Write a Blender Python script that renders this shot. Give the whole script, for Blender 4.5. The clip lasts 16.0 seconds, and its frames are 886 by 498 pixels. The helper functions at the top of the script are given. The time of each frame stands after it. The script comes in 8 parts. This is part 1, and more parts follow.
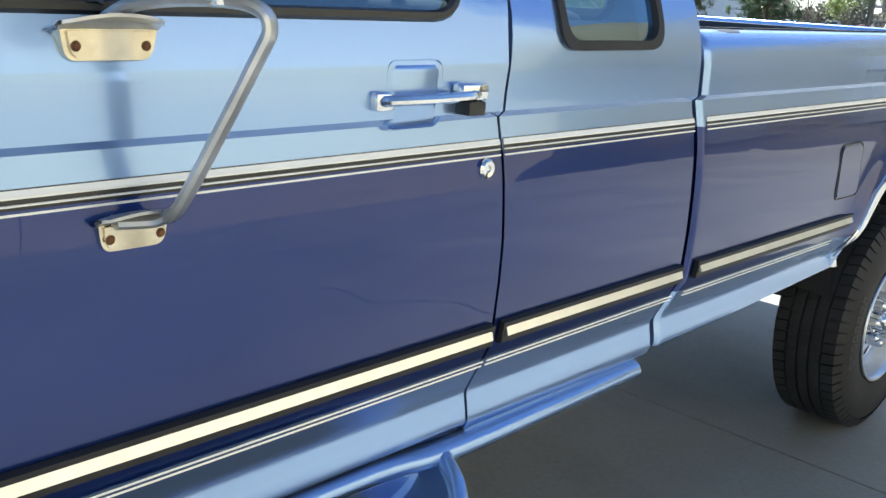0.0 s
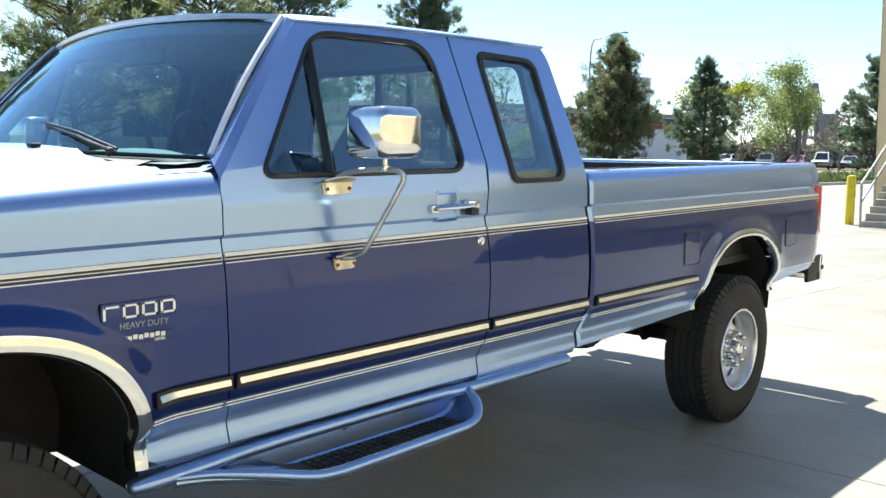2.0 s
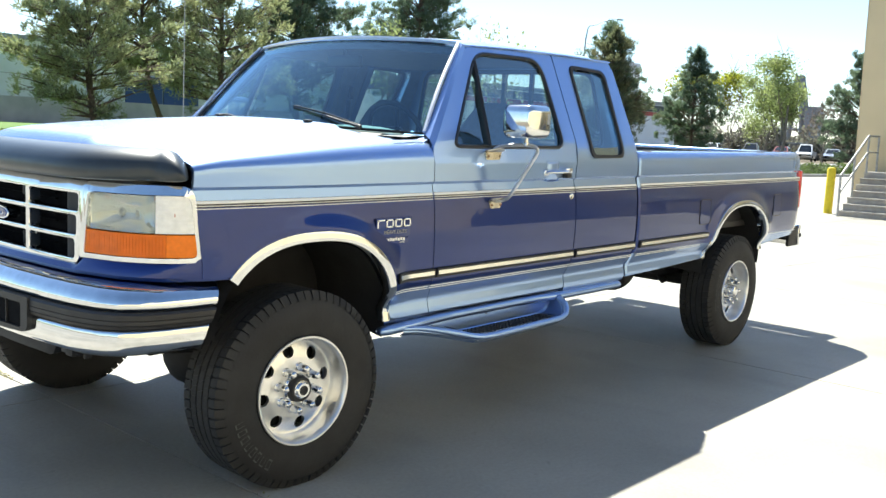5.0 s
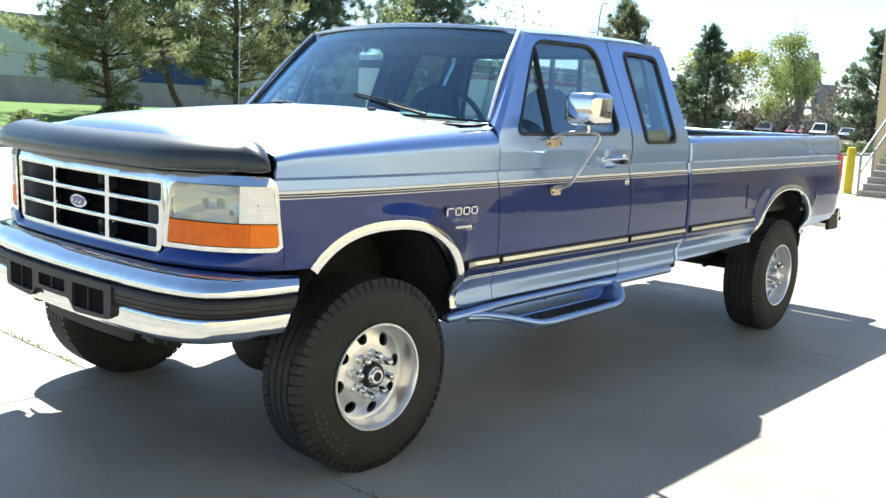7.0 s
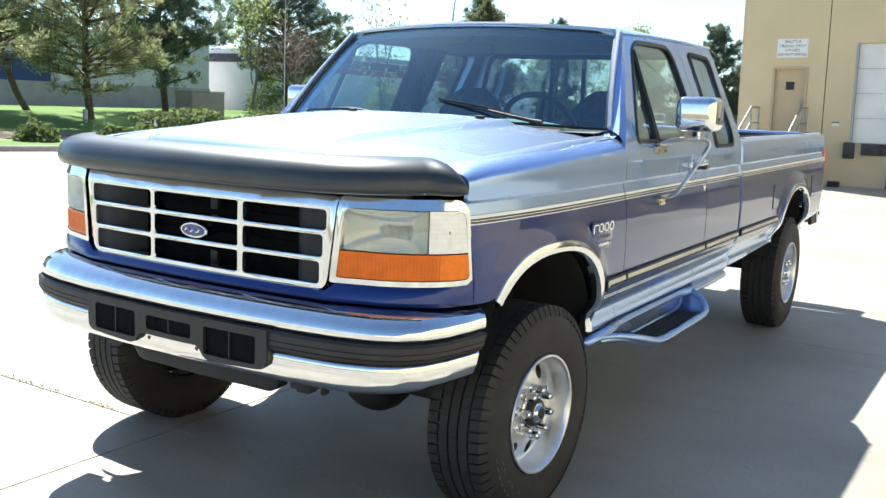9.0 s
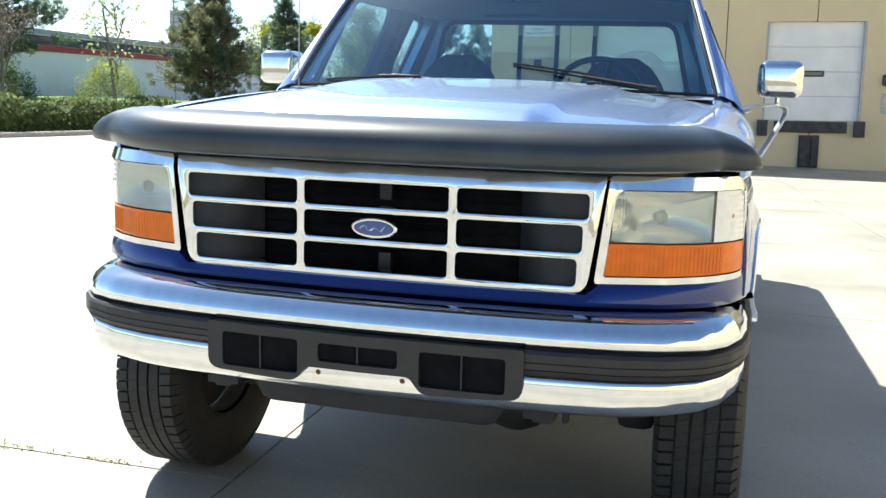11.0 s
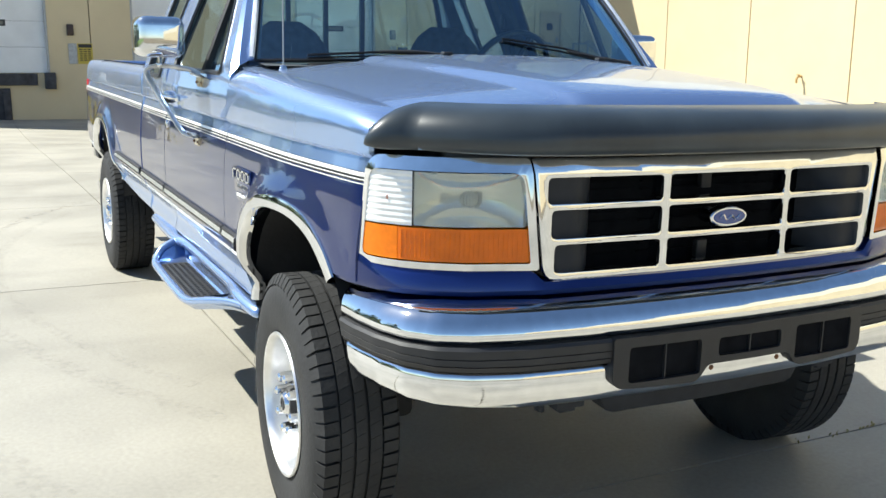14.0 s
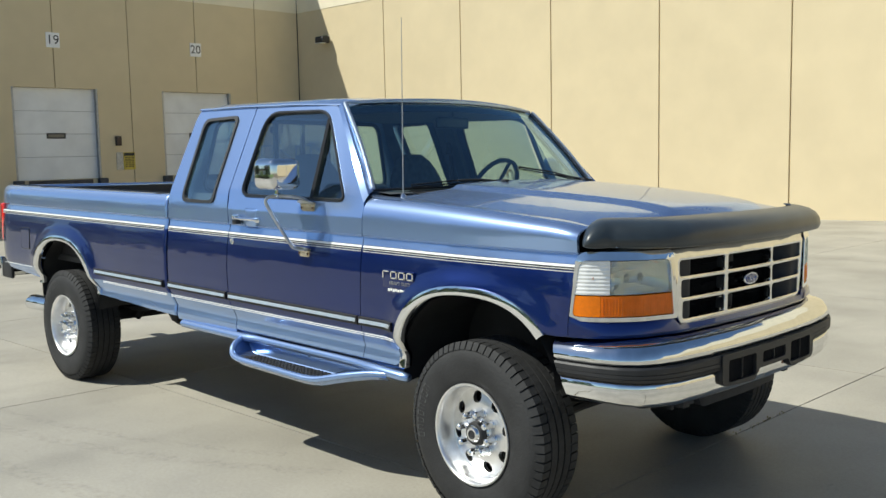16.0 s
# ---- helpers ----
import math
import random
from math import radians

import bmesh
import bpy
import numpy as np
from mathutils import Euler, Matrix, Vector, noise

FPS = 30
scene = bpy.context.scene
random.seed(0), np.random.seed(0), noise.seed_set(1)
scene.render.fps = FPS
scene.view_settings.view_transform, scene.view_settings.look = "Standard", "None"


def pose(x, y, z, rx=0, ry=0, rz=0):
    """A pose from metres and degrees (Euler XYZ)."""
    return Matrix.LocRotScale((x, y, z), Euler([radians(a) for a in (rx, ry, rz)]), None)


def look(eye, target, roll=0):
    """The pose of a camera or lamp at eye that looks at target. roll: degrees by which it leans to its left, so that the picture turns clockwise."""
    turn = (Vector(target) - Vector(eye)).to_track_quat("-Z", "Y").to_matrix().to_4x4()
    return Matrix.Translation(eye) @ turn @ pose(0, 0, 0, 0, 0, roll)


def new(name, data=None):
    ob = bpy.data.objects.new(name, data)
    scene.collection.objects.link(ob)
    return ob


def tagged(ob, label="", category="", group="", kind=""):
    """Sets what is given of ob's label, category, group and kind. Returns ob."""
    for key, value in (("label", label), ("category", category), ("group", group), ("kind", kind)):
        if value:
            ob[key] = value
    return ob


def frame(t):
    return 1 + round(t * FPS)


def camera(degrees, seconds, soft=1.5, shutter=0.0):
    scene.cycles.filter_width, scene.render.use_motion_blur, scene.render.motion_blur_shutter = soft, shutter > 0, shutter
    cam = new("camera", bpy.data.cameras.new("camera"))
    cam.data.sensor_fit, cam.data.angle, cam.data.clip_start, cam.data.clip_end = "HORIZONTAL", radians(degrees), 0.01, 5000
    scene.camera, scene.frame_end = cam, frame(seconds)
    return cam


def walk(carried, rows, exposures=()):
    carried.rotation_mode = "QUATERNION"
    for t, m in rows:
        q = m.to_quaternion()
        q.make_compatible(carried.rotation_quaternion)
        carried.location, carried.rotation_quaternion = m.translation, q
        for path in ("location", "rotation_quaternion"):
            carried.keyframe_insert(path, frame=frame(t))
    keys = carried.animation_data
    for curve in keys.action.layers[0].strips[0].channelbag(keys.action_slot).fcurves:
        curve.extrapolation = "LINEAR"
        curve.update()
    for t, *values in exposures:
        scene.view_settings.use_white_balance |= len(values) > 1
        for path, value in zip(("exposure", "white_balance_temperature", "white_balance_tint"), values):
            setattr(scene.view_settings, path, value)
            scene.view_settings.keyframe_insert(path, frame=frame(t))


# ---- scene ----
cam = camera(50.6, 16.0)
PATH = [
    (0, (-0.609, 2.046, 1.386), (-1.999, 0.706, 0.864), 3.65),
    (0.5, (-0.267, 2.376, 1.405), (-1.738, 1.09, 0.975), 1.95),
    (1, (0.061, 2.634, 1.426), (-1.431, 1.349, 1.081), 1.05),
    (1.5, (0.426, 2.856, 1.455), (-1.07, 1.558, 1.182), 0.85),
    (2, (0.754, 3.108, 1.43), (-0.724, 1.778, 1.216), 0.65),
    (2.5, (1.09, 3.255, 1.45), (-0.349, 1.88, 1.247), 0.65),
    (3, (1.506, 3.328, 1.431), (0.065, 1.964, 1.185), 0.85),
    (3.5, (1.833, 3.524, 1.426), (0.374, 2.183, 1.156), 1.25),
    (6, (2.484, 3.723, 1.453), (0.972, 2.439, 1.196), 3.35),
    (6.5, (2.524, 3.699, 1.465), (1.041, 2.39, 1.168), 2.65),
    (7, (2.542, 3.548, 1.461), (1.059, 2.242, 1.157), 2.8),
    (7.5, (2.545, 3.259, 1.484), (1.015, 2.007, 1.179), 3.15),
    (8, (2.677, 2.987, 1.462), (1.107, 1.785, 1.159), 3.45),
    (8.5, (2.894, 2.714, 1.478), (1.274, 1.582, 1.173), 2.95),
    (11, (3.04, 0.795, 1.365), (1.13, 0.296, 1.041), 1.8),
    (11.5, (3.053, 0.37, 1.351), (1.107, 0.067, 1.003), 2.3),
    (12, (3.048, -0.012, 1.367), (1.085, -0.114, 0.998), 1.8),
    (12.5, (2.957, -0.45, 1.378), (0.995, -0.352, 1.003), 1.9),
    (13, (2.923, -0.913, 1.372), (0.99, -0.546, 1.015), 2.9),
    (13.5, (2.82, -1.361, 1.384), (0.961, -0.72, 1.02), 2.6),
    (14, (2.587, -1.794, 1.4), (0.836, -0.909, 1.01), 1.2),
    (14.5, (2.462, -2.333, 1.446), (0.841, -1.23, 1.052), 0.4),
    (15, (2.537, -2.841, 1.494), (0.982, -1.633, 1.146), -0.4),
    (15.5, (2.597, -3.387, 1.541), (1.115, -2.071, 1.27), -0.8),
    (16, (2.599, -3.842, 1.529), (1.208, -2.418, 1.343), -0.4),
]
EXPOSURES = [(0, 1.44, 5850, 4), (1.5, 1.28, 6150, 4), (2.5, 1.16, 6350, 4), (3, 1.16, 6350, 4), (3.5, 1.24, 6350, 4), (6, 1.40, 6350, 4), (8.5, 1.44, 6350, 4), (11, 1.40, 6400, 4), (13, 1.24, 6350, 4), (14, 1.02, 6300, 4), (15, 0.70, 6300, 4), (16, 0.32, 6400, 3)]
walk(cam, [(t, look(*p)) for t, *p in PATH], EXPOSURES)

# ---- daylight ----
KX, KY = 0.44, 0.62          # how far a shadow runs along x and y for one metre of height
world = bpy.data.worlds.new("sky")
scene.world = world
world.use_nodes = True
wn = world.node_tree.nodes
sky = wn.new("ShaderNodeTexSky")
sky.sky_type = "NISHITA"
sky.sun_disc = False
sky.sun_elevation = math.atan2(1, math.hypot(KX, KY))
sky.sun_rotation = math.atan2(-KX, -KY)
sky.altitude = 1600
sky.air_density, sky.dust_density, sky.ozone_density = 1.0, 1.1, 2.6
wn["Background"].inputs["Strength"].default_value = 0.092
world.node_tree.links.new(sky.outputs[0], wn["Background"].inputs["Color"])
sun = new("sun", bpy.data.lights.new("sun", "SUN"))
sun.data.energy, sun.data.angle, sun.data.color = 5.0, radians(0.53), (1.0, 0.95, 0.87)
sun.matrix_world = look((-KX * 30, -KY * 30, 30), (0, 0, 0))


# ---- materials ----
def material(name, color, rough=0.5, metal=0.0, coat=0.0, vary=0.0, scale=8.0, bump=0.0, bump_scale=60.0, second=None, stain=0.0, stain_scale=0.7, **more):
    """A principled material with colour variation at two sizes and a fine relief."""
    m = bpy.data.materials.new(name)
    m.use_nodes = True
    nt = m.node_tree
    b = nt.nodes["Principled BSDF"]
    b.inputs["Base Color"].default_value = (*color, 1)
    b.inputs["Roughness"].default_value = rough
    b.inputs["Metallic"].default_value = metal
    b.inputs["Coat Weight"].default_value = coat
    b.inputs["Coat Roughness"].default_value = 0.02
    for k, v in more.items():
        b.inputs[k.replace("_", " ")].default_value = v
    co = nt.nodes.new("ShaderNodeTexCoord")

    def noise_tex(s, detail=6.0):
        n = nt.nodes.new("ShaderNodeTexNoise")
        n.inputs["Scale"].default_value = s
        n.inputs["Detail"].default_value = detail
        nt.links.new(co.outputs["Object"], n.inputs["Vector"])
        return n

    last = None
    if vary:
        n = noise_tex(scale)
        r = nt.nodes.new("ShaderNodeValToRGB")
        r.color_ramp.elements[0].position, r.color_ramp.elements[1].position = 0.3, 0.7
        lo = second or tuple(c * (1 - vary) for c in color)
        hi = color if second else tuple(min(1, c * (1 + vary)) for c in color)
        r.color_ramp.elements[0].color, r.color_ramp.elements[1].color = (*lo, 1), (*hi, 1)
        nt.links.new(n.outputs["Fac"], r.inputs["Fac"])
        last = r.outputs["Color"]
    if stain:
        n = noise_tex(stain_scale, 9.0)
        r = nt.nodes.new("ShaderNodeValToRGB")
        r.color_ramp.elements[0].position, r.color_ramp.elements[1].position = 0.35, 0.62
        g = 1 - stain
        r.color_ramp.elements[0].color, r.color_ramp.elements[1].color = (g, g, g, 1), (1, 1, 1, 1)
        nt.links.new(n.outputs["Fac"], r.inputs["Fac"])
        mx = nt.nodes.new("ShaderNodeMix")
        mx.data_type, mx.blend_type = "RGBA", "MULTIPLY"
        mx.inputs[0].default_value = 1.0
        if last:
            nt.links.new(last, mx.inputs[6])
        else:
            mx.inputs[6].default_value = (*color, 1)
        nt.links.new(r.outputs["Color"], mx.inputs[7])
        last = mx.outputs[2]
    if last:
        nt.links.new(last, b.inputs["Base Color"])
    if bump:
        n = noise_tex(bump_scale)
        bp = nt.nodes.new("ShaderNodeBump")
        bp.inputs["Strength"].default_value = bump
        bp.inputs["Distance"].default_value = 0.01
        nt.links.new(n.outputs["Fac"], bp.inputs["Height"])
        nt.links.new(bp.outputs["Normal"], b.inputs["Normal"])
    return m


def piece_tint(m, spread):
    """Lets alike pieces that share a material differ a little in lightness."""
    nt = m.node_tree
    b = nt.nodes["Principled BSDF"]
    link = b.inputs["Base Color"].links
    info = nt.nodes.new("ShaderNodeObjectInfo")
    rng = nt.nodes.new("ShaderNodeMapRange")
    rng.inputs["To Min"].default_value, rng.inputs["To Max"].default_value = 1 - spread, 1 + spread
    nt.links.new(info.outputs["Random"], rng.inputs["Value"])
    hsv = nt.nodes.new("ShaderNodeHueSaturation")
    nt.links.new(rng.outputs["Result"], hsv.inputs["Value"])
    if link:
        nt.links.new(link[0].from_socket, hsv.inputs["Color"])
    else:
        hsv.inputs["Color"].default_value = b.inputs["Base Color"].default_value
    nt.links.new(hsv.outputs["Color"], b.inputs["Base Color"])
    return m


def glass_material(name, tint, base=0.085, sheen=(0.80, 0.93, 1.0)):
    m = bpy.data.materials.new(name)
    m.use_nodes = True
    nt = m.node_tree
    nt.nodes.remove(nt.nodes["Principled BSDF"])
    t = nt.nodes.new("ShaderNodeBsdfTransparent")
    t.inputs["Color"].default_value = (*tint, 1)
    g = nt.nodes.new("ShaderNodeBsdfGlossy")
    g.inputs["Roughness"].default_value = 0.0
    g.inputs["Color"].default_value = (*sheen, 1)
    f = nt.nodes.new("ShaderNodeLayerWeight")
    f.inputs["Blend"].default_value = 0.5
    pw = nt.nodes.new("ShaderNodeMath")
    pw.operation = "POWER"
    pw.inputs[1].default_value = 4.5
    nt.links.new(f.outputs["Facing"], pw.inputs[0])
    ad = nt.nodes.new("ShaderNodeMath")
    ad.operation = "MULTIPLY_ADD"
    ad.inputs[1].default_value, ad.inputs[2].default_value = 0.90, base
    nt.links.new(pw.outputs[0], ad.inputs[0])
    mx = nt.nodes.new("ShaderNodeMixShader")
    nt.links.new(ad.outputs[0], mx.inputs[0])
    nt.links.new(t.outputs[0], mx.inputs[1])
    nt.links.new(g.outputs[0], mx.inputs[2])
    nt.links.new(mx.outputs[0], nt.nodes["Material Output"].inputs["Surface"])
    return m


def flake(m, scale=900.0, amount=0.12, spread=0.0):
    """Fine metallic flake relief under a smooth clear coat, the faint waviness of sheet metal, and a share of flakes that scatter widely."""
    nt = m.node_tree
    b = nt.nodes["Principled BSDF"]
    co = nt.nodes.new("ShaderNodeTexCoord")
    n = nt.nodes.new("ShaderNodeTexNoise")
    n.inputs["Scale"].default_value = scale
    nt.links.new(co.outputs["Object"], n.inputs["Vector"])
    if amount:
        bp = nt.nodes.new("ShaderNodeBump")
        bp.inputs["Strength"].default_value, bp.inputs["Distance"].default_value = amount, 0.002
        nt.links.new(n.outputs["Fac"], bp.inputs["Height"])
        nt.links.new(bp.outputs["Normal"], b.inputs["Normal"])
    w = nt.nodes.new("ShaderNodeTexNoise")
    w.inputs["Scale"].default_value = 5.0
    nt.links.new(co.outputs["Object"], w.inputs["Vector"])
    bw = nt.nodes.new("ShaderNodeBump")
    bw.inputs["Strength"].default_value, bw.inputs["Distance"].default_value = 0.06, 0.02
    nt.links.new(w.outputs["Fac"], bw.inputs["Height"])
    nt.links.new(bw.outputs["Normal"], b.inputs["Coat Normal"])
    if spread:
        g = nt.nodes.new("ShaderNodeBsdfGlossy")
        g.inputs["Color"].default_value = (*(0.68 * c + 0.26 for c in b.inputs["Base Color"].default_value[:3]), 1)
        g.inputs["Roughness"].default_value = 0.52
        mx = nt.nodes.new("ShaderNodeMixShader")
        mx.inputs[0].default_value = spread
        nt.links.new(b.outputs[0], mx.inputs[1])
        nt.links.new(g.outputs[0], mx.inputs[2])
        nt.links.new(mx.outputs[0], nt.nodes["Material Output"].inputs["Surface"])
    return m


PAINT_LIGHT = flake(material("light_blue_paint", (0.232, 0.380, 0.684), 0.22, 0.9, 1.0, vary=0.03, scale=3.0, Coat_IOR=1.65, Sheen_Weight=0.06, Sheen_Roughness=0.45), amount=0.0, spread=0.22)
PAINT_NAVY = flake(material("navy_paint", (0.0055, 0.023, 0.145), 0.34, 0.85, 0.95, vary=0.06, scale=3.0, Coat_IOR=1.46))
CHROME = material("chrome", (0.72, 0.73, 0.74), 0.06, 1.0, vary=0.05, scale=30, bump=0.010, bump_scale=7)
ALLOY = material("polished_alloy", (0.82, 0.82, 0.82), 0.36, 1.0, vary=0.08, scale=20, bump=0.05, bump_scale=120)
CREAM = material("cream_stripe", (0.84, 0.83, 0.79), 0.35, 0.0, coat=0.5, vary=0.04, scale=12)
BRIGHT = material("bright_insert", (0.84, 0.83, 0.78), 0.30, 0.85, coat=0.1, vary=0.06, scale=20)
PLATED = material("plated_steel_gone_yellow", (0.66, 0.60, 0.47), 0.24, 0.95, vary=0.2, scale=25, bump=0.02, bump_scale=40, stain=0.25, stain_scale=20)
ARMSTEEL = material("worn_satin_steel", (0.66, 0.67, 0.68), 0.34, 0.70, vary=0.25, scale=14, bump=0.03, bump_scale=60, stain=0.35, stain_scale=9)
RUBBER = material("black_rubber", (0.018, 0.018, 0.019), 0.62, vary=0.3, scale=12, bump=0.12, bump_scale=160)
TYRE = material("tyre_rubber", (0.018, 0.018, 0.0185), 0.75, vary=0.35, scale=9, bump=0.2, bump_scale=90, stain=0.3, stain_scale=3)
LETTERING = material("raised_tyre_lettering", (0.06, 0.06, 0.06), 0.7)
PLATE = material("charcoal_plate", (0.020, 0.022, 0.027), 0.6, vary=0.2, scale=15, Specular_IOR_Level=0.25)
TRIMGREY = material("dark_grey_plastic", (0.016, 0.016, 0.0175), 0.55, vary=0.2, scale=15, bump=0.08, bump_scale=220)
DEFLECT = material("smoked_acrylic", (0.026, 0.034, 0.041), 0.40, coat=0.40, Coat_Roughness=0.24, Specular_IOR_Level=0.3, vary=0.25, scale=6, bump=0.02, bump_scale=500)
DARK = material("underbody_black", (0.012, 0.012, 0.013), 0.75, vary=0.4, scale=9, bump=0.2, bump_scale=30)
# near-black; on the gap plate and intake plates it stands for shade
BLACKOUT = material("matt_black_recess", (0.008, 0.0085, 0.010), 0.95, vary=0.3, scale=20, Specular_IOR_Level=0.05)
BLACKGLOSS = material("black_seal", (0.012, 0.012, 0.013), 0.35)
LINER = material("bed_liner", (0.02, 0.02, 0.022), 0.5, vary=0.3, scale=8, bump=0.1, bump_scale=120)
GLASS = glass_material("tinted_glass", (0.60, 0.80, 0.83), 0.17, (0.66, 0.88, 1.0))
GLASS_DARK = glass_material("side_glass", (0.70, 0.80, 0.80), 0.24)
SHADE = glass_material("windscreen_shade_band", (0.05, 0.10, 0.13))
HAZE = glass_material("hazy_lens", (0.90, 0.91, 0.88))
hz = HAZE.node_tree
hz_d = hz.nodes.new("ShaderNodeBsdfDiffuse")
hz_d.inputs["Color"].default_value = (0.72, 0.69, 0.60, 1)
hz_n = hz.nodes.new("ShaderNodeTexNoise")
hz_n.inputs["Scale"].default_value, hz_n.inputs["Detail"].default_value = 9.0, 2.0
hz_c = hz.nodes.new("ShaderNodeTexCoord")
hz.links.new(hz_c.outputs["Object"], hz_n.inputs["Vector"])
hz_r = hz.nodes.new("ShaderNodeMapRange")
hz_r.inputs["From Min"].default_value, hz_r.inputs["From Max"].default_value = 0.3, 0.75
hz_r.inputs["To Min"].default_value, hz_r.inputs["To Max"].default_value = 0.08, 0.24
hz.links.new(hz_n.outputs["Fac"], hz_r.inputs["Value"])
hz_m = hz.nodes.new("ShaderNodeMixShader")
hz.links.new(hz_r.outputs[0], hz_m.inputs[0])
hz.links.new(hz.nodes["Material Output"].inputs["Surface"].links[0].from_socket, hz_m.inputs[1])
hz.links.new(hz_d.outputs[0], hz_m.inputs[2])
hz.links.new(hz_m.outputs[0], hz.nodes["Material Output"].inputs["Surface"])
LENS_GREY = material("lens_grey", (0.30, 0.32, 0.34), 0.15, 0.3, coat=1.0, vary=0.3, scale=20)
LENS_WHITE = material("white_lens", (0.78, 0.78, 0.76), 0.15, coat=1.0, vary=0.08, scale=40)
AMBER = material("amber_lens", (0.70, 0.142, 0.0005), 0.26, coat=0.2, Specular_IOR_Level=0.3, vary=0.10, scale=25)
AMBER_LIGHT = material("bright_amber_lens", (0.80, 0.185, 0.0005), 0.24, coat=0.2, Specular_IOR_Level=0.3, vary=0.08, scale=60)
REFLECTOR = material("lamp_reflector", (0.78, 0.79, 0.80), 0.12, 1.0, vary=0.06, scale=30)
RED = material("red_lens", (0.60, 0.02, 0.015), 0.15, coat=1.0)
CLOTH = material("grey_seat_cloth", (0.06, 0.065, 0.075), 0.9, vary=0.25, scale=30, bump=0.3, bump_scale=300)
DASH = material("dash_vinyl", (0.075, 0.085, 0.095), 0.5, vary=0.2, scale=12, bump=0.1, bump_scale=300)
HEADLINER = material("headliner", (0.16, 0.17, 0.18), 0.95, vary=0.1, scale=20)
BADGEBLUE = material("badge_blue", (0.012, 0.04, 0.20), 0.25, coat=1.0)
TAPBRASS = material("weathered_brass", (0.42, 0.28, 0.12), 0.5, 0.4, vary=0.2, scale=20)
RUST = material("rusty_steel", (0.16, 0.075, 0.035), 0.8, 0.3, vary=0.5, scale=60, bump=0.3, bump_scale=200)
CONCRETE = piece_tint(material("concrete", (0.358, 0.334, 0.280), 0.56, vary=0.08, scale=55.0, bump=0.16, bump_scale=420, stain=0.26, stain_scale=0.8), 0.03)
cn = CONCRETE.node_tree
cn_b = cn.nodes["Principled BSDF"]
cn_src = cn_b.inputs["Base Color"].links[0].from_socket
cn_co = cn.nodes.new("ShaderNodeTexCoord")
for cn_scale, cn_lo, cn_hi, cn_dark, cn_stretch in ((13.0, 0.69, 0.73, 0.84, (1, 1, 1)), (2.2, 0.56, 0.72, 0.86, (1.0, 0.35, 1)), (0.55, 0.50, 0.66, 0.90, (0.5, 1.0, 1))):
    cn_map = cn.nodes.new("ShaderNodeMapping")
    cn_map.inputs["Scale"].default_value = cn_stretch
    cn.links.new(cn_co.outputs["Object"], cn_map.inputs["Vector"])
    cn_n = cn.nodes.new("ShaderNodeTexNoise")
    cn_n.inputs["Scale"].default_value, cn_n.inputs["Detail"].default_value = cn_scale, 5.0
    cn.links.new(cn_map.outputs["Vector"], cn_n.inputs["Vector"])
    cn_r = cn.nodes.new("ShaderNodeMapRange")
    cn_r.inputs["From Min"].default_value, cn_r.inputs["From Max"].default_value = cn_lo, cn_hi
    cn_r.inputs["To Min"].default_value, cn_r.inputs["To Max"].default_value = 1.0, cn_dark
    cn.links.new(cn_n.outputs["Fac"], cn_r.inputs["Value"])
    cn_x = cn.nodes.new("ShaderNodeVectorMath")
    cn_x.operation = "SCALE"
    cn.links.new(cn_src, cn_x.inputs[0])
    cn.links.new(cn_r.outputs["Result"], cn_x.inputs["Scale"])
    cn_src = cn_x.outputs["Vector"]
cn.links.new(cn_src, cn_b.inputs["Base Color"])
SCUFF = material("tyre_scuff", (0.20, 0.185, 0.16), 0.9, vary=0.1, scale=30)
sc = SCUFF.node_tree
sc_t = sc.nodes.new("ShaderNodeBsdfTransparent")
sc_n = sc.nodes.new("ShaderNodeTexNoise")
sc_n.inputs["Scale"].default_value, sc_n.inputs["Detail"].default_value = 22.0, 9.0
sc_c = sc.nodes.new("ShaderNodeTexCoord")
sc.links.new(sc_c.outputs["Object"], sc_n.inputs["Vector"])
sc_r = sc.nodes.new("ShaderNodeMapRange")
sc_r.inputs["From Min"].default_value, sc_r.inputs["From Max"].default_value = 0.42, 0.75
sc_r.inputs["To Min"].default_value, sc_r.inputs["To Max"].default_value = 0.0, 0.14
sc.links.new(sc_n.outputs["Fac"], sc_r.inputs["Value"])
sc_m = sc.nodes.new("ShaderNodeMixShader")
sc.links.new(sc_r.outputs[0], sc_m.inputs[0])
sc.links.new(sc_t.outputs[0], sc_m.inputs[1])
sc.links.new(sc.nodes["Principled BSDF"].outputs[0], sc_m.inputs[2])
sc.links.new(sc_m.outputs[0], sc.nodes["Material Output"].inputs["Surface"])
JOINT = material("joint_dirt", (0.13, 0.115, 0.095), 0.95, vary=0.4, scale=8, bump=0.3, bump_scale=90)
TAN = material("tan_wall_paint", (0.63, 0.525, 0.335), 0.85, vary=0.03, scale=1.4, bump=0.18, bump_scale=130, stain=0.035, stain_scale=0.35)
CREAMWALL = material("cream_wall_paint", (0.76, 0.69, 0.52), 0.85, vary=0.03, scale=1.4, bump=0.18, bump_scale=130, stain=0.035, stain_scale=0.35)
TANDOOR = material("tan_door_paint", (0.52, 0.41, 0.26), 0.6, vary=0.06, scale=3)
WHITE = material("white_door_paint", (0.78, 0.78, 0.77), 0.5, vary=0.04, scale=2, stain=0.10, stain_scale=1.1)
SIGNWHITE = material("sign_white", (0.80, 0.80, 0.79), 0.5, vary=0.04, scale=4)
SIGNBLACK = material("sign_black", (0.02, 0.02, 0.022), 0.6)
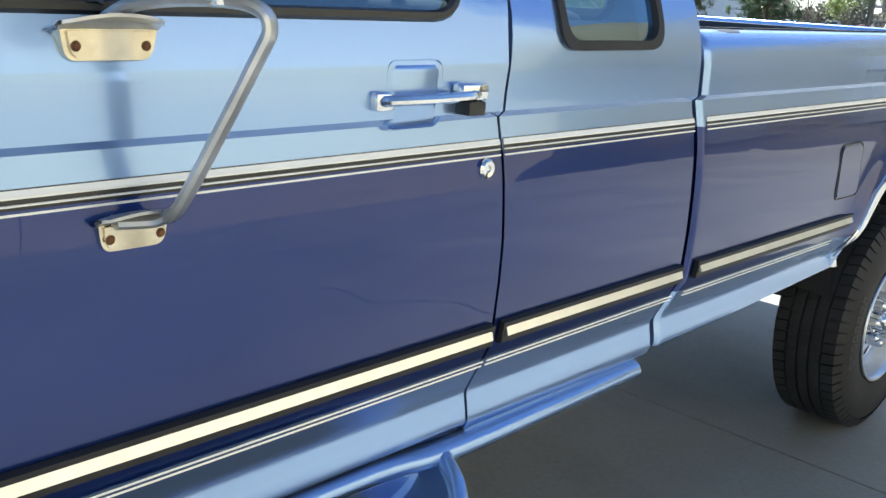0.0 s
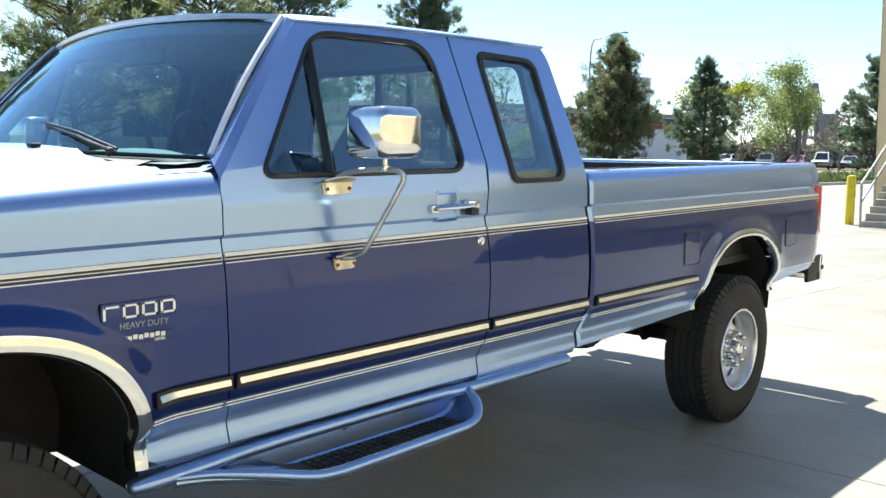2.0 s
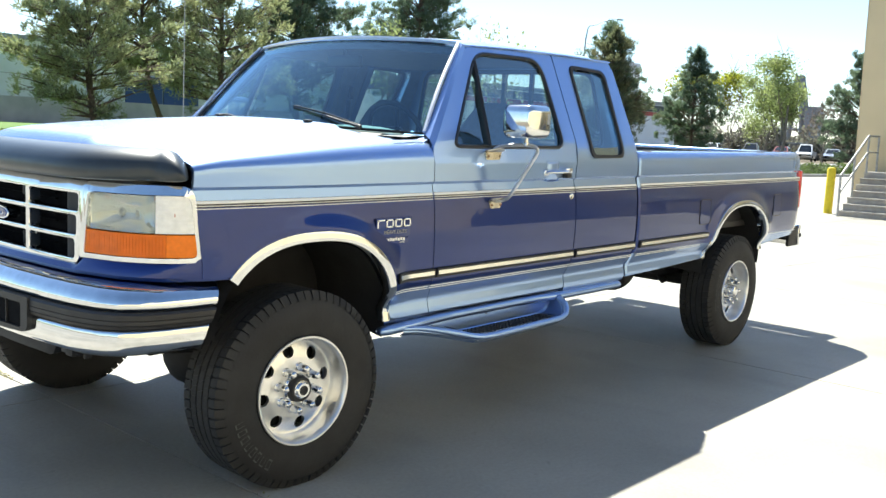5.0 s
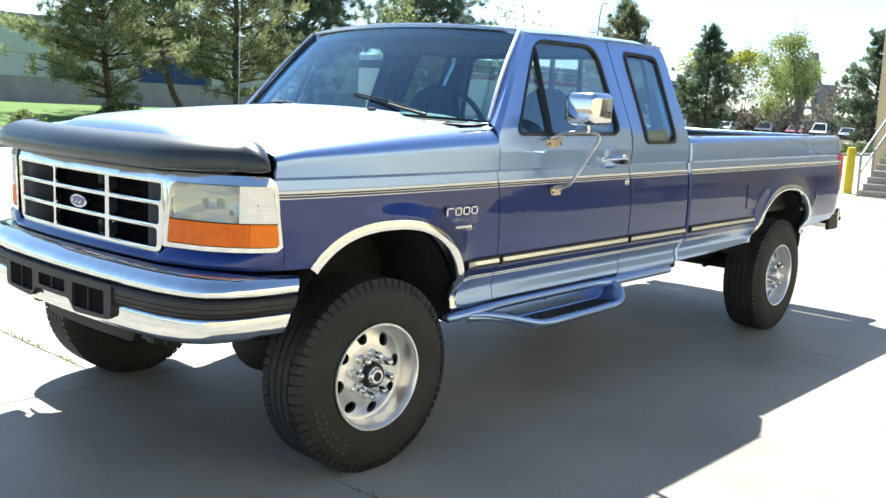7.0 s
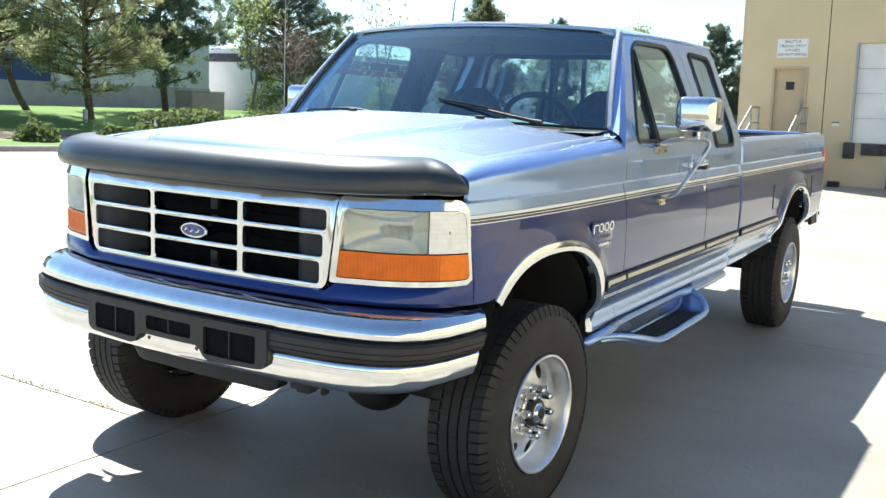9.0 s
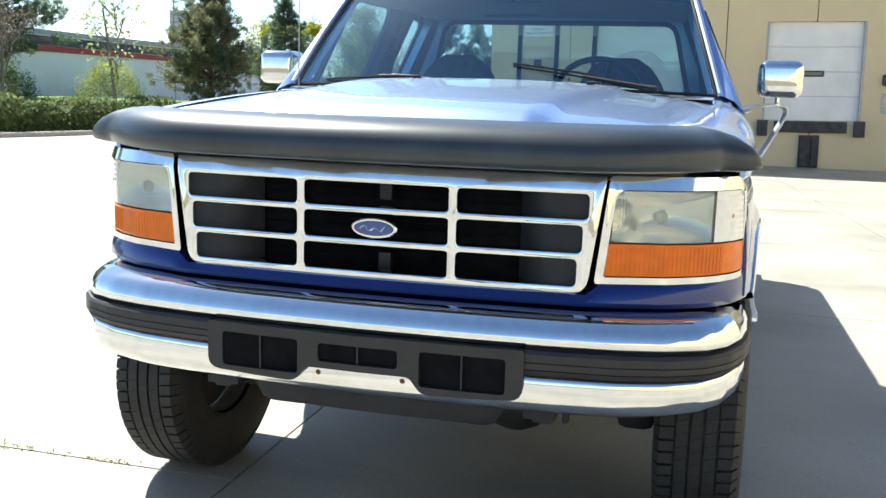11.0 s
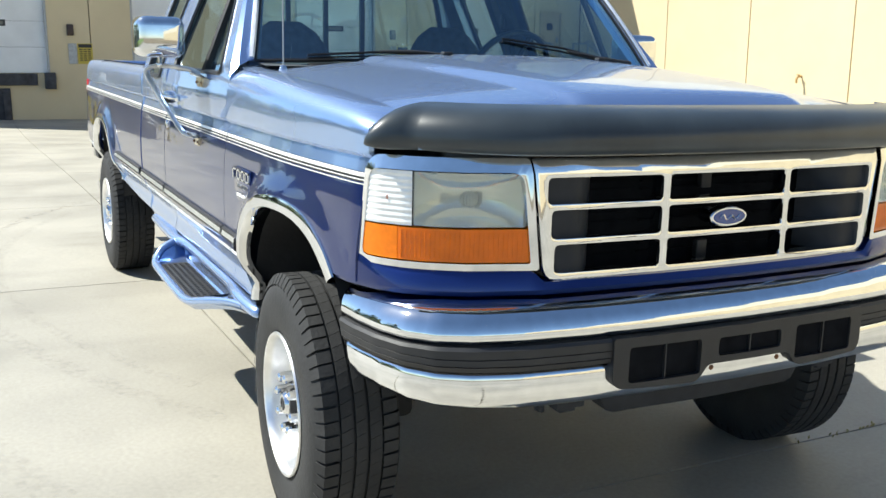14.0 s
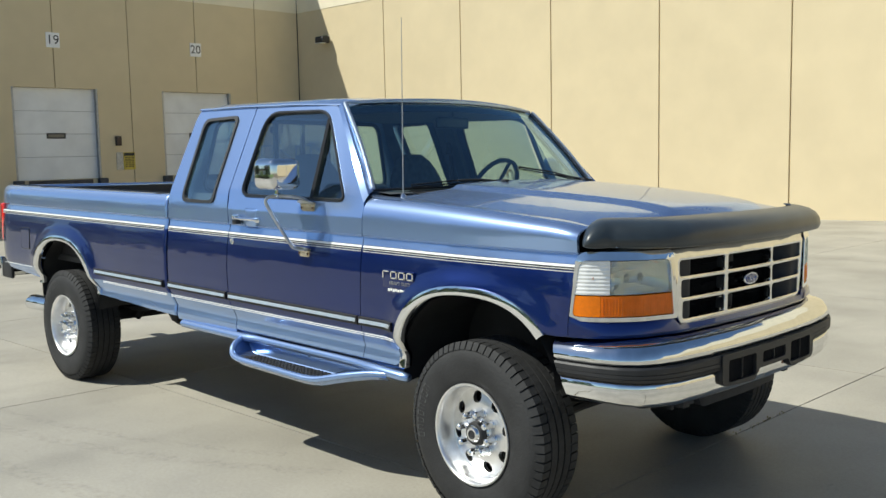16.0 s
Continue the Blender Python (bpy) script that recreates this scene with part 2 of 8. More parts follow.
SIGNYELLOW = material("sign_yellow", (0.55, 0.42, 0.06), 0.6, vary=0.1, scale=5)
YELLOW = material("bollard_yellow", (0.78, 0.60, 0.02), 0.5, vary=0.1, scale=6, stain=0.15, stain_scale=4)
STEEL = material("galvanised_steel", (0.36, 0.37, 0.38), 0.5, 0.7, vary=0.2, scale=15)
BUMPERGREY = material("dock_bumper_rubber", (0.05, 0.052, 0.058), 0.8, vary=0.4, scale=9, bump=0.3, bump_scale=40)
DOCKSTEEL = material("dock_leveller_steel", (0.045, 0.045, 0.05), 0.6, 0.3, vary=0.5, scale=6)
STEP = material("stair_concrete", (0.36, 0.34, 0.31), 0.9, vary=0.15, scale=6, bump=0.3, bump_scale=100)
ASPHALT = material("asphalt", (0.10, 0.10, 0.10), 0.9, vary=0.2, scale=1.5, bump=0.4, bump_scale=160, stain=0.2)
LAWN = material("lawn", (0.11, 0.20, 0.03), 0.95, vary=0.3, scale=1.2, bump=0.6, bump_scale=60, second=(0.08, 0.155, 0.022))
DIRT = material("dry_ground", (0.16, 0.13, 0.085), 0.95, vary=0.25, scale=0.8, bump=0.5, bump_scale=30)
BARK = material("pine_bark", (0.105, 0.075, 0.055), 0.95, vary=0.4, scale=9, bump=0.8, bump_scale=25)
BARKGREY = material("grey_bark", (0.16, 0.145, 0.125), 0.95, vary=0.3, scale=12, bump=0.5, bump_scale=30)


def leaf_material(name, a, b):
    m = material(name, a, 0.65, vary=0.5, scale=0.9, second=b)
    nt = m.node_tree
    p = nt.nodes["Principled BSDF"]
    g = nt.nodes.new("ShaderNodeNewGeometry")
    rng = nt.nodes.new("ShaderNodeMapRange")
    rng.inputs["To Min"].default_value, rng.inputs["To Max"].default_value = 0.6, 1.45
    nt.links.new(g.outputs["Random Per Island"], rng.inputs["Value"])
    hsv = nt.nodes.new("ShaderNodeHueSaturation")
    nt.links.new(rng.outputs["Result"], hsv.inputs["Value"])
    nt.links.new(p.inputs["Base Color"].links[0].from_socket, hsv.inputs["Color"])
    nt.links.new(hsv.outputs["Color"], p.inputs["Base Color"])
    tr = nt.nodes.new("ShaderNodeBsdfTranslucent")
    nt.links.new(hsv.outputs["Color"], tr.inputs["Color"])
    mx = nt.nodes.new("ShaderNodeMixShader")
    mx.inputs[0].default_value = 0.58
    nt.links.new(p.outputs[0], mx.inputs[1])
    nt.links.new(tr.outputs[0], mx.inputs[2])
    nt.links.new(mx.outputs[0], nt.nodes["Material Output"].inputs["Surface"])
    return m


NEEDLE = leaf_material("pine_needles", (0.34, 0.36, 0.17), (0.20, 0.24, 0.13))
NEEDLE_DARK = leaf_material("spruce_needles", (0.17, 0.22, 0.13), (0.10, 0.145, 0.095))
NEEDLE_BROWN = leaf_material("browning_needles", (0.21, 0.19, 0.10), (0.14, 0.18, 0.095))
LEAF_SPRING = leaf_material("spring_leaves", (0.36, 0.40, 0.16), (0.22, 0.28, 0.10))
LEAF_YELLOW = leaf_material("yellow_green_leaves", (0.36, 0.36, 0.035), (0.22, 0.26, 0.03))
LEAF_HEDGE = leaf_material("hedge_leaves", (0.16, 0.20, 0.075), (0.085, 0.12, 0.045))
HAZYGREEN = leaf_material("hazy_far_leaves", (0.095, 0.11, 0.075), (0.12, 0.10, 0.085))
DRYGRASS = leaf_material("dry_grass", (0.30, 0.25, 0.12), (0.18, 0.19, 0.07))
TWIG = leaf_material("bare_twigs", (0.22, 0.16, 0.13), (0.16, 0.12, 0.10))


# ---- mesh tools ----
RAKE = 0.009   # the truck's body stands a little higher at its tail


def part(name, bm, mats, parent=None, label="", smooth=35, shift=None):
    """Links a bmesh as one mesh object, under a thing or a part where one is given."""
    if shift:
        for v in bm.verts:
            v.co = shift(v.co)
    me = bpy.data.meshes.new(name)
    bm.to_mesh(me)
    bm.free()
    for m in mats if isinstance(mats, (list, tuple)) else [mats]:
        me.materials.append(m)
    if smooth:
        me.polygons.foreach_set("use_smooth", [True] * len(me.polygons))
        me.set_sharp_from_angle(angle=radians(smooth))
    ob = new(name, me)
    if parent:
        ob.parent = parent
    if label:
        ob["label"] = label
    return ob


def raked(co):
    return Vector((co.x, co.y, co.z - RAKE * co.x))


def tpart(name, bm, mats, parent=None, label="", smooth=35):
    return part(name, bm, mats, parent or truck, label, smooth, raked)


def again(ob, name=None, parent=None, m=None):
    """A second object on the same mesh."""
    o = new(name or ob.name.split(".")[0], ob.data)
    o.parent = parent if parent else ob.parent
    if m is not None:
        o.matrix_basis = m
    if "label" in ob:
        o["label"] = ob["label"]
    return o


def box(bm, c, s, bevel=0.0, segs=2, m=None):
    r = bmesh.ops.create_cube(bm, size=1.0)
    vs = r["verts"]
    for v in vs:
        v.co = Vector((v.co.x * s[0], v.co.y * s[1], v.co.z * s[2]))
    if bevel:
        es = list({e for v in vs for e in v.link_edges})
        r = bmesh.ops.bevel(bm, geom=es, offset=bevel, segments=segs, profile=0.5, affect="EDGES")
        vs = list({v for f in r["faces"] for v in f.verts} | {v for v in vs if v.is_valid})
    for v in vs:
        if m is not None:
            v.co = m @ v.co
        v.co += Vector(c)
    return vs


def boxes(specs, bevel=0.0, segs=2):
    bm = bmesh.new()
    for c, s in specs:
        box(bm, c, s, bevel, segs)
    return bm


def tube(bm, pts, r, n=8, caps=True, flat=1.0):
    pts = [Vector(p) for p in pts]
    rs = r if isinstance(r, (list, tuple)) else [r] * len(pts)
    rings = []
    up = None
    for i, p in enumerate(pts):
        d = (pts[min(i + 1, len(pts) - 1)] - pts[max(i - 1, 0)]).normalized()
        if up is None:
            up = Vector((0, 0, 1)) if abs(d.z) < 0.9 else Vector((1, 0, 0))
        a = d.cross(up).normalized()
        b = a.cross(d).normalized()
        up = b
        rings.append([bm.verts.new(p + (a * math.cos(2 * math.pi * k / n) + b * flat * math.sin(2 * math.pi * k / n)) * rs[i]) for k in range(n)])
    for i in range(len(rings) - 1):
        for k in range(n):
            bm.faces.new((rings[i][k], rings[i][(k + 1) % n], rings[i + 1][(k + 1) % n], rings[i + 1][k]))
    if caps:
        bm.faces.new(rings[0][::-1])
        bm.faces.new(rings[-1])
    return bm


def curved(pts, k=6):
    """A smooth line through the given points."""
    pts = [Vector(p) for p in pts]
    out = []
    for i in range(len(pts) - 1):
        p0, p1, p2, p3 = pts[max(i - 1, 0)], pts[i], pts[i + 1], pts[min(i + 2, len(pts) - 1)]
        for j in range(k):
            t = j / k
            out.append(0.5 * (2 * p1 + (p2 - p0) * t + (2 * p0 - 5 * p1 + 4 * p2 - p3) * t * t + (3 * p1 - p0 - 3 * p2 + p3) * t ** 3))
    return out + [pts[-1]]


def loft(bm, rows, closed=False, mat=None):
    """Quads through rows of points of one length."""
    vs = [[bm.verts.new(p) for p in row] for row in rows]
    n = len(rows[0])
    for i in range(len(vs) - 1):
        for k in range(n if closed else n - 1):
            q = []
            for v in (vs[i][k], vs[i][(k + 1) % n], vs[i + 1][(k + 1) % n], vs[i + 1][k]):
                if v not in q:
                    q.append(v)
            try:
                f = bm.faces.new(q)
                if mat:
                    f.material_index = mat(f.calc_center_median())
            except ValueError:
                pass
    return vs


def lathe(bm, prof, n=48, centre=(0, 0, 0), closed=False):
    """A turned body about the y axis; prof: (radius, y)."""
    c = Vector(centre)
    rows = []
    for k in range(n):
        a = 2 * math.pi * k / n
        rows.append([c + Vector((r * math.cos(a), y, r * math.sin(a))) for r, y in prof])
    rows.append(rows[0])
    vs = loft(bm, rows)
    bmesh.ops.remove_doubles(bm, verts=[v for row in vs for v in row if v.is_valid], dist=1e-5)
    return bm


def rounded(pts, r, k=4):
    """A closed outline with its corners rounded; r: one radius or one for each corner."""
    out = []
    n = len(pts)
    for i, p in enumerate(pts):
        rr = r[i] if isinstance(r, (list, tuple)) else r
        p, a, b = Vector(p), Vector(pts[i - 1]), Vector(pts[(i + 1) % n])
        da, db = (a - p), (b - p)
        q = min(rr, da.length * 0.48, db.length * 0.48)
        if q < 1e-4:
            out.append(tuple(p))
            continue
        s, e = p + da.normalized() * q, p + db.normalized() * q
        for j in range(k + 1):
            t = j / k
            out.append(tuple((1 - t) ** 2 * s + 2 * t * (1 - t) * p + t * t * e))
    return out


def sheet(bm, outer, holes, place, depth=None, cuts=(), back=None):
    """A flat outline with holes, filled, cut at heights, laid into space by place(u, v) and given a depth by back(u, v)."""
    fill = bmesh.new()
    for loop in [outer, *holes]:
        vs = [fill.verts.new((u, v, 0)) for u, v in loop]
        for i in range(len(vs)):
            fill.edges.new((vs[i - 1], vs[i]))
    bmesh.ops.triangle_fill(fill, use_beauty=True, use_dissolve=False, edges=fill.edges[:])
    for axis, at in cuts:
        no = (1, 0, 0) if axis == "u" else (0, 1, 0)
        co = (at, 0, 0) if axis == "u" else (0, at, 0)
        bmesh.ops.bisect_plane(fill, geom=fill.verts[:] + fill.edges[:] + fill.faces[:], plane_co=co, plane_no=no)
    fill.verts.index_update()
    front = [bm.verts.new(place(v.co.x, v.co.y)) for v in fill.verts]
    for f in fill.faces:
        bm.faces.new([front[v.index] for v in f.verts])
    if back:
        rear = [bm.verts.new(back(v.co.x, v.co.y)) for v in fill.verts]
        for e in fill.edges:
            if len(e.link_faces) == 1:
                a, b = e.verts[0].index, e.verts[1].index
                bm.faces.new((front[a], front[b], rear[b], rear[a]))
        for f in fill.faces:
            bm.faces.new([rear[v.index] for v in reversed(f.verts)])
    fill.free()
    bmesh.ops.recalc_face_normals(bm, faces=bm.faces[:])
    return bm


def smooth01(t):
    t = min(1.0, max(0.0, t))
    return t * t * (3 - 2 * t)


def words(name, text, size, mat, parent, m, depth=0.002, label=""):
    cu = bpy.data.curves.new(name, "FONT")
    cu.body, cu.size, cu.extrude = text, size, depth
    cu.align_x, cu.align_y = "CENTER", "CENTER"
    tmp = new(name, cu)
    me = bpy.data.meshes.new_from_object(tmp)
    bpy.data.objects.remove(tmp)
    bpy.data.curves.remove(cu)
    me.materials.clear()
    me.materials.append(mat)
    ob = new(name, me)
    ob.parent = parent
    ob.matrix_basis = m
    if label:
        ob["label"] = label
    return ob


# ---- the pickup truck ----
truck = tagged(new("pickup_truck"), "two-tone light blue and navy extended-cab pickup truck parked on concrete", "pickup truck")

SIDE_Z = (0.555, 0.575, 0.600, 0.625, 0.646, 0.658, 0.748, 0.800, 0.880, 0.960, 1.020, 1.060, 1.095, 1.130, 1.172, 1.184, 1.250)
SIDE_Y = (0.915, 0.958, 0.968, 0.963, 0.958, 0.957, 0.993, 0.999, 1.002, 1.001, 0.998, 0.995, 0.990, 0.982, 0.973, 0.986, 0.984)
TONE_HI, TONE_LO = 1.114, 0.727
LEVELS = (0.575, 0.600, 0.625, 0.646, 0.658, 0.680, 0.700, 0.715, TONE_LO, 0.748, 0.775, 0.800, 0.820, 0.840, 0.860, 0.880, 0.900, 0.920, 0.940, 0.960, 0.975, 0.990, 1.005, 1.020, 1.030, 1.040, 1.050, 1.060, 1.078, 1.095, TONE_HI, 1.140, 1.160, 1.172, 1.178, 1.184, 1.190, 1.215, 1.250)
ARCH_F, ARCH_R = (-0.035, 0.615, 0.445, 0.385), (-3.94, 0.600, 0.475, 0.385)


def side_y(z):
    return float(np.interp(z, SIDE_Z, SIDE_Y))


def glass_y(z):
    """Half width of the cab above the shoulder."""
    if z < 1.25:
        return side_y(z)
    if z < 1.37:
        return 0.984 - 0.05 * (z - 1.25) - 1.54 * (z - 1.25) ** 2
    return 0.9558 - 0.44 * (z - 1.37)


def door_y(z):
    """Half width of a door, with a crease where the shoulder starts to lean in."""
    if z < 1.262:
        return glass_y(min(z, 1.25))
    return 0.984 - 0.2611 * (z - 1.262) if z < 1.37 else glass_y(z)


def arch_z(x, arch, grow=0.0):
    xc, zc, rx, rz = arch
    u = abs(x - xc) / (rx + grow)
    return None if u >= 1 else zc + (rz + grow) * (1 - u ** 2.3) ** (1 / 2.3)


def flare(x, z, arch):
    xc, zc, rx, rz = arch
    g = ((abs(x - xc) / rx) ** 2.3 + (max(0, z - zc) / rz) ** 2.3) ** (1 / 2.3)
    front = 1 - 0.65 * smooth01((x - xc + 0.15) / 0.4) if xc > -1 else 1.0      # the front flare runs out towards the lamp
    return 0.026 * front * smooth01(1 - (g - 1) * 0.42 / 0.10) * smooth01((z - 0.64) / 0.1)


def tone(p):
    return 1 if TONE_LO < p.z < TONE_HI else 0


def hem(bm, s, depth=0.014):
    """Turns the edges of a panel inwards."""
    es = [e for e in bm.edges if e.is_boundary]
    r = bmesh.ops.extrude_edge_only(bm, edges=es)
    for g in r["geom"]:
        if isinstance(g, bmesh.types.BMVert):
            g.co.y -= s * depth


def columns(bm, s, xs, rows_at, y_at):
    """A side panel: rows_at(x) gives its heights, y_at(x, z) its half width."""
    loft(bm, [[(x if not callable(x) else x(z), s * y_at(x, z), z) for z in rows_at(x)] for x in xs], mat=tone)


def clean(bm):
    bmesh.ops.remove_doubles(bm, verts=bm.verts[:], dist=1e-4)
    bmesh.ops.dissolve_degenerate(bm, edges=bm.edges[:], dist=1e-4)
    return bm


def edge_line(x):
    """Height of the line between bonnet and fender."""
    return 1.3255 - 0.0715 * x - 0.0285 * x * x


def fender_top(x):
    return edge_line(x) - 1.5 * max(0.0, x - 0.35) ** 2


def fender_taper(x):
    return -0.042 * max(0.0, (x + 0.25) / 0.7) ** 2 - 2.8 * max(0.0, x - 0.42) ** 2


ROLL = tuple((u, 0.872 + 0.113 * math.sqrt(1 - u ** 4.4)) for u in (0.2, 0.4, 0.55, 0.68, 0.78, 0.86, 0.92, 0.96, 0.985, 0.996, 1.0))


def strip(bm, s, xa, xb, z0, z1, off, thick, yf=side_y, n=36):
    """A raised band along the side of the body."""
    xs = np.linspace(xa, xb, n)
    rows = []
    for x in xs:
        t = fender_taper(x) if x > -0.7 else 0.0
        y0, y1 = yf(z0) + t + off, yf(z1) + t + off
        if -0.7 < x < -0.4 and z1 < 1.0:
            y0, y1 = y0 + flare(x, z0, ARCH_F), y1 + flare(x, z1, ARCH_F)
        rows.append([(x, s * y0, z0), (x, s * (y0 + thick), z0 + 0.003), (x, s * (y1 + thick), z1 - 0.003), (x, s * y1, z1)])
    loft(bm, rows)
    for row in (rows[0], rows[-1]):
        bm.faces.new([bm.verts.new(p) for p in row])
    return bm


def stripes(s, xa, xb, parent, low=True):
    tpart("stripe_edging", strip(bmesh.new(), s, xa, xb, 1.1125, 1.1365, 0.0008, 0.0005), BLACKGLOSS, parent)
    tpart("pinstripe", strip(bmesh.new(), s, xa, xb, 1.1248, 1.1350, 0.0014, 0.001), CREAM, parent, "broad cream pinstripe")
    tpart("pinstripe", strip(bmesh.new(), s, xa, xb, 1.1155, 1.1222, 0.0014, 0.001), CREAM, parent, "cream pinstripe")
    tpart("pinstripe", strip(bmesh.new(), s, xa, xb, 1.1062, 1.1092, 0.0012, 0.001), CREAM, parent, "thin cream pinstripe")
    if low:
        tpart("pinstripe", strip(bmesh.new(), s, xa, xb, 0.7180, 0.7222, 0.0012, 0.001), CREAM, parent, "thin cream pinstripe")
        tpart("pinstripe", strip(bmesh.new(), s, xa, xb, 0.7090, 0.7125, 0.0012, 0.001), CREAM, parent, "thin cream pinstripe")


def moulding(s, xa, xb, parent):
    m = tpart("side_moulding", strip(bmesh.new(), s, xa, xb, 0.757, 0.803, 0.001, 0.012), TRIMGREY, parent, "black rubber side moulding")
    tpart("bright_insert", strip(bmesh.new(), s, xa - 0.008, xb + 0.008, 0.772, 0.799, 0.010, 0.005, yf=lambda z: side_y(0.786) + 0.22 * (0.786 - z)), BRIGHT, m, "bright metal insert")


def fender(s):
    xs = sorted(set([0.449, 0.44, 0.425, -0.7165] + list(np.linspace(0.41, -0.48, 46)) + list(np.linspace(-0.48, -0.7165, 7))), reverse=True)

    def bottom(x):
        a = arch_z(x, ARCH_F)
        if x > 0.30:
            return max(0.862, a or 0)
        return a if a else 0.594

    def rows_at(x):
        b, top = bottom(x), fender_top(x)
        return [max(z, b) for z in LEVELS if z <= 1.19] + [1.19 + (top - 1.19) * u for u, _ in ROLL]

    def y_at(x, z):
        top = fender_top(x)
        if z <= 1.19:
            y = side_y(z)
        else:
            y = float(np.interp((z - 1.19) / (top - 1.19), [0] + [u for u, _ in ROLL], [0.9852] + [v for _, v in ROLL]))
        return y + fender_taper(x) * (1 - 0.4 * smooth01((z - 1.17) / 0.13)) + flare(x, z, ARCH_F)

    bm = bmesh.new()
    columns(bm, s, xs, rows_at, y_at)
    for v in bm.verts:
        if v.co.x < -0.55:
            v.co.x += (line_x(DOOR_FRONT, v.co.z) + 0.718) * smooth01((-v.co.x - 0.55) / 0.163)
        elif v.co.x > 0.36:
            lean = v.co.x + 0.027 * min(1.0, max(0.0, (v.co.z - 0.92) / 0.25)) * smooth01((v.co.x - 0.36) / 0.1)      # the front edge leans along the lamp
            v.co.y += s * (fender_taper(lean) - fender_taper(v.co.x))
            v.co.x = lean
    clean(bm)
    hem(bm, s)
    f = tpart("front_fender", bm, [PAINT_LIGHT, PAINT_NAVY], label="light blue over navy front fender")
    stripes(s, 0.466, -0.712, f, low=False)
    tpart("pinstripe", strip(bmesh.new(), s, -0.49, -0.712, 0.7180, 0.7222, 0.0012, 0.001), CREAM, f, "thin cream pinstripe")
    tpart("pinstripe", strip(bmesh.new(), s, -0.49, -0.712, 0.7090, 0.7125, 0.0012, 0.001), CREAM, f, "thin cream pinstripe")
    moulding(s, -0.487, -0.728, f)
    return f


def arch_trim(s, arch, a0, a1, name="wheel_arch_trim", yoff=None):
    """The bright lip round a wheel opening."""
    xc, zc, rx, rz = arch
    bm = bmesh.new()
    rows = []
    for k in range(49):
        a = a0 + (a1 - a0) * k / 48
        ca, sa = math.cos(a), math.sin(a)
        q = (abs(ca) ** 2.3 + abs(sa) ** 2.3) ** (-1 / 2.3)
        def at(g):
            return xc + (rx + g) * q * ca, zc + (rz + g) * q * sa
        row = []
        for g, dy in ((0.010, 0.001), (0.008, 0.006), (-0.012, 0.009), (-0.028, 0.006), (-0.036, -0.006), (-0.036, -0.030)):
            x, z = at(g)
            z0 = max(z, 0.6)
            y = side_y(z0) + (fender_taper(x) if x > -1 else 0) + flare(x, z0 + 0.012, arch) * smooth01((z0 - 0.62) / 0.08 + 0.3)
            row.append((x, s * (y + dy), z))
        rows.append(row)
    loft(bm, rows)
    return tpart(name, bm, CHROME, label="polished chrome wheel arch trim")


def well(s, arch, depth=0.42):
    xc, zc, rx, rz = arch
    a0 = 0.04 if xc > -1 else -0.25
    bm = bmesh.new()
    rows = []
    for k in range(25):
        a = a0 + (math.pi + 0.25 - a0) * k / 24
        x, z = xc + (rx - 0.012) * math.cos(a), zc + (rz - 0.012) * math.sin(a)
        rows.append([(x, s * 0.962, z), (x, s * 0.90, z + 0.01), (x, s * (0.95 - depth), z + 0.02)])
    vs = loft(bm, rows)
    bm.faces.new([r[2] for r in vs])
    return tpart("wheel_well", bm, DARK, label="black inner wheel well")


DOOR_FRONT = ((0.575, -0.742), (0.68, -0.738), (0.76, -0.722), (0.95, -0.718), (1.36, -0.718), (2, -0.718))
CAB_REAR = ((0.575, -2.444), (0.66, -2.450), (0.77, -2.482), (1.3, -2.482), (2, -2.482))
DOOR_REAR = ((0.575, -1.820), (0.66, -1.824), (0.76, -1.838), (0.95, -1.845), (1.2, -1.838), (1.36, -1.862), (1.83, -1.868))


def line_x(line, z, off=0.0):
    return float(np.interp(z, [a for a, _ in line], [b for _, b in line])) + off


def lower_panel(bm, s, xa, xb, bottom=0.594, n=10):
    zs = [max(z, bottom) for z in LEVELS]
    rows = []
    for k in range(n + 1):
        rows.append([(xa(z) + (xb(z) - xa(z)) * k / n, s * side_y(z), z) for z in zs])
    loft(bm, rows, mat=tone)
    return clean(bm)


CUTS = [("v", z) for z in (1.262, 1.267, 1.28, 1.31, 1.34, 1.37)]


def upper(bm, s, outer, holes, y_at=glass_y):
    sheet(bm, outer, holes, lambda u, v: (u, s * y_at(v), v), cuts=CUTS)


def pane(bm, s, outline, inset=0.012):
    sheet(bm, outline, [], lambda u, v: (u, s * (glass_y(v) - inset), v), cuts=CUTS)
    return bm


def seal(bm, s, outline, r=0.009, inset=0.003):
    pts = [(u, s * (glass_y(v) - inset), v) for u, v in outline]
    tube(bm, pts + [pts[0]], r, 6, caps=False)
    return bm


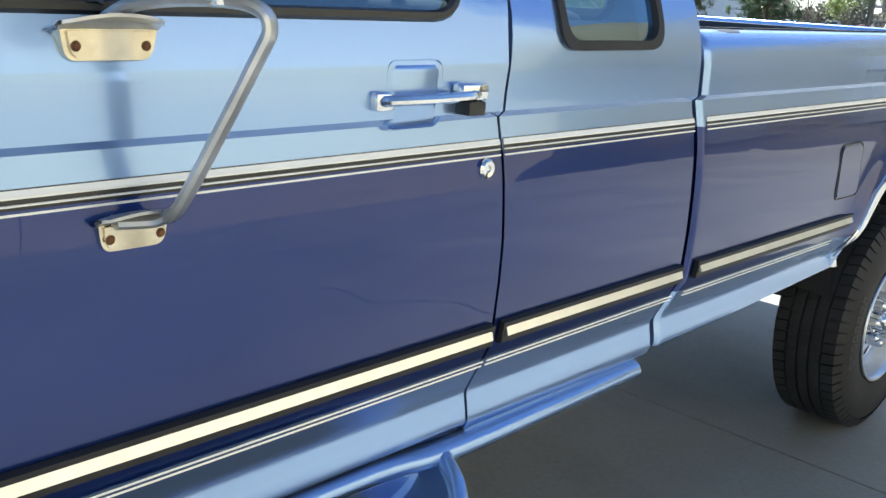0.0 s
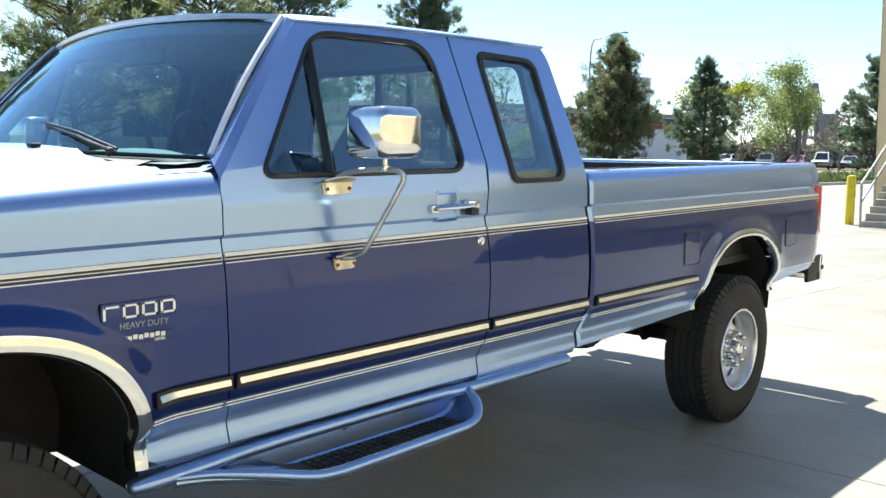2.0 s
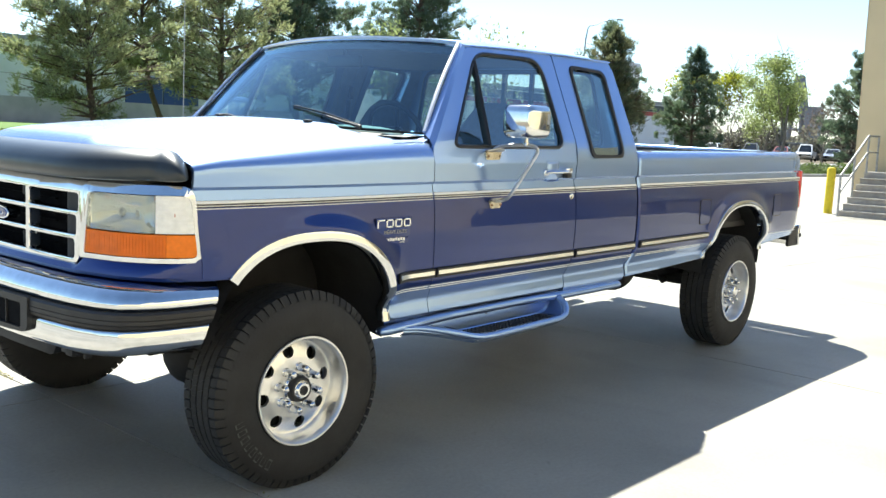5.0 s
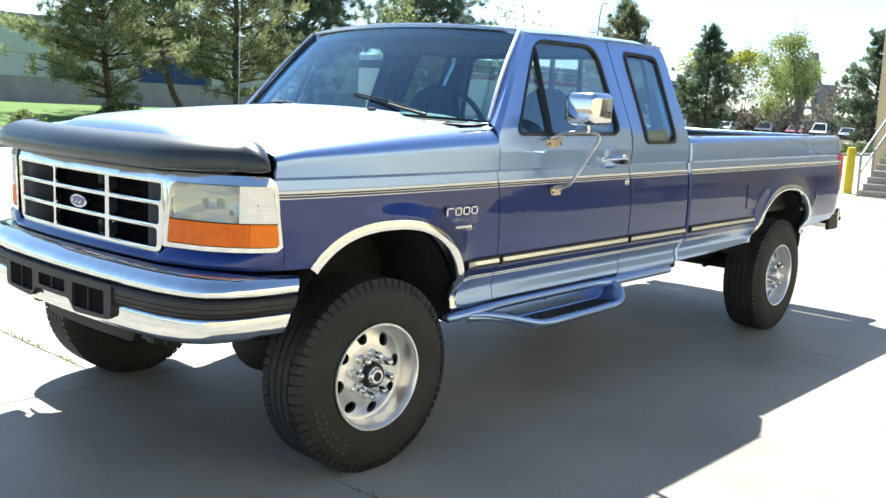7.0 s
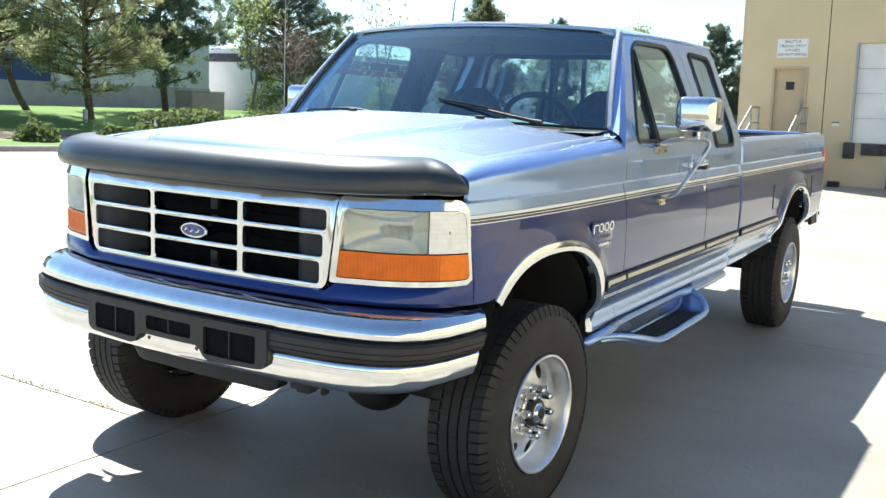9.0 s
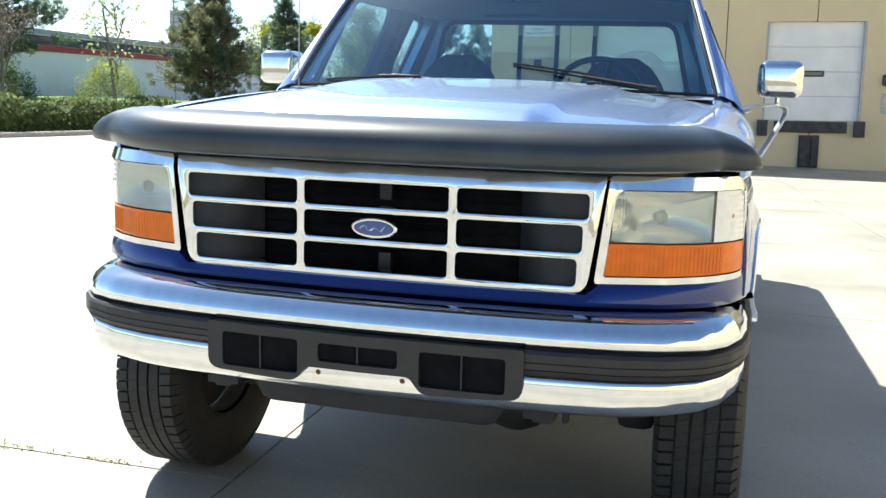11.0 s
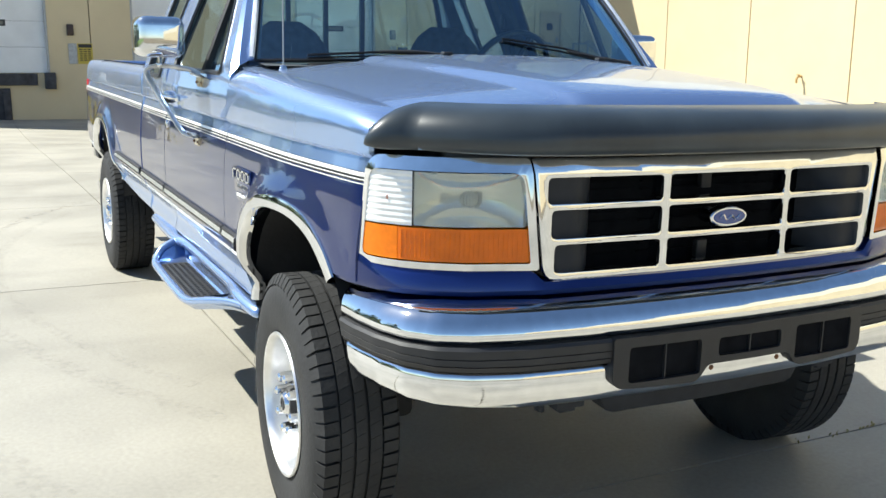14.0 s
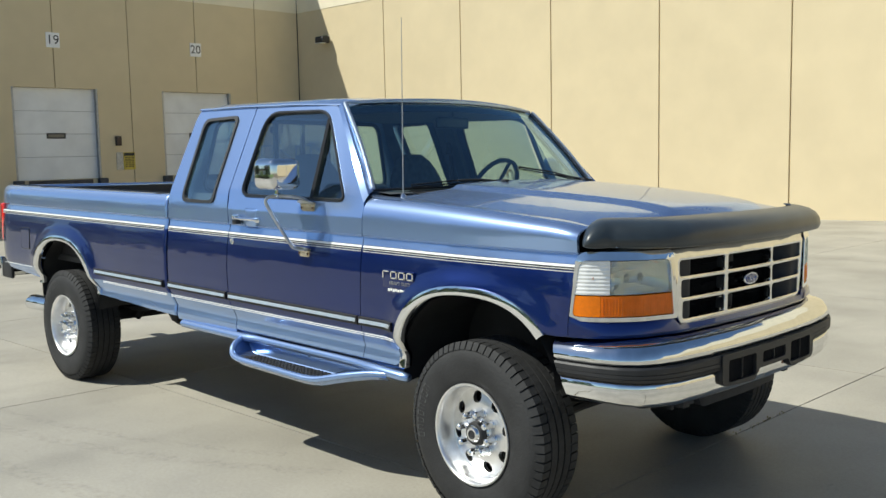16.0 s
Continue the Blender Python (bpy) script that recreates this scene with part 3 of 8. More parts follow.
def front_door(s):
    bm = lower_panel(bmesh.new(), s, lambda z: line_x(DOOR_FRONT, z, -0.003), lambda z: line_x(DOOR_REAR, z, 0.004))
    win = rounded([(-0.862, 1.338), (-1.205, 1.782), (-1.742, 1.786), (-1.742, 1.338)], [0.05, 0.09, 0.11, 0.07], 6)
    frame_line = rounded([(-0.7215, 1.25), (-0.7205, 1.33), (-1.150, 1.815), (-1.862, 1.823), (-1.858, 1.36), (-1.8415, 1.25)], [0, 0.03, 0.05, 0.02, 0.02, 0], 4)
    upper(bm, s, frame_line, [win], door_y)
    clean(bm)
    hem(bm, s)
    d = tpart("front_door", bm, [PAINT_LIGHT, PAINT_NAVY], label="light blue over navy cab door")
    tpart("window_glass", pane(bmesh.new(), s, rounded([(-1.150, 1.335), (-1.205, 1.782), (-1.742, 1.786), (-1.742, 1.335)], [0, 0.02, 0.10, 0.06], 4)), GLASS_DARK, d)
    tpart("vent_window", pane(bmesh.new(), s, rounded([(-0.862, 1.335), (-1.190, 1.770), (-1.125, 1.335)], [0.03, 0.02, 0.0], 4)), GLASS_DARK, d, "triangular vent window")
    tpart("window_seal", seal(bmesh.new(), s, win, 0.0095), BLACKGLOSS, d, "black rubber window seal")
    bm = bmesh.new()
    ends = [(u, s * (glass_y(v) - 0.003), v) for u, v in ((-1.118, 1.338), (-1.148, 1.55), (-1.176, 1.735))]
    tube(bm, ends, 0.017, 6, flat=0.8)
    tpart("division_bar", bm, BLACKGLOSS, d, "black vent window division bar")
    stripes(s, -0.724, -1.836, d)
    moulding(s, -0.742, -1.832, d)
    # handle: a chrome pull over a pressed cup, with a push button
    bm = bmesh.new()
    vs = box(bm, (-1.625, s * 0.9765, 1.220), (0.118, 0.02, 0.106), 0.018, 3)
    tpart("handle_cup", bm, PAINT_LIGHT, d)
    bm = bmesh.new()
    tube(bm, curved([(-1.545, s * 0.985, 1.212), (-1.560, s * 1.012, 1.216), (-1.62, s * 1.022, 1.217), (-1.70, s * 1.022, 1.218), (-1.745, s * 1.004, 1.218)], 5), 0.0115, 10, flat=0.75)
    box(bm, (-1.735, s * 1.000, 1.222), (0.062, 0.030, 0.030), 0.008, 2)
    box(bm, (-1.553, s * 0.992, 1.213), (0.040, 0.020, 0.030), 0.008, 2)
    h = tpart("door_handle", bm, CHROME, d, "chrome pull door handle")
    bm = bmesh.new()
    box(bm, (-1.738, s * 1.000, 1.196), (0.040, 0.034, 0.024), 0.004, 2)
    tpart("push_button", bm, BLACKGLOSS, d, "black push button")
    bm = lathe(bmesh.new(), [(0.0, 0.004), (0.006, 0.004), (0.0065, 0.007), (0.014, 0.008), (0.018, 0.004), (0.018, -0.004)], 20, (0, 0, 0))
    for v in bm.verts:
        v.co = Vector((v.co.x - 1.796, s * (v.co.y + side_y(1.088)), v.co.z + 1.088))
    tpart("key_lock", bm, CHROME, d, "round chrome key lock")
    return d


def cab_corner(s):
    bm = lower_panel(bmesh.new(), s, lambda z: line_x(DOOR_REAR, z, -0.003), lambda z: line_x(CAB_REAR, z), bottom=0.575)
    win = rounded([(-1.985, 1.285), (-2.005, 1.782), (-2.365, 1.770), (-2.325, 1.285)], [0.05, 0.05, 0.06, 0.05], 5)
    upper(bm, s, rounded([(-1.8485, 1.25), (-1.865, 1.36), (-1.870, 1.823), (-2.440, 1.835), (-2.472, 1.78), (-2.482, 1.25)], [0, 0.02, 0.01, 0.03, 0.06, 0], 4), [win])
    clean(bm)
    hem(bm, s, 0.06)
    c = tpart("cab_corner", bm, [PAINT_LIGHT, PAINT_NAVY], label="light blue over navy rear cab side")
    tpart("quarter_glass", pane(bmesh.new(), s, win, 0.006), GLASS_DARK, c)
    inner = [(-2.17 + (u + 2.17) * 0.89, 1.53 + (v - 1.53) * 0.93) for u, v in win]
    bm = sheet(bmesh.new(), win, [inner], lambda u, v: (u, s * (glass_y(v) + 0.008), v), cuts=CUTS, back=lambda u, v: (u, s * (glass_y(v) - 0.008), v))
    tpart("window_seal", bm, RUBBER, c, "wide black rubber quarter window seal")
    stripes(s, -1.846, -2.486, c)
    moulding(s, -1.856, -2.480, c)
    # sill under the door
    bm = bmesh.new()
    loft(bm, [[(x, s * 0.930, 0.588), (x, s * 0.938, 0.575), (x, s * 0.925, 0.545), (x, s * 0.86, 0.535), (x, s * 0.80, 0.56)] for x in np.linspace(-0.47, -2.44, 14)])
    tpart("sill", bm, PAINT_LIGHT, c)
    return c


def a_pillar(s):
    bm = bmesh.new()
    rows = []
    for k in range(13):
        t = k / 12
        w = Vector((-0.760 - 0.353 * t, 0.872 - 0.132 * t, 1.386 + 0.422 * t))
        zd = 1.332 + 0.480 * t
        d = Vector((-0.722 - 0.425 * t, glass_y(zd) + 0.001, zd))
        m = (w + d) / 2 + Vector((0.016, 0.016, 0.008))
        rows.append([(p.x, s * p.y, p.z) for p in (w + Vector((-0.03, -0.03, -0.01)), w, w * 0.75 + m * 0.25 + Vector((0.008, 0.006, 0.006)), m, d)])
    loft(bm, rows)
    return tpart("windscreen_pillar", bm, PAINT_LIGHT)


def cab_roof():
    ys = np.linspace(-1, 1, 31)
    ts = [0, 0.02, 0.05, 0.1, 0.2, 0.35, 0.5, 0.65, 0.8, 0.9, 0.95, 0.98, 1.0]
    bm = bmesh.new()
    rows = []
    for t in ts:
        row = []
        for u in ys:
            y = 0.752 * u
            x0 = -1.022 - 0.092 * u * u
            x = x0 + (-2.462 - x0) * t
            edge = smooth01((abs(u) - 0.88) / 0.12)
            z = 1.872 - 0.026 * u * u - 0.024 * edge - 0.020 * smooth01((0.16 - t) / 0.16) - 0.040 * smooth01((t - 0.90) / 0.10) + 0.006 * t
            row.append((x, y, z))
        rows.append(row)
    loft(bm, rows)
    es = [e for e in bm.edges if e.is_boundary]
    r = bmesh.ops.extrude_edge_only(bm, edges=es)
    for g in r["geom"]:
        if isinstance(g, bmesh.types.BMVert):
            g.co.z -= 0.012
            g.co.y *= 0.985
    roof = tpart("roof", bm, PAINT_LIGHT)
    for s in (1, -1):
        bm = bmesh.new()
        tube(bm, [(x, s * 0.760, z) for x, z in ((-1.12, 1.808), (-1.5, 1.822), (-2.0, 1.828), (-2.45, 1.826))], 0.009, 6, flat=0.7)
        tpart("drip_rail", bm, PAINT_LIGHT, roof)
    bm = bmesh.new()
    loft(bm, [[(x, y, 1.80 - 0.02 * (y / 0.7) ** 2) for y in np.linspace(-0.74, 0.74, 9)] for x in (-1.10, -1.7, -2.44)])
    tpart("headliner", bm, HEADLINER, roof, "grey cloth headliner")
    # back of the cab with its window
    win = rounded([(-0.76, 1.335), (-0.655, 1.770), (0.655, 1.770), (0.76, 1.335)], 0.07, 5)
    bm = sheet(bmesh.new(), [(-0.90, 0.60), (-0.97, 1.25), (-0.90, 1.40), (-0.745, 1.815), (0.745, 1.815), (0.90, 1.40), (0.97, 1.25), (0.90, 0.60)], [win],
               lambda u, v: (-2.482 + 0.030 * smooth01((v - 1.3) / 0.5), u, v), back=lambda u, v: (-2.462 + 0.030 * smooth01((v - 1.3) / 0.5), u, v))
    rear = tpart("cab_back", bm, PAINT_LIGHT)
    bm = sheet(bmesh.new(), win, [], lambda u, v: (-2.470 + 0.030 * smooth01((v - 1.3) / 0.5), u, v))
    tpart("rear_glass", bm, GLASS_DARK, rear)
    bm = bmesh.new()
    pts = [(-2.468 + 0.030 * smooth01((v - 1.3) / 0.5), u, v) for u, v in win]
    tube(bm, pts + [pts[0]], 0.016, 6, caps=False)
    for y in (-0.215, 0.0, 0.215):
        box(bm, (-2.456, y, 1.552), (0.022, 0.026, 0.43))
    tpart("sliding_window_frame", bm, BLACKGLOSS, rear, "black sliding rear window frame")


def screen_point(u, t):
    """u from -1 to 1 across, t from the foot to the head of the windscreen."""
    low = Vector((-0.600 - 0.162 * abs(u) ** 2.2, 0.868 * u, 1.402 - 0.014 * u * u))
    top = Vector((-1.030 - 0.088 * u * u, 0.735 * u, 1.844 - 0.034 * u * u))
    p = low.lerp(top, t)
    p.x += 0.018 * math.sin(math.pi * t)
    return p


def windscreen():
    us = np.linspace(-1, 1, 25)
    bm = bmesh.new()
    loft(bm, [[screen_point(u, t) for u in us] for t in np.linspace(0, 1, 9)])
    for f in bm.faces:
        f.material_index = 0
    w = tpart("windscreen", bm, GLASS, label="tinted laminated windscreen")
    loop = [screen_point(u, 0) for u in us] + [screen_point(1, t) for t in np.linspace(0.1, 0.95, 9)] + [screen_point(u, 1) for u in us[::-1]] + [screen_point(-1, t) for t in np.linspace(0.95, 0.1, 9)]
    bm = bmesh.new()
    tube(bm, loop + [loop[0]], 0.007, 6, caps=False)
    tpart("windscreen_seal", bm, BLACKGLOSS, w, "black windscreen seal")
    out = [p + Vector((0.006, 0.016 if p.y > 0 else -0.016, 0.006)) for p in loop[25:-9]]
    bm = bmesh.new()
    tube(bm, [screen_point(1, t) + Vector((0.012, 0.016, 0.008)) for t in np.linspace(0, 1, 9)] , 0.010, 6)
    tube(bm, [screen_point(-1, t) + Vector((0.012, -0.016, 0.008)) for t in np.linspace(0, 1, 9)], 0.010, 6)
    tube(bm, [screen_point(u, 1) + Vector((0.004, 0, 0.010)) for u in us], 0.009, 6)
    tpart("windscreen_surround", bm, ALLOY, w, "bright windscreen moulding")
    bm = bmesh.new()
    loft(bm, [[screen_point(u, t) + Vector((-0.004, 0, -0.004)) for u in us * 0.985] for t in np.linspace(0.89, 0.985, 3)])
    tpart("shade_band", bm, SHADE, w, "dark blue shade band")
    # cowl between bonnet and glass
    def cowl_strip(umax, dz, mat, name, label):
        b = bmesh.new()
        rows = []
        for u in np.linspace(-umax, umax, 31):
            p = screen_point(max(-1, min(1, u)), 0)
            y = 0.868 * u
            a = min(1.0, abs(u))
            front = -0.515 - 0.10 * a * a
            rows.append([(p.x - 0.03, y, p.z - 0.010 + dz), (p.x + 0.012, y, p.z - 0.014 + dz), ((p.x + front) / 2, y, (p.z + hood_z(front, y)) / 2 - 0.020 + dz), (front + 0.03, y, hood_z(front, y) - 0.012 + dz)])
        loft(b, rows)
        return tpart(name, b, mat, label=label)
    for s in (1, -1):
        bm = bmesh.new()
        loft(bm, [[(x, s * y, (fender_top(x) - 0.007 if x > -0.70 else 1.354 + 0.34 * (-0.70 - x)) + (0.010 if y < 0.8 else 0)) for y in (0.76, 0.80, 0.83, 0.86, 0.885, 0.925)] for x in (-0.52, -0.58, -0.64, -0.70, -0.74, -0.80)])
        tpart("cowl_corner", bm, PAINT_LIGHT)
    for s in (1, -1):
        bm = bmesh.new()
        loft(bm, [[(x, s * (y - 0.35 * max(0.0, -0.715 - x)), z + 0.5 * max(0.0, -0.715 - x)) for y, z in ((0.85, 1.358), (0.90, 1.354), (0.930, 1.345), (0.953, 1.328), (0.966, 1.300))] for x in (-0.690, -0.715, -0.735, -0.755, -0.775)])
        tpart("pillar_foot", bm, PAINT_LIGHT)
    c = cowl_strip(1.045, -0.004, PAINT_LIGHT, "cowl_panel", "light blue cowl below the windscreen")
    cowl_strip(0.80, 0.002, TRIMGREY, "cowl_grille", "black plastic cowl grille")
    return c


def hood_z(x, y):
    e = edge_line(x) - 0.24 * max(0.0, x - 0.35) ** 2
    u = min(1.0, abs(y) / 0.862)
    crown = 0.060 * (1 - u ** 2.6)
    half = 0.40 + 0.13 * smooth01((0.6 - x) / 1.2)
    dome = 0.016 * smooth01((half - abs(y)) / 0.045 + 0.5)
    nose = -0.11 * (1 - 0.7 * u * u) * smooth01((x - 0.52) / 0.20) ** 1.5
    return e - 0.004 + crown + dome + nose


def hood():
    ys = list(np.linspace(-0.862, 0.862, 65))
    xs = np.concatenate([np.linspace(-0.52, 0.4, 16), np.linspace(0.44, 0.655, 9)])
    bm = bmesh.new()
    rows = []
    for x in xs:
        row = []
        for y in ys:
            u = y / 0.862
            xx = x - (0.05 * u * u if x > 0.2 else 0.05 * u * u * (x + 0.5) / 0.7) - (0.10 * u * u if x < -0.3 else 0.10 * u * u * max(0, (0.3 - x) / 0.6))
            row.append((xx, y, hood_z(x, y)))
        rows.append(row)
    loft(bm, rows)
    es = [e for e in bm.edges if e.is_boundary]
    r = bmesh.ops.extrude_edge_only(bm, edges=es)
    for g in r["geom"]:
        if isinstance(g, bmesh.types.BMVert):
            g.co.z -= 0.014
    h = tpart("bonnet", bm, PAINT_LIGHT, label="light blue metallic bonnet with raised centre")
    for y in (-0.25, 0.42):
        bm = bmesh.new()
        box(bm, (-0.47, y, hood_z(-0.47, y) + 0.006), (0.03, 0.035, 0.012), 0.004)
        tpart("washer_nozzle", bm, RUBBER, h)
    return h


def deflector():
    """The smoked bug shield along the front edge of the bonnet."""
    prof = [(-0.020, 1.200), (0.030, 1.196), (0.074, 1.196), (0.096, 1.203), (0.104, 1.224), (0.098, 1.256), (0.080, 1.284), (0.050, 1.303), (0.012, 1.313), (-0.030, 1.317), (-0.028, 1.310), (0.010, 1.305), (0.044, 1.294), (0.068, 1.274), (0.084, 1.249), (0.089, 1.224), (0.082, 1.211), (0.060, 1.204), (-0.020, 1.205)]
    bm = bmesh.new()
    rows = []
    line = []
    for k in range(27):
        u = k / 26
        line.append((0.700 - 0.030 * u * u, 0.54 * u, 0.10 * u, 0.0, 0.0))
    for k in range(1, 19):
        t = k / 18
        a = 0.10 + 0.80 * t
        line.append((0.670 - 0.38 * (math.cos(0.10) - math.cos(a)), 0.54 + 0.38 * (math.sin(a) - 0.0998), a, t, 0.0))
    x, y, a = line[-1][:3]
    for run in (0.15, 0.3, 0.45, 0.58, 0.70, 0.80, 0.88, 0.94, 0.98, 1.0):
        line.append((x, y, a, 1.0, run))
    whole = [(x, -y, -a, t, run) for x, y, a, t, run in line[:0:-1]] + line
    for x, y, a, t, run in whole:
        s = 1 if y >= 0 else -1
        f = max(0.06, math.sqrt(1 - run ** 2.6))         # the ends are domed over the corners
        base = 1.206 + 0.006 * t
        e = 0.129 * run
        row = []
        for dx, z in prof:
            z += 0.005 * t * smooth01((1.262 - z) / 0.06)
            z = base + (z - base) * f - 0.006 * smooth01((z - 1.25) / 0.06)
            d = dx * (0.5 + 0.5 * f)
            row.append((x + d * math.cos(a) - e * 0.30, y + d * math.sin(a) + s * e * 0.95, z))
        rows.append(row)
    loft(bm, rows, closed=True)
    for row in (rows[0], rows[-1]):
        bm.faces.new([bm.verts.new(p) for p in row])
    clean(bm)
    bmesh.ops.recalc_face_normals(bm, faces=bm.faces[:])
    d = tpart("bug_deflector", bm, DEFLECT, label="dark smoked plastic bug deflector", smooth=60)


def nose_panel():
    """The painted header above grille and headlamps, wrapping round to the fenders; coloured black for the shadow line
    under the deflector.
    """
    plan = [(y, 0.702 - 0.008 * (y / 0.55) ** 2, 0.06 * y) for y in np.linspace(0, 0.55, 8)]
    for k in range(15):
        u = k / 14
        x, y = lamp_at(u)
        plan.append((y, x, 0.1 + 1.15 * smooth01(u)))
    bm = bmesh.new()
    rows = []
    for s in (-1, 1):
        side = plan if s > 0 else plan[:0:-1]
        for y, x, a in side:
            row = []
            low = 0.075 * smooth01((y - 0.78) / 0.12)      # drops behind the lamps towards the fenders
            for off, z in ((-0.035, 1.170), (-0.002, 1.174), (0.003, 1.190), (0.002, 1.212), (-0.010, 1.232), (-0.035, 1.248), (-0.085, 1.258), (-0.14, 1.262)):
                row.append((x + (off - 0.034 - low) * math.cos(a), s * (y + (off - 0.034 - low) * math.sin(a)), z - 0.6 * low))
            rows.append(row)
    loft(bm, rows)
    tpart("nose_panel", bm, BLACKGLOSS, label="header panel above the grille, blackened for the shadow under the deflector")


# plan of the front: how far ahead the face stands at each half width
LAMP = ((0.572, 0.697), (0.600, 0.690), (0.750, 0.648), (0.830, 0.604), (0.880, 0.560), (0.920, 0.508), (0.950, 0.446))
LAMP_S = np.concatenate([[0], np.cumsum([math.hypot(LAMP[i + 1][0] - LAMP[i][0], LAMP[i + 1][1] - LAMP[i][1]) for i in range(len(LAMP) - 1)])])


def lamp_at(sv, out=0.0):
    L = LAMP_S[-1]
    d = min(max(sv, 0), 1) * L
    y = float(np.interp(d, LAMP_S, [p[0] for p in LAMP]))
    x = float(np.interp(d, LAMP_S, [p[1] for p in LAMP]))
    a = smooth01(sv) * 1.05
    return x + out * math.cos(a), y + out * math.sin(a)


def headlamp(s):
    L = float(LAMP_S[-1])

    def place(out):
        def f(u, v):
            x, y = lamp_at(u / L, out * (1 - 0.8 * smooth01((u / L - 0.80) / 0.2)) - 0.32 * max(0.0, v - 1.152))
            return x, s * y, v
        return f
    cuts = [("u", L * k / 18) for k in range(1, 18)]

    def outline(pts, radii):
        return rounded([(u * L, v) for u, v in pts], radii, 6)
    outer = outline([(0.015, 0.915), (1.0, 0.920), (0.937, 1.187), (0.074, 1.187)], [0.010, 0.030, 0.050, 0.012])
    inner = outline([(0.062, 0.932), (0.968, 0.936), (0.912, 1.155), (0.112, 1.153)], [0.008, 0.022, 0.036, 0.030])
    h = tpart("headlamp", sheet(bmesh.new(), outer, [inner], place(0.010), cuts=cuts + [("v", 1.150)], back=place(-0.03)), CHROME, label="chrome-framed headlamp with hazy clear lens and amber indicator")
    lens = outline([(0.085, 1.021), (0.662, 1.021), (0.662, 1.152), (0.114, 1.151)], [0.004, 0.003, 0.003, 0.030])
    tpart("main_lens", sheet(bmesh.new(), lens, [], place(0.004), cuts=cuts), HAZE, h, "hazy clear lens")
    bm = bmesh.new()
    for k in range(34):
        u = 0.13 + 0.5 * k / 33
        x, y = lamp_at(u, 0.003)
        box(bm, (x, s * y, 1.085), (0.0024, 0.0030, 0.118))
    tpart("lens_rib", bm, HAZE, h)
    # bright bowl with its bulb shield
    bm = bmesh.new()
    rows = []
    for v in np.linspace(-1, 1, 11):
        row = []
        for u in np.linspace(-1, 1, 15):
            x, y = lamp_at(0.378 + 0.283 * u, -0.004 - 0.075 * max(0.0, 1 - u * u) ** 0.7 * max(0.0, 1 - v * v) ** 0.5)
            row.append((x, s * y, 1.085 + 0.064 * v))
        rows.append(row)
    loft(bm, rows)
    tpart("reflector_bowl", bm, REFLECTOR, h, "bright reflector bowl")
    bm = bmesh.new()
    x, y = lamp_at(0.36, -0.028)
    bmesh.ops.create_uvsphere(bm, u_segments=16, v_segments=10, radius=0.019)
    for v in bm.verts:
        v.co = Vector((x + v.co.x * 0.5, s * y + s * v.co.y, 1.084 + v.co.z))
    tpart("bulb_shield", bm, LENS_GREY, h, "grey bulb shield")
    # white marker lens moulded in shallow steps
    bm = bmesh.new()
    rows = []
    for v in np.linspace(1.021, 1.152, 67):
        w = 0.5 - 0.5 * math.cos(2 * math.pi * (v - 1.021) / 0.0146)
        edge = 0.951 - 0.042 * (v - 1.021) / 0.131 - 0.030 * max(0.0, (v - 1.128) / 0.024) ** 2
        row = []
        for u in np.linspace(0.667, edge, 13):
            px, py = lamp_at(u, 0.0032 - 0.0024 * smooth01((u - 0.80) / 0.2) + 0.0014 * w)
            row.append((px, s * py, v))
        rows.append(row)
    loft(bm, rows)
    tpart("side_marker_lens", bm, LENS_WHITE, h, "clear white marker lens")
    x, y = lamp_at(0.80, 0.003)
    bm = bmesh.new()
    bmesh.ops.create_uvsphere(bm, u_segments=12, v_segments=8, radius=0.006)
    for v in bm.verts:
        v.co = Vector((x + v.co.x * 0.3, s * (y + v.co.y), 1.086 + v.co.z))
    tpart("marker_bulb", bm, material("marker_bulb_tint", (0.55, 0.30, 0.22), 0.4), h, "faint reddish bulb")
    for name, mat, pts, radii, label in (
            ("indicator_lens", AMBER, [(0.064, 0.934), (0.742, 0.937), (0.742, 1.0165), (0.082, 1.0165)], [0.006, 0.002, 0.002, 0.003], "deep amber indicator lens"),
            ("corner_lens", AMBER_LIGHT, [(0.745, 0.937), (0.966, 0.938), (0.950, 1.0165), (0.745, 1.0165)], [0.002, 0.020, 0.003, 0.002], "bright amber corner lens")):
        tpart(name, sheet(bmesh.new(), outline(pts, radii), [], place(0.004), cuts=cuts, back=place(-0.02)), mat, h, label)
    bm = bmesh.new()
    for k in range(26):
        x, y = lamp_at(0.10 + 0.62 * k / 25, 0.0040)
        box(bm, (x, s * y, 0.976), (0.0016, 0.0040, 0.066))
    tpart("indicator_rib", bm, AMBER, h)
    return h


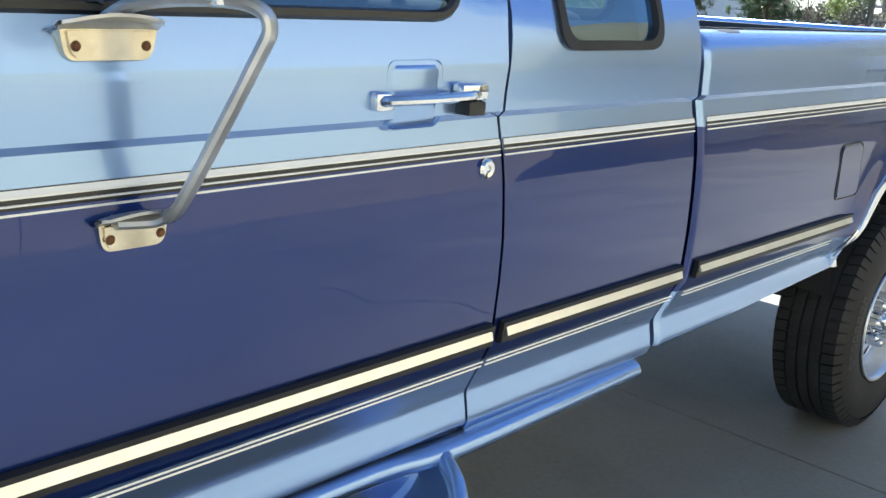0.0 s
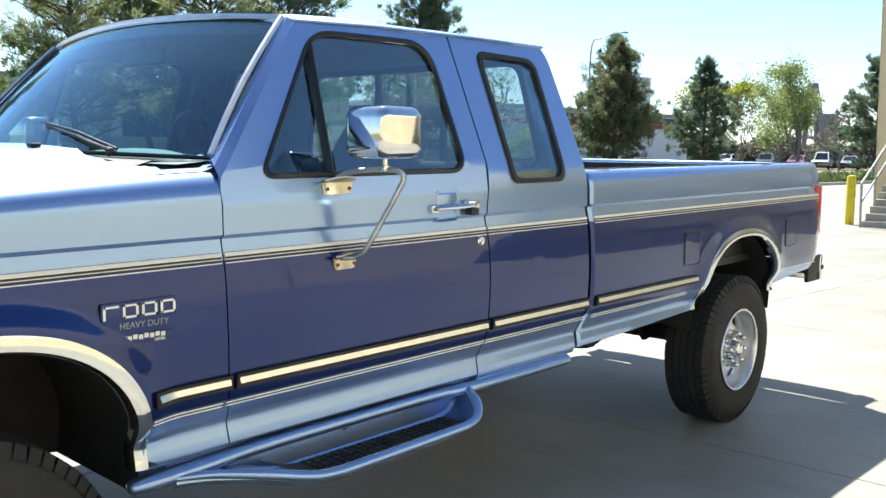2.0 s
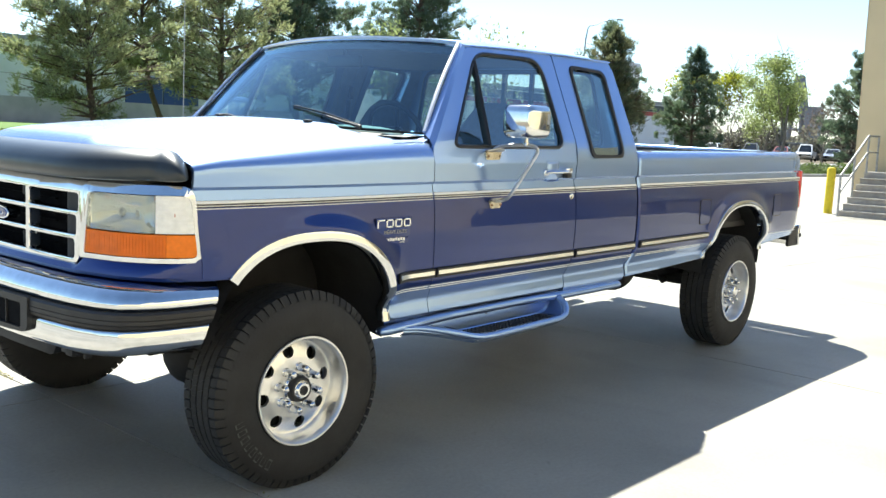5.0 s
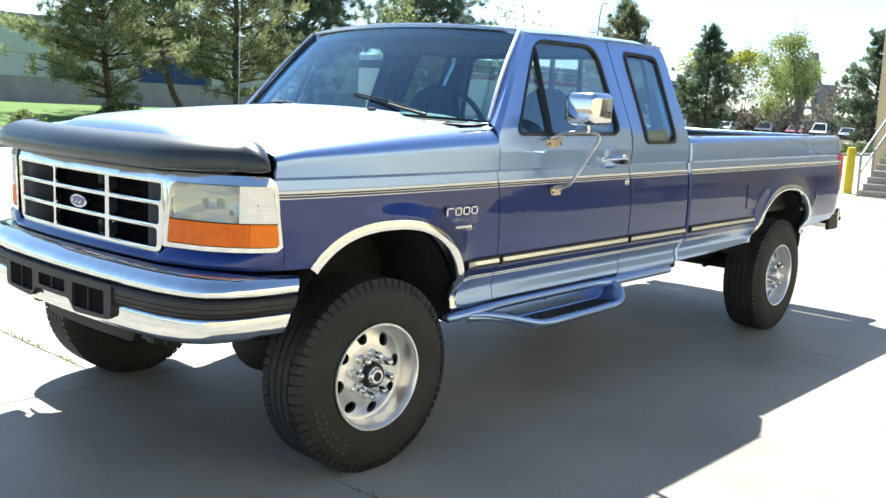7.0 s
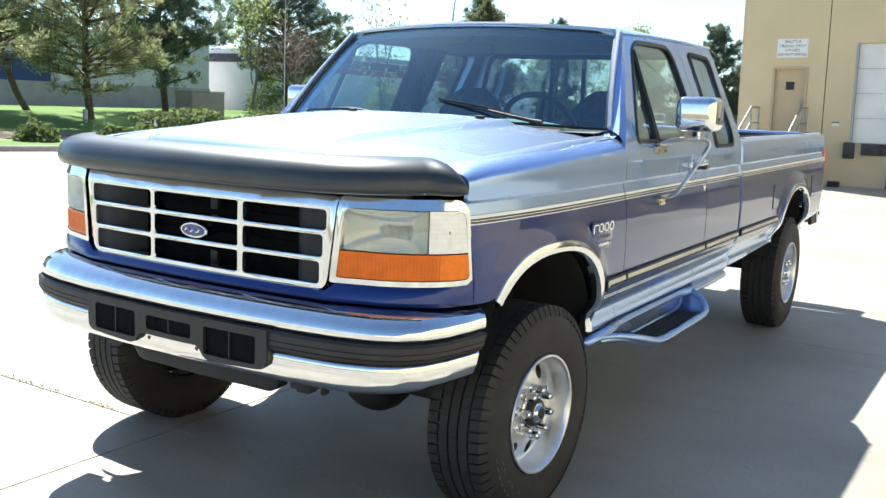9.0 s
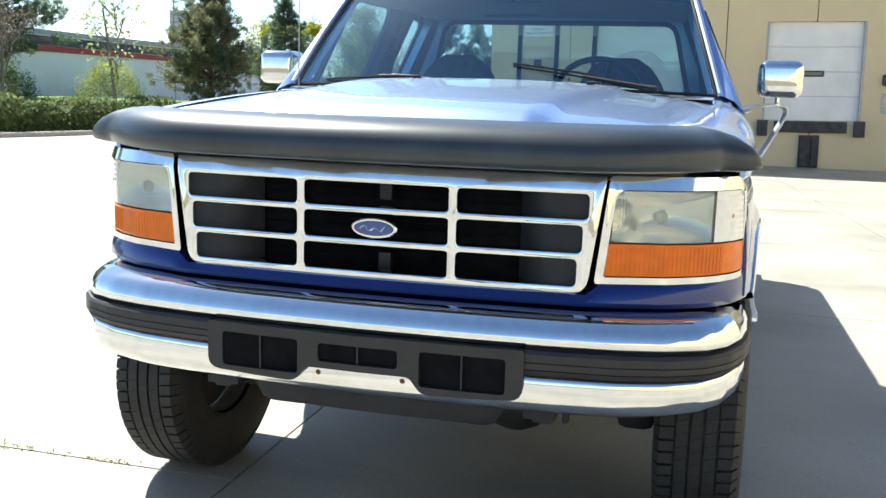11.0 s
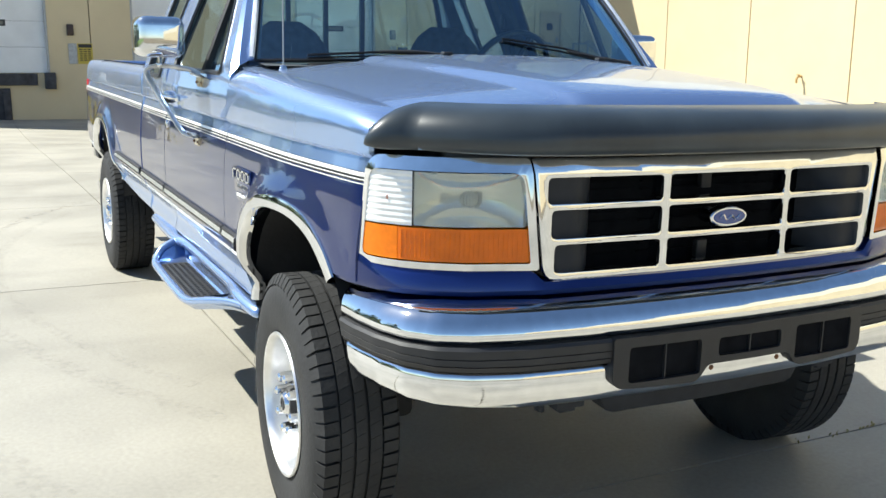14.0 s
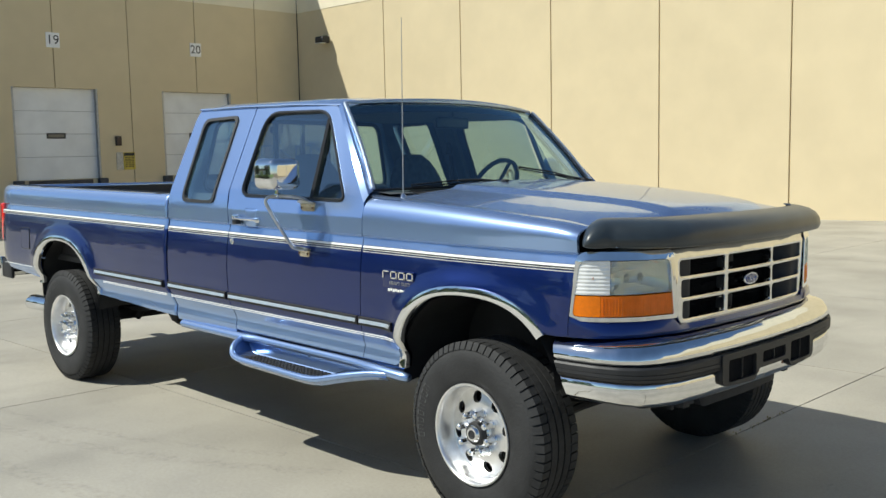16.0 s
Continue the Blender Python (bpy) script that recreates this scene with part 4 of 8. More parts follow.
def grille():
    def gx(y):
        return 0.722 - 0.028 * (y / 0.6) ** 2

    outer = rounded([(-0.560, 0.882), (0.560, 0.882), (0.599, 1.187), (-0.599, 1.187)], [0.045, 0.045, 0.012, 0.012], 5)
    holes = []
    cols = ((-0.548, -0.222), (-0.200, 0.200), (0.222, 0.548))
    rws = ((0.903, 0.972), (0.989, 1.058), (1.075, 1.138))
    for i, (y0, y1) in enumerate(cols):
        for j, (z0, z1) in enumerate(rws):
            d0 = (0.016, 0.005, -0.008)[j]
            a, b = (y0 + d0 if i == 0 else y0), (y1 - d0 if i == 2 else y1)
            holes.append(rounded([(a, z0), (b, z0), (b, z1), (a, z1)], 0.013, 3))
    bm = sheet(bmesh.new(), outer, holes, lambda u, v: (gx(u) - 0.32 * max(0.0, v - 1.150), u, v), cuts=[("u", k * 0.1) for k in range(-5, 6)] + [("v", 1.150)], back=lambda u, v: (gx(u) - 0.045, u, v))
    edges = [e for e in bm.edges if len(e.link_faces) == 2 and e.calc_face_angle(0) > 0.9 and e.verts[0].co.x > gx(e.verts[0].co.y) - 0.03 and e.verts[1].co.x > gx(e.verts[1].co.y) - 0.03]
    bmesh.ops.bevel(bm, geom=edges, offset=0.006, segments=2, profile=0.6, affect="EDGES")
    g = tpart("grille", bm, CHROME, label="chrome grille with nine openings", smooth=50)
    # angled blanking plates and the dark mesh behind the openings
    for i, (y0, y1) in enumerate(cols):
        for j, (z0, z1) in enumerate(rws):
            bm = bmesh.new()
            zc = (z0 + z1) / 2
            if i != 1:
                s = -1 if i == 0 else 1
                rows = []
                for t in np.linspace(0, 1, 15):
                    yv = s * (0.56 - 0.19 * t)
                    rows.append([(gx(yv) - 0.016 - 0.26 * max(0.0, t - 0.40) ** 2, yv, z) for z in (z0 - 0.008, z1 + 0.008)])
                loft(bm, rows)
                tpart("blanking_plate", bm, PLATE, g, "dark grey plastic blanking plate")
                bm = bmesh.new()
            for k in range(3):
                z = z0 + (z1 - z0) * (k + 0.5) / 3
                box(bm, (gx((y0 + y1) / 2) - 0.125, (y0 + y1) / 2, z), (0.012, y1 - y0, 0.004))
            tpart("grille_slats", bm, BLACKOUT, g)
    bm = boxes([((0.575, 0, 1.03), (0.02, 1.24, 0.36))])
    tpart("radiator", bm, BLACKOUT, g, "dark radiator core")
    for z in (0.915, 1.11):
        tpart("hood_latch", boxes([((0.62, 0.0, z), (0.02, 0.035, 0.05))], 0.003), TRIMGREY, g)
    # oval badge without lettering
    def oval(ry, rz, d, back):
        b = bmesh.new()
        n = 40
        pts = [(math.cos(2 * math.pi * k / n), math.sin(2 * math.pi * k / n)) for k in range(n)]
        loft(b, [[(d - back, ry * c, 1.020 + rz * q) for c, q in pts], [(d - 0.003, ry * c, 1.020 + rz * q) for c, q in pts], [(d, ry * 0.94 * c, 1.020 + rz * 0.92 * q) for c, q in pts]], closed=True)
        b.faces.new([b.verts.new((d, ry * 0.94 * c, 1.020 + rz * 0.92 * q)) for c, q in pts])
        bmesh.ops.remove_doubles(b, verts=b.verts[:], dist=1e-5)
        return b
    badge = tpart("oval_badge", oval(0.064, 0.0265, 0.726, 0.05), CHROME, g, "blue oval badge with chrome rim")
    tpart("badge_field", oval(0.056, 0.0205, 0.7285, 0.01), BADGEBLUE, g, "deep blue badge field")
    bm = bmesh.new()
    tube(bm, curved([(0.7295, -0.036, 1.018), (0.7295, -0.024, 1.027), (0.7295, -0.012, 1.014), (0.7295, 0.004, 1.022), (0.7295, 0.020, 1.014), (0.7295, 0.034, 1.026)], 5), 0.0026, 5)
    tpart("badge_mark", bm, CHROME, g)


BUMPER_Y = (0.0, 0.30, 0.50, 0.66, 0.78, 0.86, 0.916, 0.950, 0.968, 0.976)
BUMPER_X = (0.822, 0.815, 0.800, 0.780, 0.752, 0.715, 0.655, 0.575, 0.480, 0.372)
BUMPER_D = np.concatenate([[0], np.cumsum([math.hypot(BUMPER_Y[i + 1] - BUMPER_Y[i], BUMPER_X[i + 1] - BUMPER_X[i]) for i in range(9)])])


def bumper_at(d, off):
    """A place d metres from the middle along the bumper's face, off metres out from it."""
    s = 1 if d >= 0 else -1
    a = abs(d)
    e = 0.015
    y, x = float(np.interp(a, BUMPER_D, BUMPER_Y)), float(np.interp(a, BUMPER_D, BUMPER_X))
    y0, x0 = float(np.interp(a - e, BUMPER_D, BUMPER_Y)), float(np.interp(a - e, BUMPER_D, BUMPER_X))
    y1, x1 = float(np.interp(a + e, BUMPER_D, BUMPER_Y)), float(np.interp(a + e, BUMPER_D, BUMPER_X))
    t = Vector((x1 - x0, y1 - y0))
    t = t.normalized() if t.length > 1e-6 else Vector((0, 1))
    return x + off * t.y, s * (y - off * t.x)


def bumper_sweep(prof, d0, d1, n=80):
    bm = bmesh.new()
    rows = []
    for d in np.linspace(d0, d1, n):
        row = []
        low = 0.028 * smooth01((abs(d) - 0.62) / 0.5)
        for off, z in prof:
            slant = 0.085 * (0.84 - z) / 0.26 * smooth01((abs(d) - 0.95) / 0.28)     # the ends lean forward towards the foot
            x, y = bumper_at(math.copysign(abs(d) - slant, d), off)
            row.append((x, y, z + (low * (0.80 - z) / 0.22 if z < 0.80 else 0)))
        rows.append(row)
    loft(bm, rows)
    return bm


def front_bumper():
    D = float(BUMPER_D[-1]) - 0.004
    b = tpart("front_bumper", bumper_sweep([(-0.13, 0.850), (-0.085, 0.848), (-0.055, 0.842), (-0.033, 0.833), (-0.017, 0.820), (-0.007, 0.805), (-0.001, 0.789), (0.002, 0.774), (-0.006, 0.760), (-0.016, 0.757), (-0.016, 0.692), (-0.004, 0.689), (0.001, 0.676), (0.002, 0.645), (-0.003, 0.614), (-0.010, 0.600), (-0.040, 0.584), (-0.065, 0.578), (-0.110, 0.576)], -D, D, 110), CHROME, label="chrome front bumper with black rubber strip", smooth=60)
    for s in (1, -1):
        tpart("rub_strip", bumper_sweep([(-0.018, 0.757), (0.006, 0.756), (0.012, 0.748), (0.012, 0.728), (0.0095, 0.7265), (0.012, 0.725), (0.012, 0.710), (0.0095, 0.7085), (0.012, 0.707), (0.006, 0.694), (-0.018, 0.692)], s * 0.43, s * D, 50), TRIMGREY, b, "ribbed black rub strip")
    outline = rounded([(-0.430, 0.757), (-0.430, 0.628), (-0.172, 0.618), (-0.140, 0.662), (0.140, 0.662), (0.172, 0.618), (0.430, 0.628), (0.430, 0.757)], [0.008, 0.035, 0.03, 0.015, 0.015, 0.03, 0.035, 0.008], 4)
    holes = [rounded([(-0.385, 0.640), (-0.165, 0.640), (-0.165, 0.732), (-0.385, 0.732)], 0.01, 2), rounded([(-0.108, 0.680), (0.108, 0.680), (0.108, 0.729), (-0.108, 0.729)], 0.01, 2), rounded([(0.165, 0.640), (0.385, 0.640), (0.385, 0.732), (0.165, 0.732)], 0.01, 2)]
    cuts = [("u", k * 0.1) for k in range(-4, 5)]
    bm = sheet(bmesh.new(), outline, holes, lambda u, v: (*bumper_at(u, 0.020), v), cuts=cuts, back=lambda u, v: (*bumper_at(u, -0.012), v))
    tpart("air_intake_panel", bm, TRIMGREY, b, "dark grey plastic intake panel")
    for y, z, w, h in ((-0.275, 0.686, 0.23, 0.10), (0, 0.705, 0.225, 0.056), (0.275, 0.686, 0.23, 0.10)):
        # black plate ahead of the chrome stands for the opening's dark depth
        bm = bmesh.new()
        x, _ = bumper_at(y, 0)
        box(bm, (x + 0.006, y, z), (0.004, w, h))
        tpart("intake_recess", bm, BLACKOUT, b)
        bm = boxes([((x + 0.012, y + 0.0, z), (0.008, 0.004, h))])
        tpart("intake_rib", bm, TRIMGREY, b)
    for y in (-0.113, 0.118):
        bm = lathe(bmesh.new(), [(0.0, 0.004), (0.006, 0.004), (0.008, 0.0)], 12)
        x, _ = bumper_at(y, 0.0)
        for v in bm.verts:
            v.co = Vector((x + v.co.y, y + v.co.x, 0.645 + v.co.z))
        tpart("plate_screw", bm, RUST, b, "rusty plate screw")
    # painted apron between bumper and grille
    bm = bmesh.new()
    rows = []
    run = [(y, 0.728 - 0.026 * (y / 0.56) ** 2) for y in np.linspace(0, 0.56, 9)] + [(y, x + 0.002) for y, x in LAMP[1:]] + [(0.962, 0.415), (0.9675, 0.380), (0.9715, 0.345)]
    for s in (-1, 1):
        for k in (range(len(run) - 1, 0, -1) if s < 0 else range(len(run))):
            (y0, x0), (y1, x1) = run[max(0, k - 1)], run[min(len(run) - 1, k + 1)]
            n = Vector((y1 - y0, x0 - x1)).normalized()
            y, x = run[k]
            wrap = smooth01((y - 0.90) / 0.06)
            top = 0.918 + 0.02 * wrap if y > 0.58 else 0.884
            rows.append([(x + n.x * off, s * (y + n.y * off), z) for off, z in ((-0.025, top + 0.004), (0.001, top), (0.012 * (1 - wrap) + 0.002, top - 0.018), (0.015 * (1 - wrap) + 0.003, 0.868), (0.006 * (1 - wrap) + 0.001, 0.854), (-0.02, 0.849))])
    loft(bm, rows)
    tpart("front_apron", bm, PAINT_NAVY, label="navy painted front apron")
    bm = bmesh.new()
    rows = []
    for k in range(61):
        u = -1 + k / 30
        x, y = bumper_at(u * 1.15, -0.105)
        rows.append([(x - 0.06, y * 0.99, 0.855), (x - 0.015, y, 0.850), (x + 0.03, y, 0.842), (x + 0.03, y, 0.80)])
    loft(bm, rows)
    tpart("bumper_filler", bm, PAINT_NAVY, b)
    bm = bmesh.new()
    rows = []
    for u in np.linspace(-1, 1, 31):
        d = max(0, abs(u) - 0.84) / 0.16
        low = 0.500 + 0.050 * (1 - math.sqrt(max(0.0, 1 - d * d)))
        rows.append([(0.70 - 0.02 * u * u, 0.36 * u, 0.60), (0.71 - 0.02 * u * u, 0.36 * u, 0.56), (0.70 - 0.02 * u * u, 0.36 * u, low + 0.006), (0.68, 0.36 * u, low), (0.62, 0.36 * u, low + 0.004)])
    loft(bm, rows)
    tpart("air_dam", bm, PLATE, b, "black plastic air dam")
    # mounting brackets with their bolts, hanging below the bumper
    for s in (1, -1):
        br = [((0.62, s * 0.455, 0.560), (0.14, 0.085, 0.050)), ((0.64, s * 0.520, 0.552), (0.030, 0.016, 0.062)), ((0.60, s * 0.392, 0.548), (0.022, 0.014, 0.056)), ((0.66, s * 0.462, 0.533), (0.05, 0.05, 0.016))]
        tpart("bumper_bracket", boxes(br, 0.004), PLATE, b, "dark steel mounting bracket")
    return b


def badge(s):
    """The fender emblem: dark plate with bright bars, and its plain words."""
    y = side_y(1.02) + 0.0015
    x0 = -0.455
    bm = boxes([((x0, s * (y + 0.003), 1.0), (0.205, 0.006, 0.082))], 0.002)
    plate = tpart("fender_emblem", bm, PAINT_NAVY, label="chrome model emblem on dark backing")
    bm = boxes([((x0 - s * 0.010, s * (y + 0.003), 0.944), (0.170, 0.005, 0.024))], 0.002)
    tpart("emblem_plate", bm, PAINT_NAVY, plate)
    # model number as plain outlined blocks
    px = x0 + s * 0.075
    for k in range(4):
        cx = x0 + s * (0.078 - 0.052 * k)
        bm = bmesh.new()
        w, h, t = 0.043, 0.036, 0.0075
        for dx, dz, sx, sz in ((0, h / 2 - t / 2, w, t), (0, -h / 2 + t / 2, w, t), (-w / 2 + t / 2, 0, t, h), (w / 2 - t / 2, 0, t, h)):
            if k == 0 and (dz < 0 or (dx * s < 0 and dx)):
                continue
            box(bm, (cx + dx, s * (y + 0.008), 1.018 + dz), (sx, 0.006, sz), 0.0012, 1)
        tpart("emblem_block", bm, CHROME, plate)
    turn = pose(0, 0, 0, 90, 0, 180) if s > 0 else pose(0, 0, 0, 90, 0, 0)
    words("emblem_words", "HEAVY DUTY", 0.0225, STEEL, plate, pose(x0 - s * 0.012, s * (y + 0.007), 0.980 + RAKE * 0.46) @ turn, 0.0008)
    bm = bmesh.new()
    for k in range(9):
        box(bm, (x0 + s * (0.060 - 0.0155 * k), s * (y + 0.006), 0.948 + 0.002 * (k % 2)), (0.0125, 0.002, 0.012), 0.001, 1)
    tpart("emblem_bars", bm, CREAM, plate)
    words("emblem_words", "DIESEL", 0.011, BRIGHT, plate, pose(x0 - s * 0.055, s * (y + 0.006), 0.936 + RAKE * 0.5) @ turn, 0.0006)


def bed():
    def bottom_at(x):
        a = arch_z(x, ARCH_R)
        if a:
            return a
        return float(np.interp(-x, (2.515, 3.41, 4.41, 5.075), (0.590, 0.618, 0.640, 0.690)))

    xs = sorted(set([-2.513, -2.515, -2.518, -2.522, -2.530, -2.545, -2.57] + list(np.linspace(-2.60, -3.44, 12)) + list(np.linspace(-3.455, -4.425, 46)) + list(np.linspace(-4.45, -5.03, 8)) + [-5.055, -5.07]), reverse=True)
    top = 1.322
    sides = []
    for s in (1, -1):
        def rows_at(x):
            b = bottom_at(x)
            return [max(z, b) for z in LEVELS] + [1.28, 1.305, 1.318, top]

        def y_at(x, z):
            y = side_y(z) if z <= 1.25 else float(np.interp(z, (1.25, 1.28, 1.305, 1.318, 1.322), (0.984, 0.978, 0.966, 0.952, 0.935)))
            corner = 0.030 * smooth01((-x - 5.0) / 0.07) + 0.009 * smooth01((x + 2.528) / 0.016) ** 2.2
            return y + flare(x, z, ARCH_R) - corner

        bm = bmesh.new()
        columns(bm, s, xs, rows_at, y_at)
        for v in bm.verts:
            if v.co.x > -2.75:
                v.co.x += (line_x(CAB_REAR, v.co.z) + 2.482) * smooth01((v.co.x + 2.75) / 0.22)
        clean(bm)
        hem(bm, s, 0.05)
        side = tpart("bed_side", bm, [PAINT_LIGHT, PAINT_NAVY], label="light blue over navy cargo bed side")
        sides.append(side)
        stripes(s, -2.540, -5.02, side, low=False)
        for xa, xb in ((-2.540, -3.43),):
            tpart("pinstripe", strip(bmesh.new(), s, xa, xb, 0.7180, 0.7222, 0.0012, 0.001), CREAM, side, "thin cream pinstripe")
            tpart("pinstripe", strip(bmesh.new(), s, xa, xb, 0.7090, 0.7125, 0.0012, 0.001), CREAM, side, "thin cream pinstripe")
        tpart("pinstripe", strip(bmesh.new(), s, -4.45, -5.02, 0.7180, 0.7222, 0.0012, 0.001), CREAM, side, "thin cream pinstripe")
        moulding(s, -2.545, -3.445, side)
        # rail cap and inner wall
        bm = bmesh.new()
        loft(bm, [[(x, s * 0.935, top), (x, s * 0.90, top + 0.002), (x, s * 0.868, top - 0.002), (x, s * 0.860, top - 0.03)] for x in np.linspace(-2.516, -5.06, 12)])
        rail = tpart("rail", bm, PAINT_LIGHT, side)
        for wx, wl in ((-2.62, 0.10), (-4.28, 0.07), (-4.36, 0.025)):
            bm = bmesh.new()
            loft(bm, [[(wx - wl * u, s * 0.951, 1.3195 - 0.004 * (u in (0, 1))), (wx - wl * u, s * 0.936, 1.3235), (wx - wl * u, s * (0.912 + 0.01 * math.sin(9 * u)), 1.3250)] for u in (0, 0.3, 0.6, 1)])
            tpart("worn_patch", bm, TRIMGREY, rail, "patch of chipped paint")
        bm = bmesh.new()
        loft(bm, [[(x, s * 0.870, top + 0.005), (x, s * 0.856, top + 0.005), (x, s * 0.845, 1.20), (x, s * (0.845 + 0.008 * (k % 2)), 0.80)] for k, x in enumerate(np.linspace(-2.53, -5.02, 40))])
        tpart("bed_liner_side", bm, LINER, side, "black plastic bed liner")
        # filler and access doors
        for xc, label in ((-3.375, "square fuel filler door"), (-4.575, "square access door")):
            if s < 0 and xc > -4:
                continue
            y = side_y(0.95) + 0.001
            o = rounded([(xc - 0.078, 0.855), (xc + 0.078, 0.855), (xc + 0.078, 1.015), (xc - 0.078, 1.015)], 0.025, 4)
            i = [(xc + (u - xc) * 0.93, 0.935 + (v - 0.935) * 0.93) for u, v in o]
            bm = bmesh.new()
            tube(bm, [(u, s * (side_y(v) + 0.001 + flare(u, v, ARCH_R)), v) for u, v in o + [o[0]]], 0.0022, 5, caps=False)
            tpart("filler_door_gap", bm, BLACKGLOSS, side)
            tpart("filler_door", sheet(bmesh.new(), i, [], lambda u, v: (u, s * (side_y(v) + 0.004 + flare(u, v, ARCH_R)), v), back=lambda u, v: (u, s * (side_y(v) - 0.004 + flare(u, v, ARCH_R)), v)), PAINT_NAVY, side, label)
        # tail lamp
        bm = bmesh.new()
        box(bm, (-5.062, s * 0.950, 1.035), (0.075, 0.060, 0.300), 0.014, 3)
        lamp = tpart("tail_lamp", bm, RED, label="red tail lamp")
        bm = bmesh.new()
        box(bm, (-5.083, s * 0.935, 0.95), (0.045, 0.050, 0.07), 0.008, 2)
        tpart("reversing_lens", bm, LENS_WHITE, lamp, "clear reversing lens")
        arch_trim(s, ARCH_R, 0.05, math.pi - 0.03)
        well(s, ARCH_R)
    # floor, front wall and tailgate
    bm = boxes([((-3.78, 0, 0.80), (2.50, 1.72, 0.04))])
    for k in range(14):
        box(bm, (-3.78, -0.78 + 0.12 * k, 0.826), (2.46, 0.05, 0.014))
    tpart("bed_floor", bm, LINER, label="ribbed black bed floor")
    bm = boxes([((-2.552, 0, 1.05), (0.02, 1.80, 0.53))], 0.006)
    tpart("bed_front_wall", bm, PAINT_LIGHT)
    bm = boxes([((-2.572, 0, 1.07), (0.014, 1.72, 0.52))], 0.004)
    tpart("bed_liner_front", bm, LINER, label="black plastic bed liner")
    bm = boxes([((-5.055, 0, 1.02), (0.05, 1.80, 0.60))], 0.012, 3)
    gate = tpart("tailgate", bm, PAINT_LIGHT, label="light blue tailgate")
    tpart("tailgate_liner", boxes([((-5.022, 0, 1.05), (0.014, 1.70, 0.50))], 0.004), LINER, gate)
    # black plate added to stand in for the shade between cab and bed
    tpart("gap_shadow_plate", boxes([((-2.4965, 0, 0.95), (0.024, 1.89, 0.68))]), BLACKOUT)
    # step bumper
    bm = bmesh.new()
    prof = [(-5.10, 0.735), (-5.30, 0.735), (-5.315, 0.72), (-5.315, 0.60), (-5.295, 0.575), (-5.27, 0.575)]
    loft(bm, [[(x + 0.05 * max(0, abs(y) - 0.75) / 0.17, y, z) for x, z in prof] for y in np.linspace(-0.92, 0.92, 15)])
    r = tpart("rear_bumper", bm, CHROME, label="chrome rear step bumper with black ends")
    for s in (1, -1):
        bm = bmesh.new()
        box(bm, (-5.185, s * 0.905, 0.650), (0.18, 0.03, 0.16), 0.012, 2)
        tpart("bumper_end_cap", bm, TRIMGREY, r, "black bumper end cap")
        bm = bmesh.new()
        box(bm, (-5.275, s * 0.915, 0.655), (0.035, 0.035, 0.165), 0.008, 2)
        tpart("bumper_corner", bm, CHROME, r)
        bm = bmesh.new()
        box(bm, (-5.285, s * 0.925, 0.655), (0.03, 0.03, 0.03), 0.006, 2)
        tpart("bumper_bolt", bm, RUBBER, r)


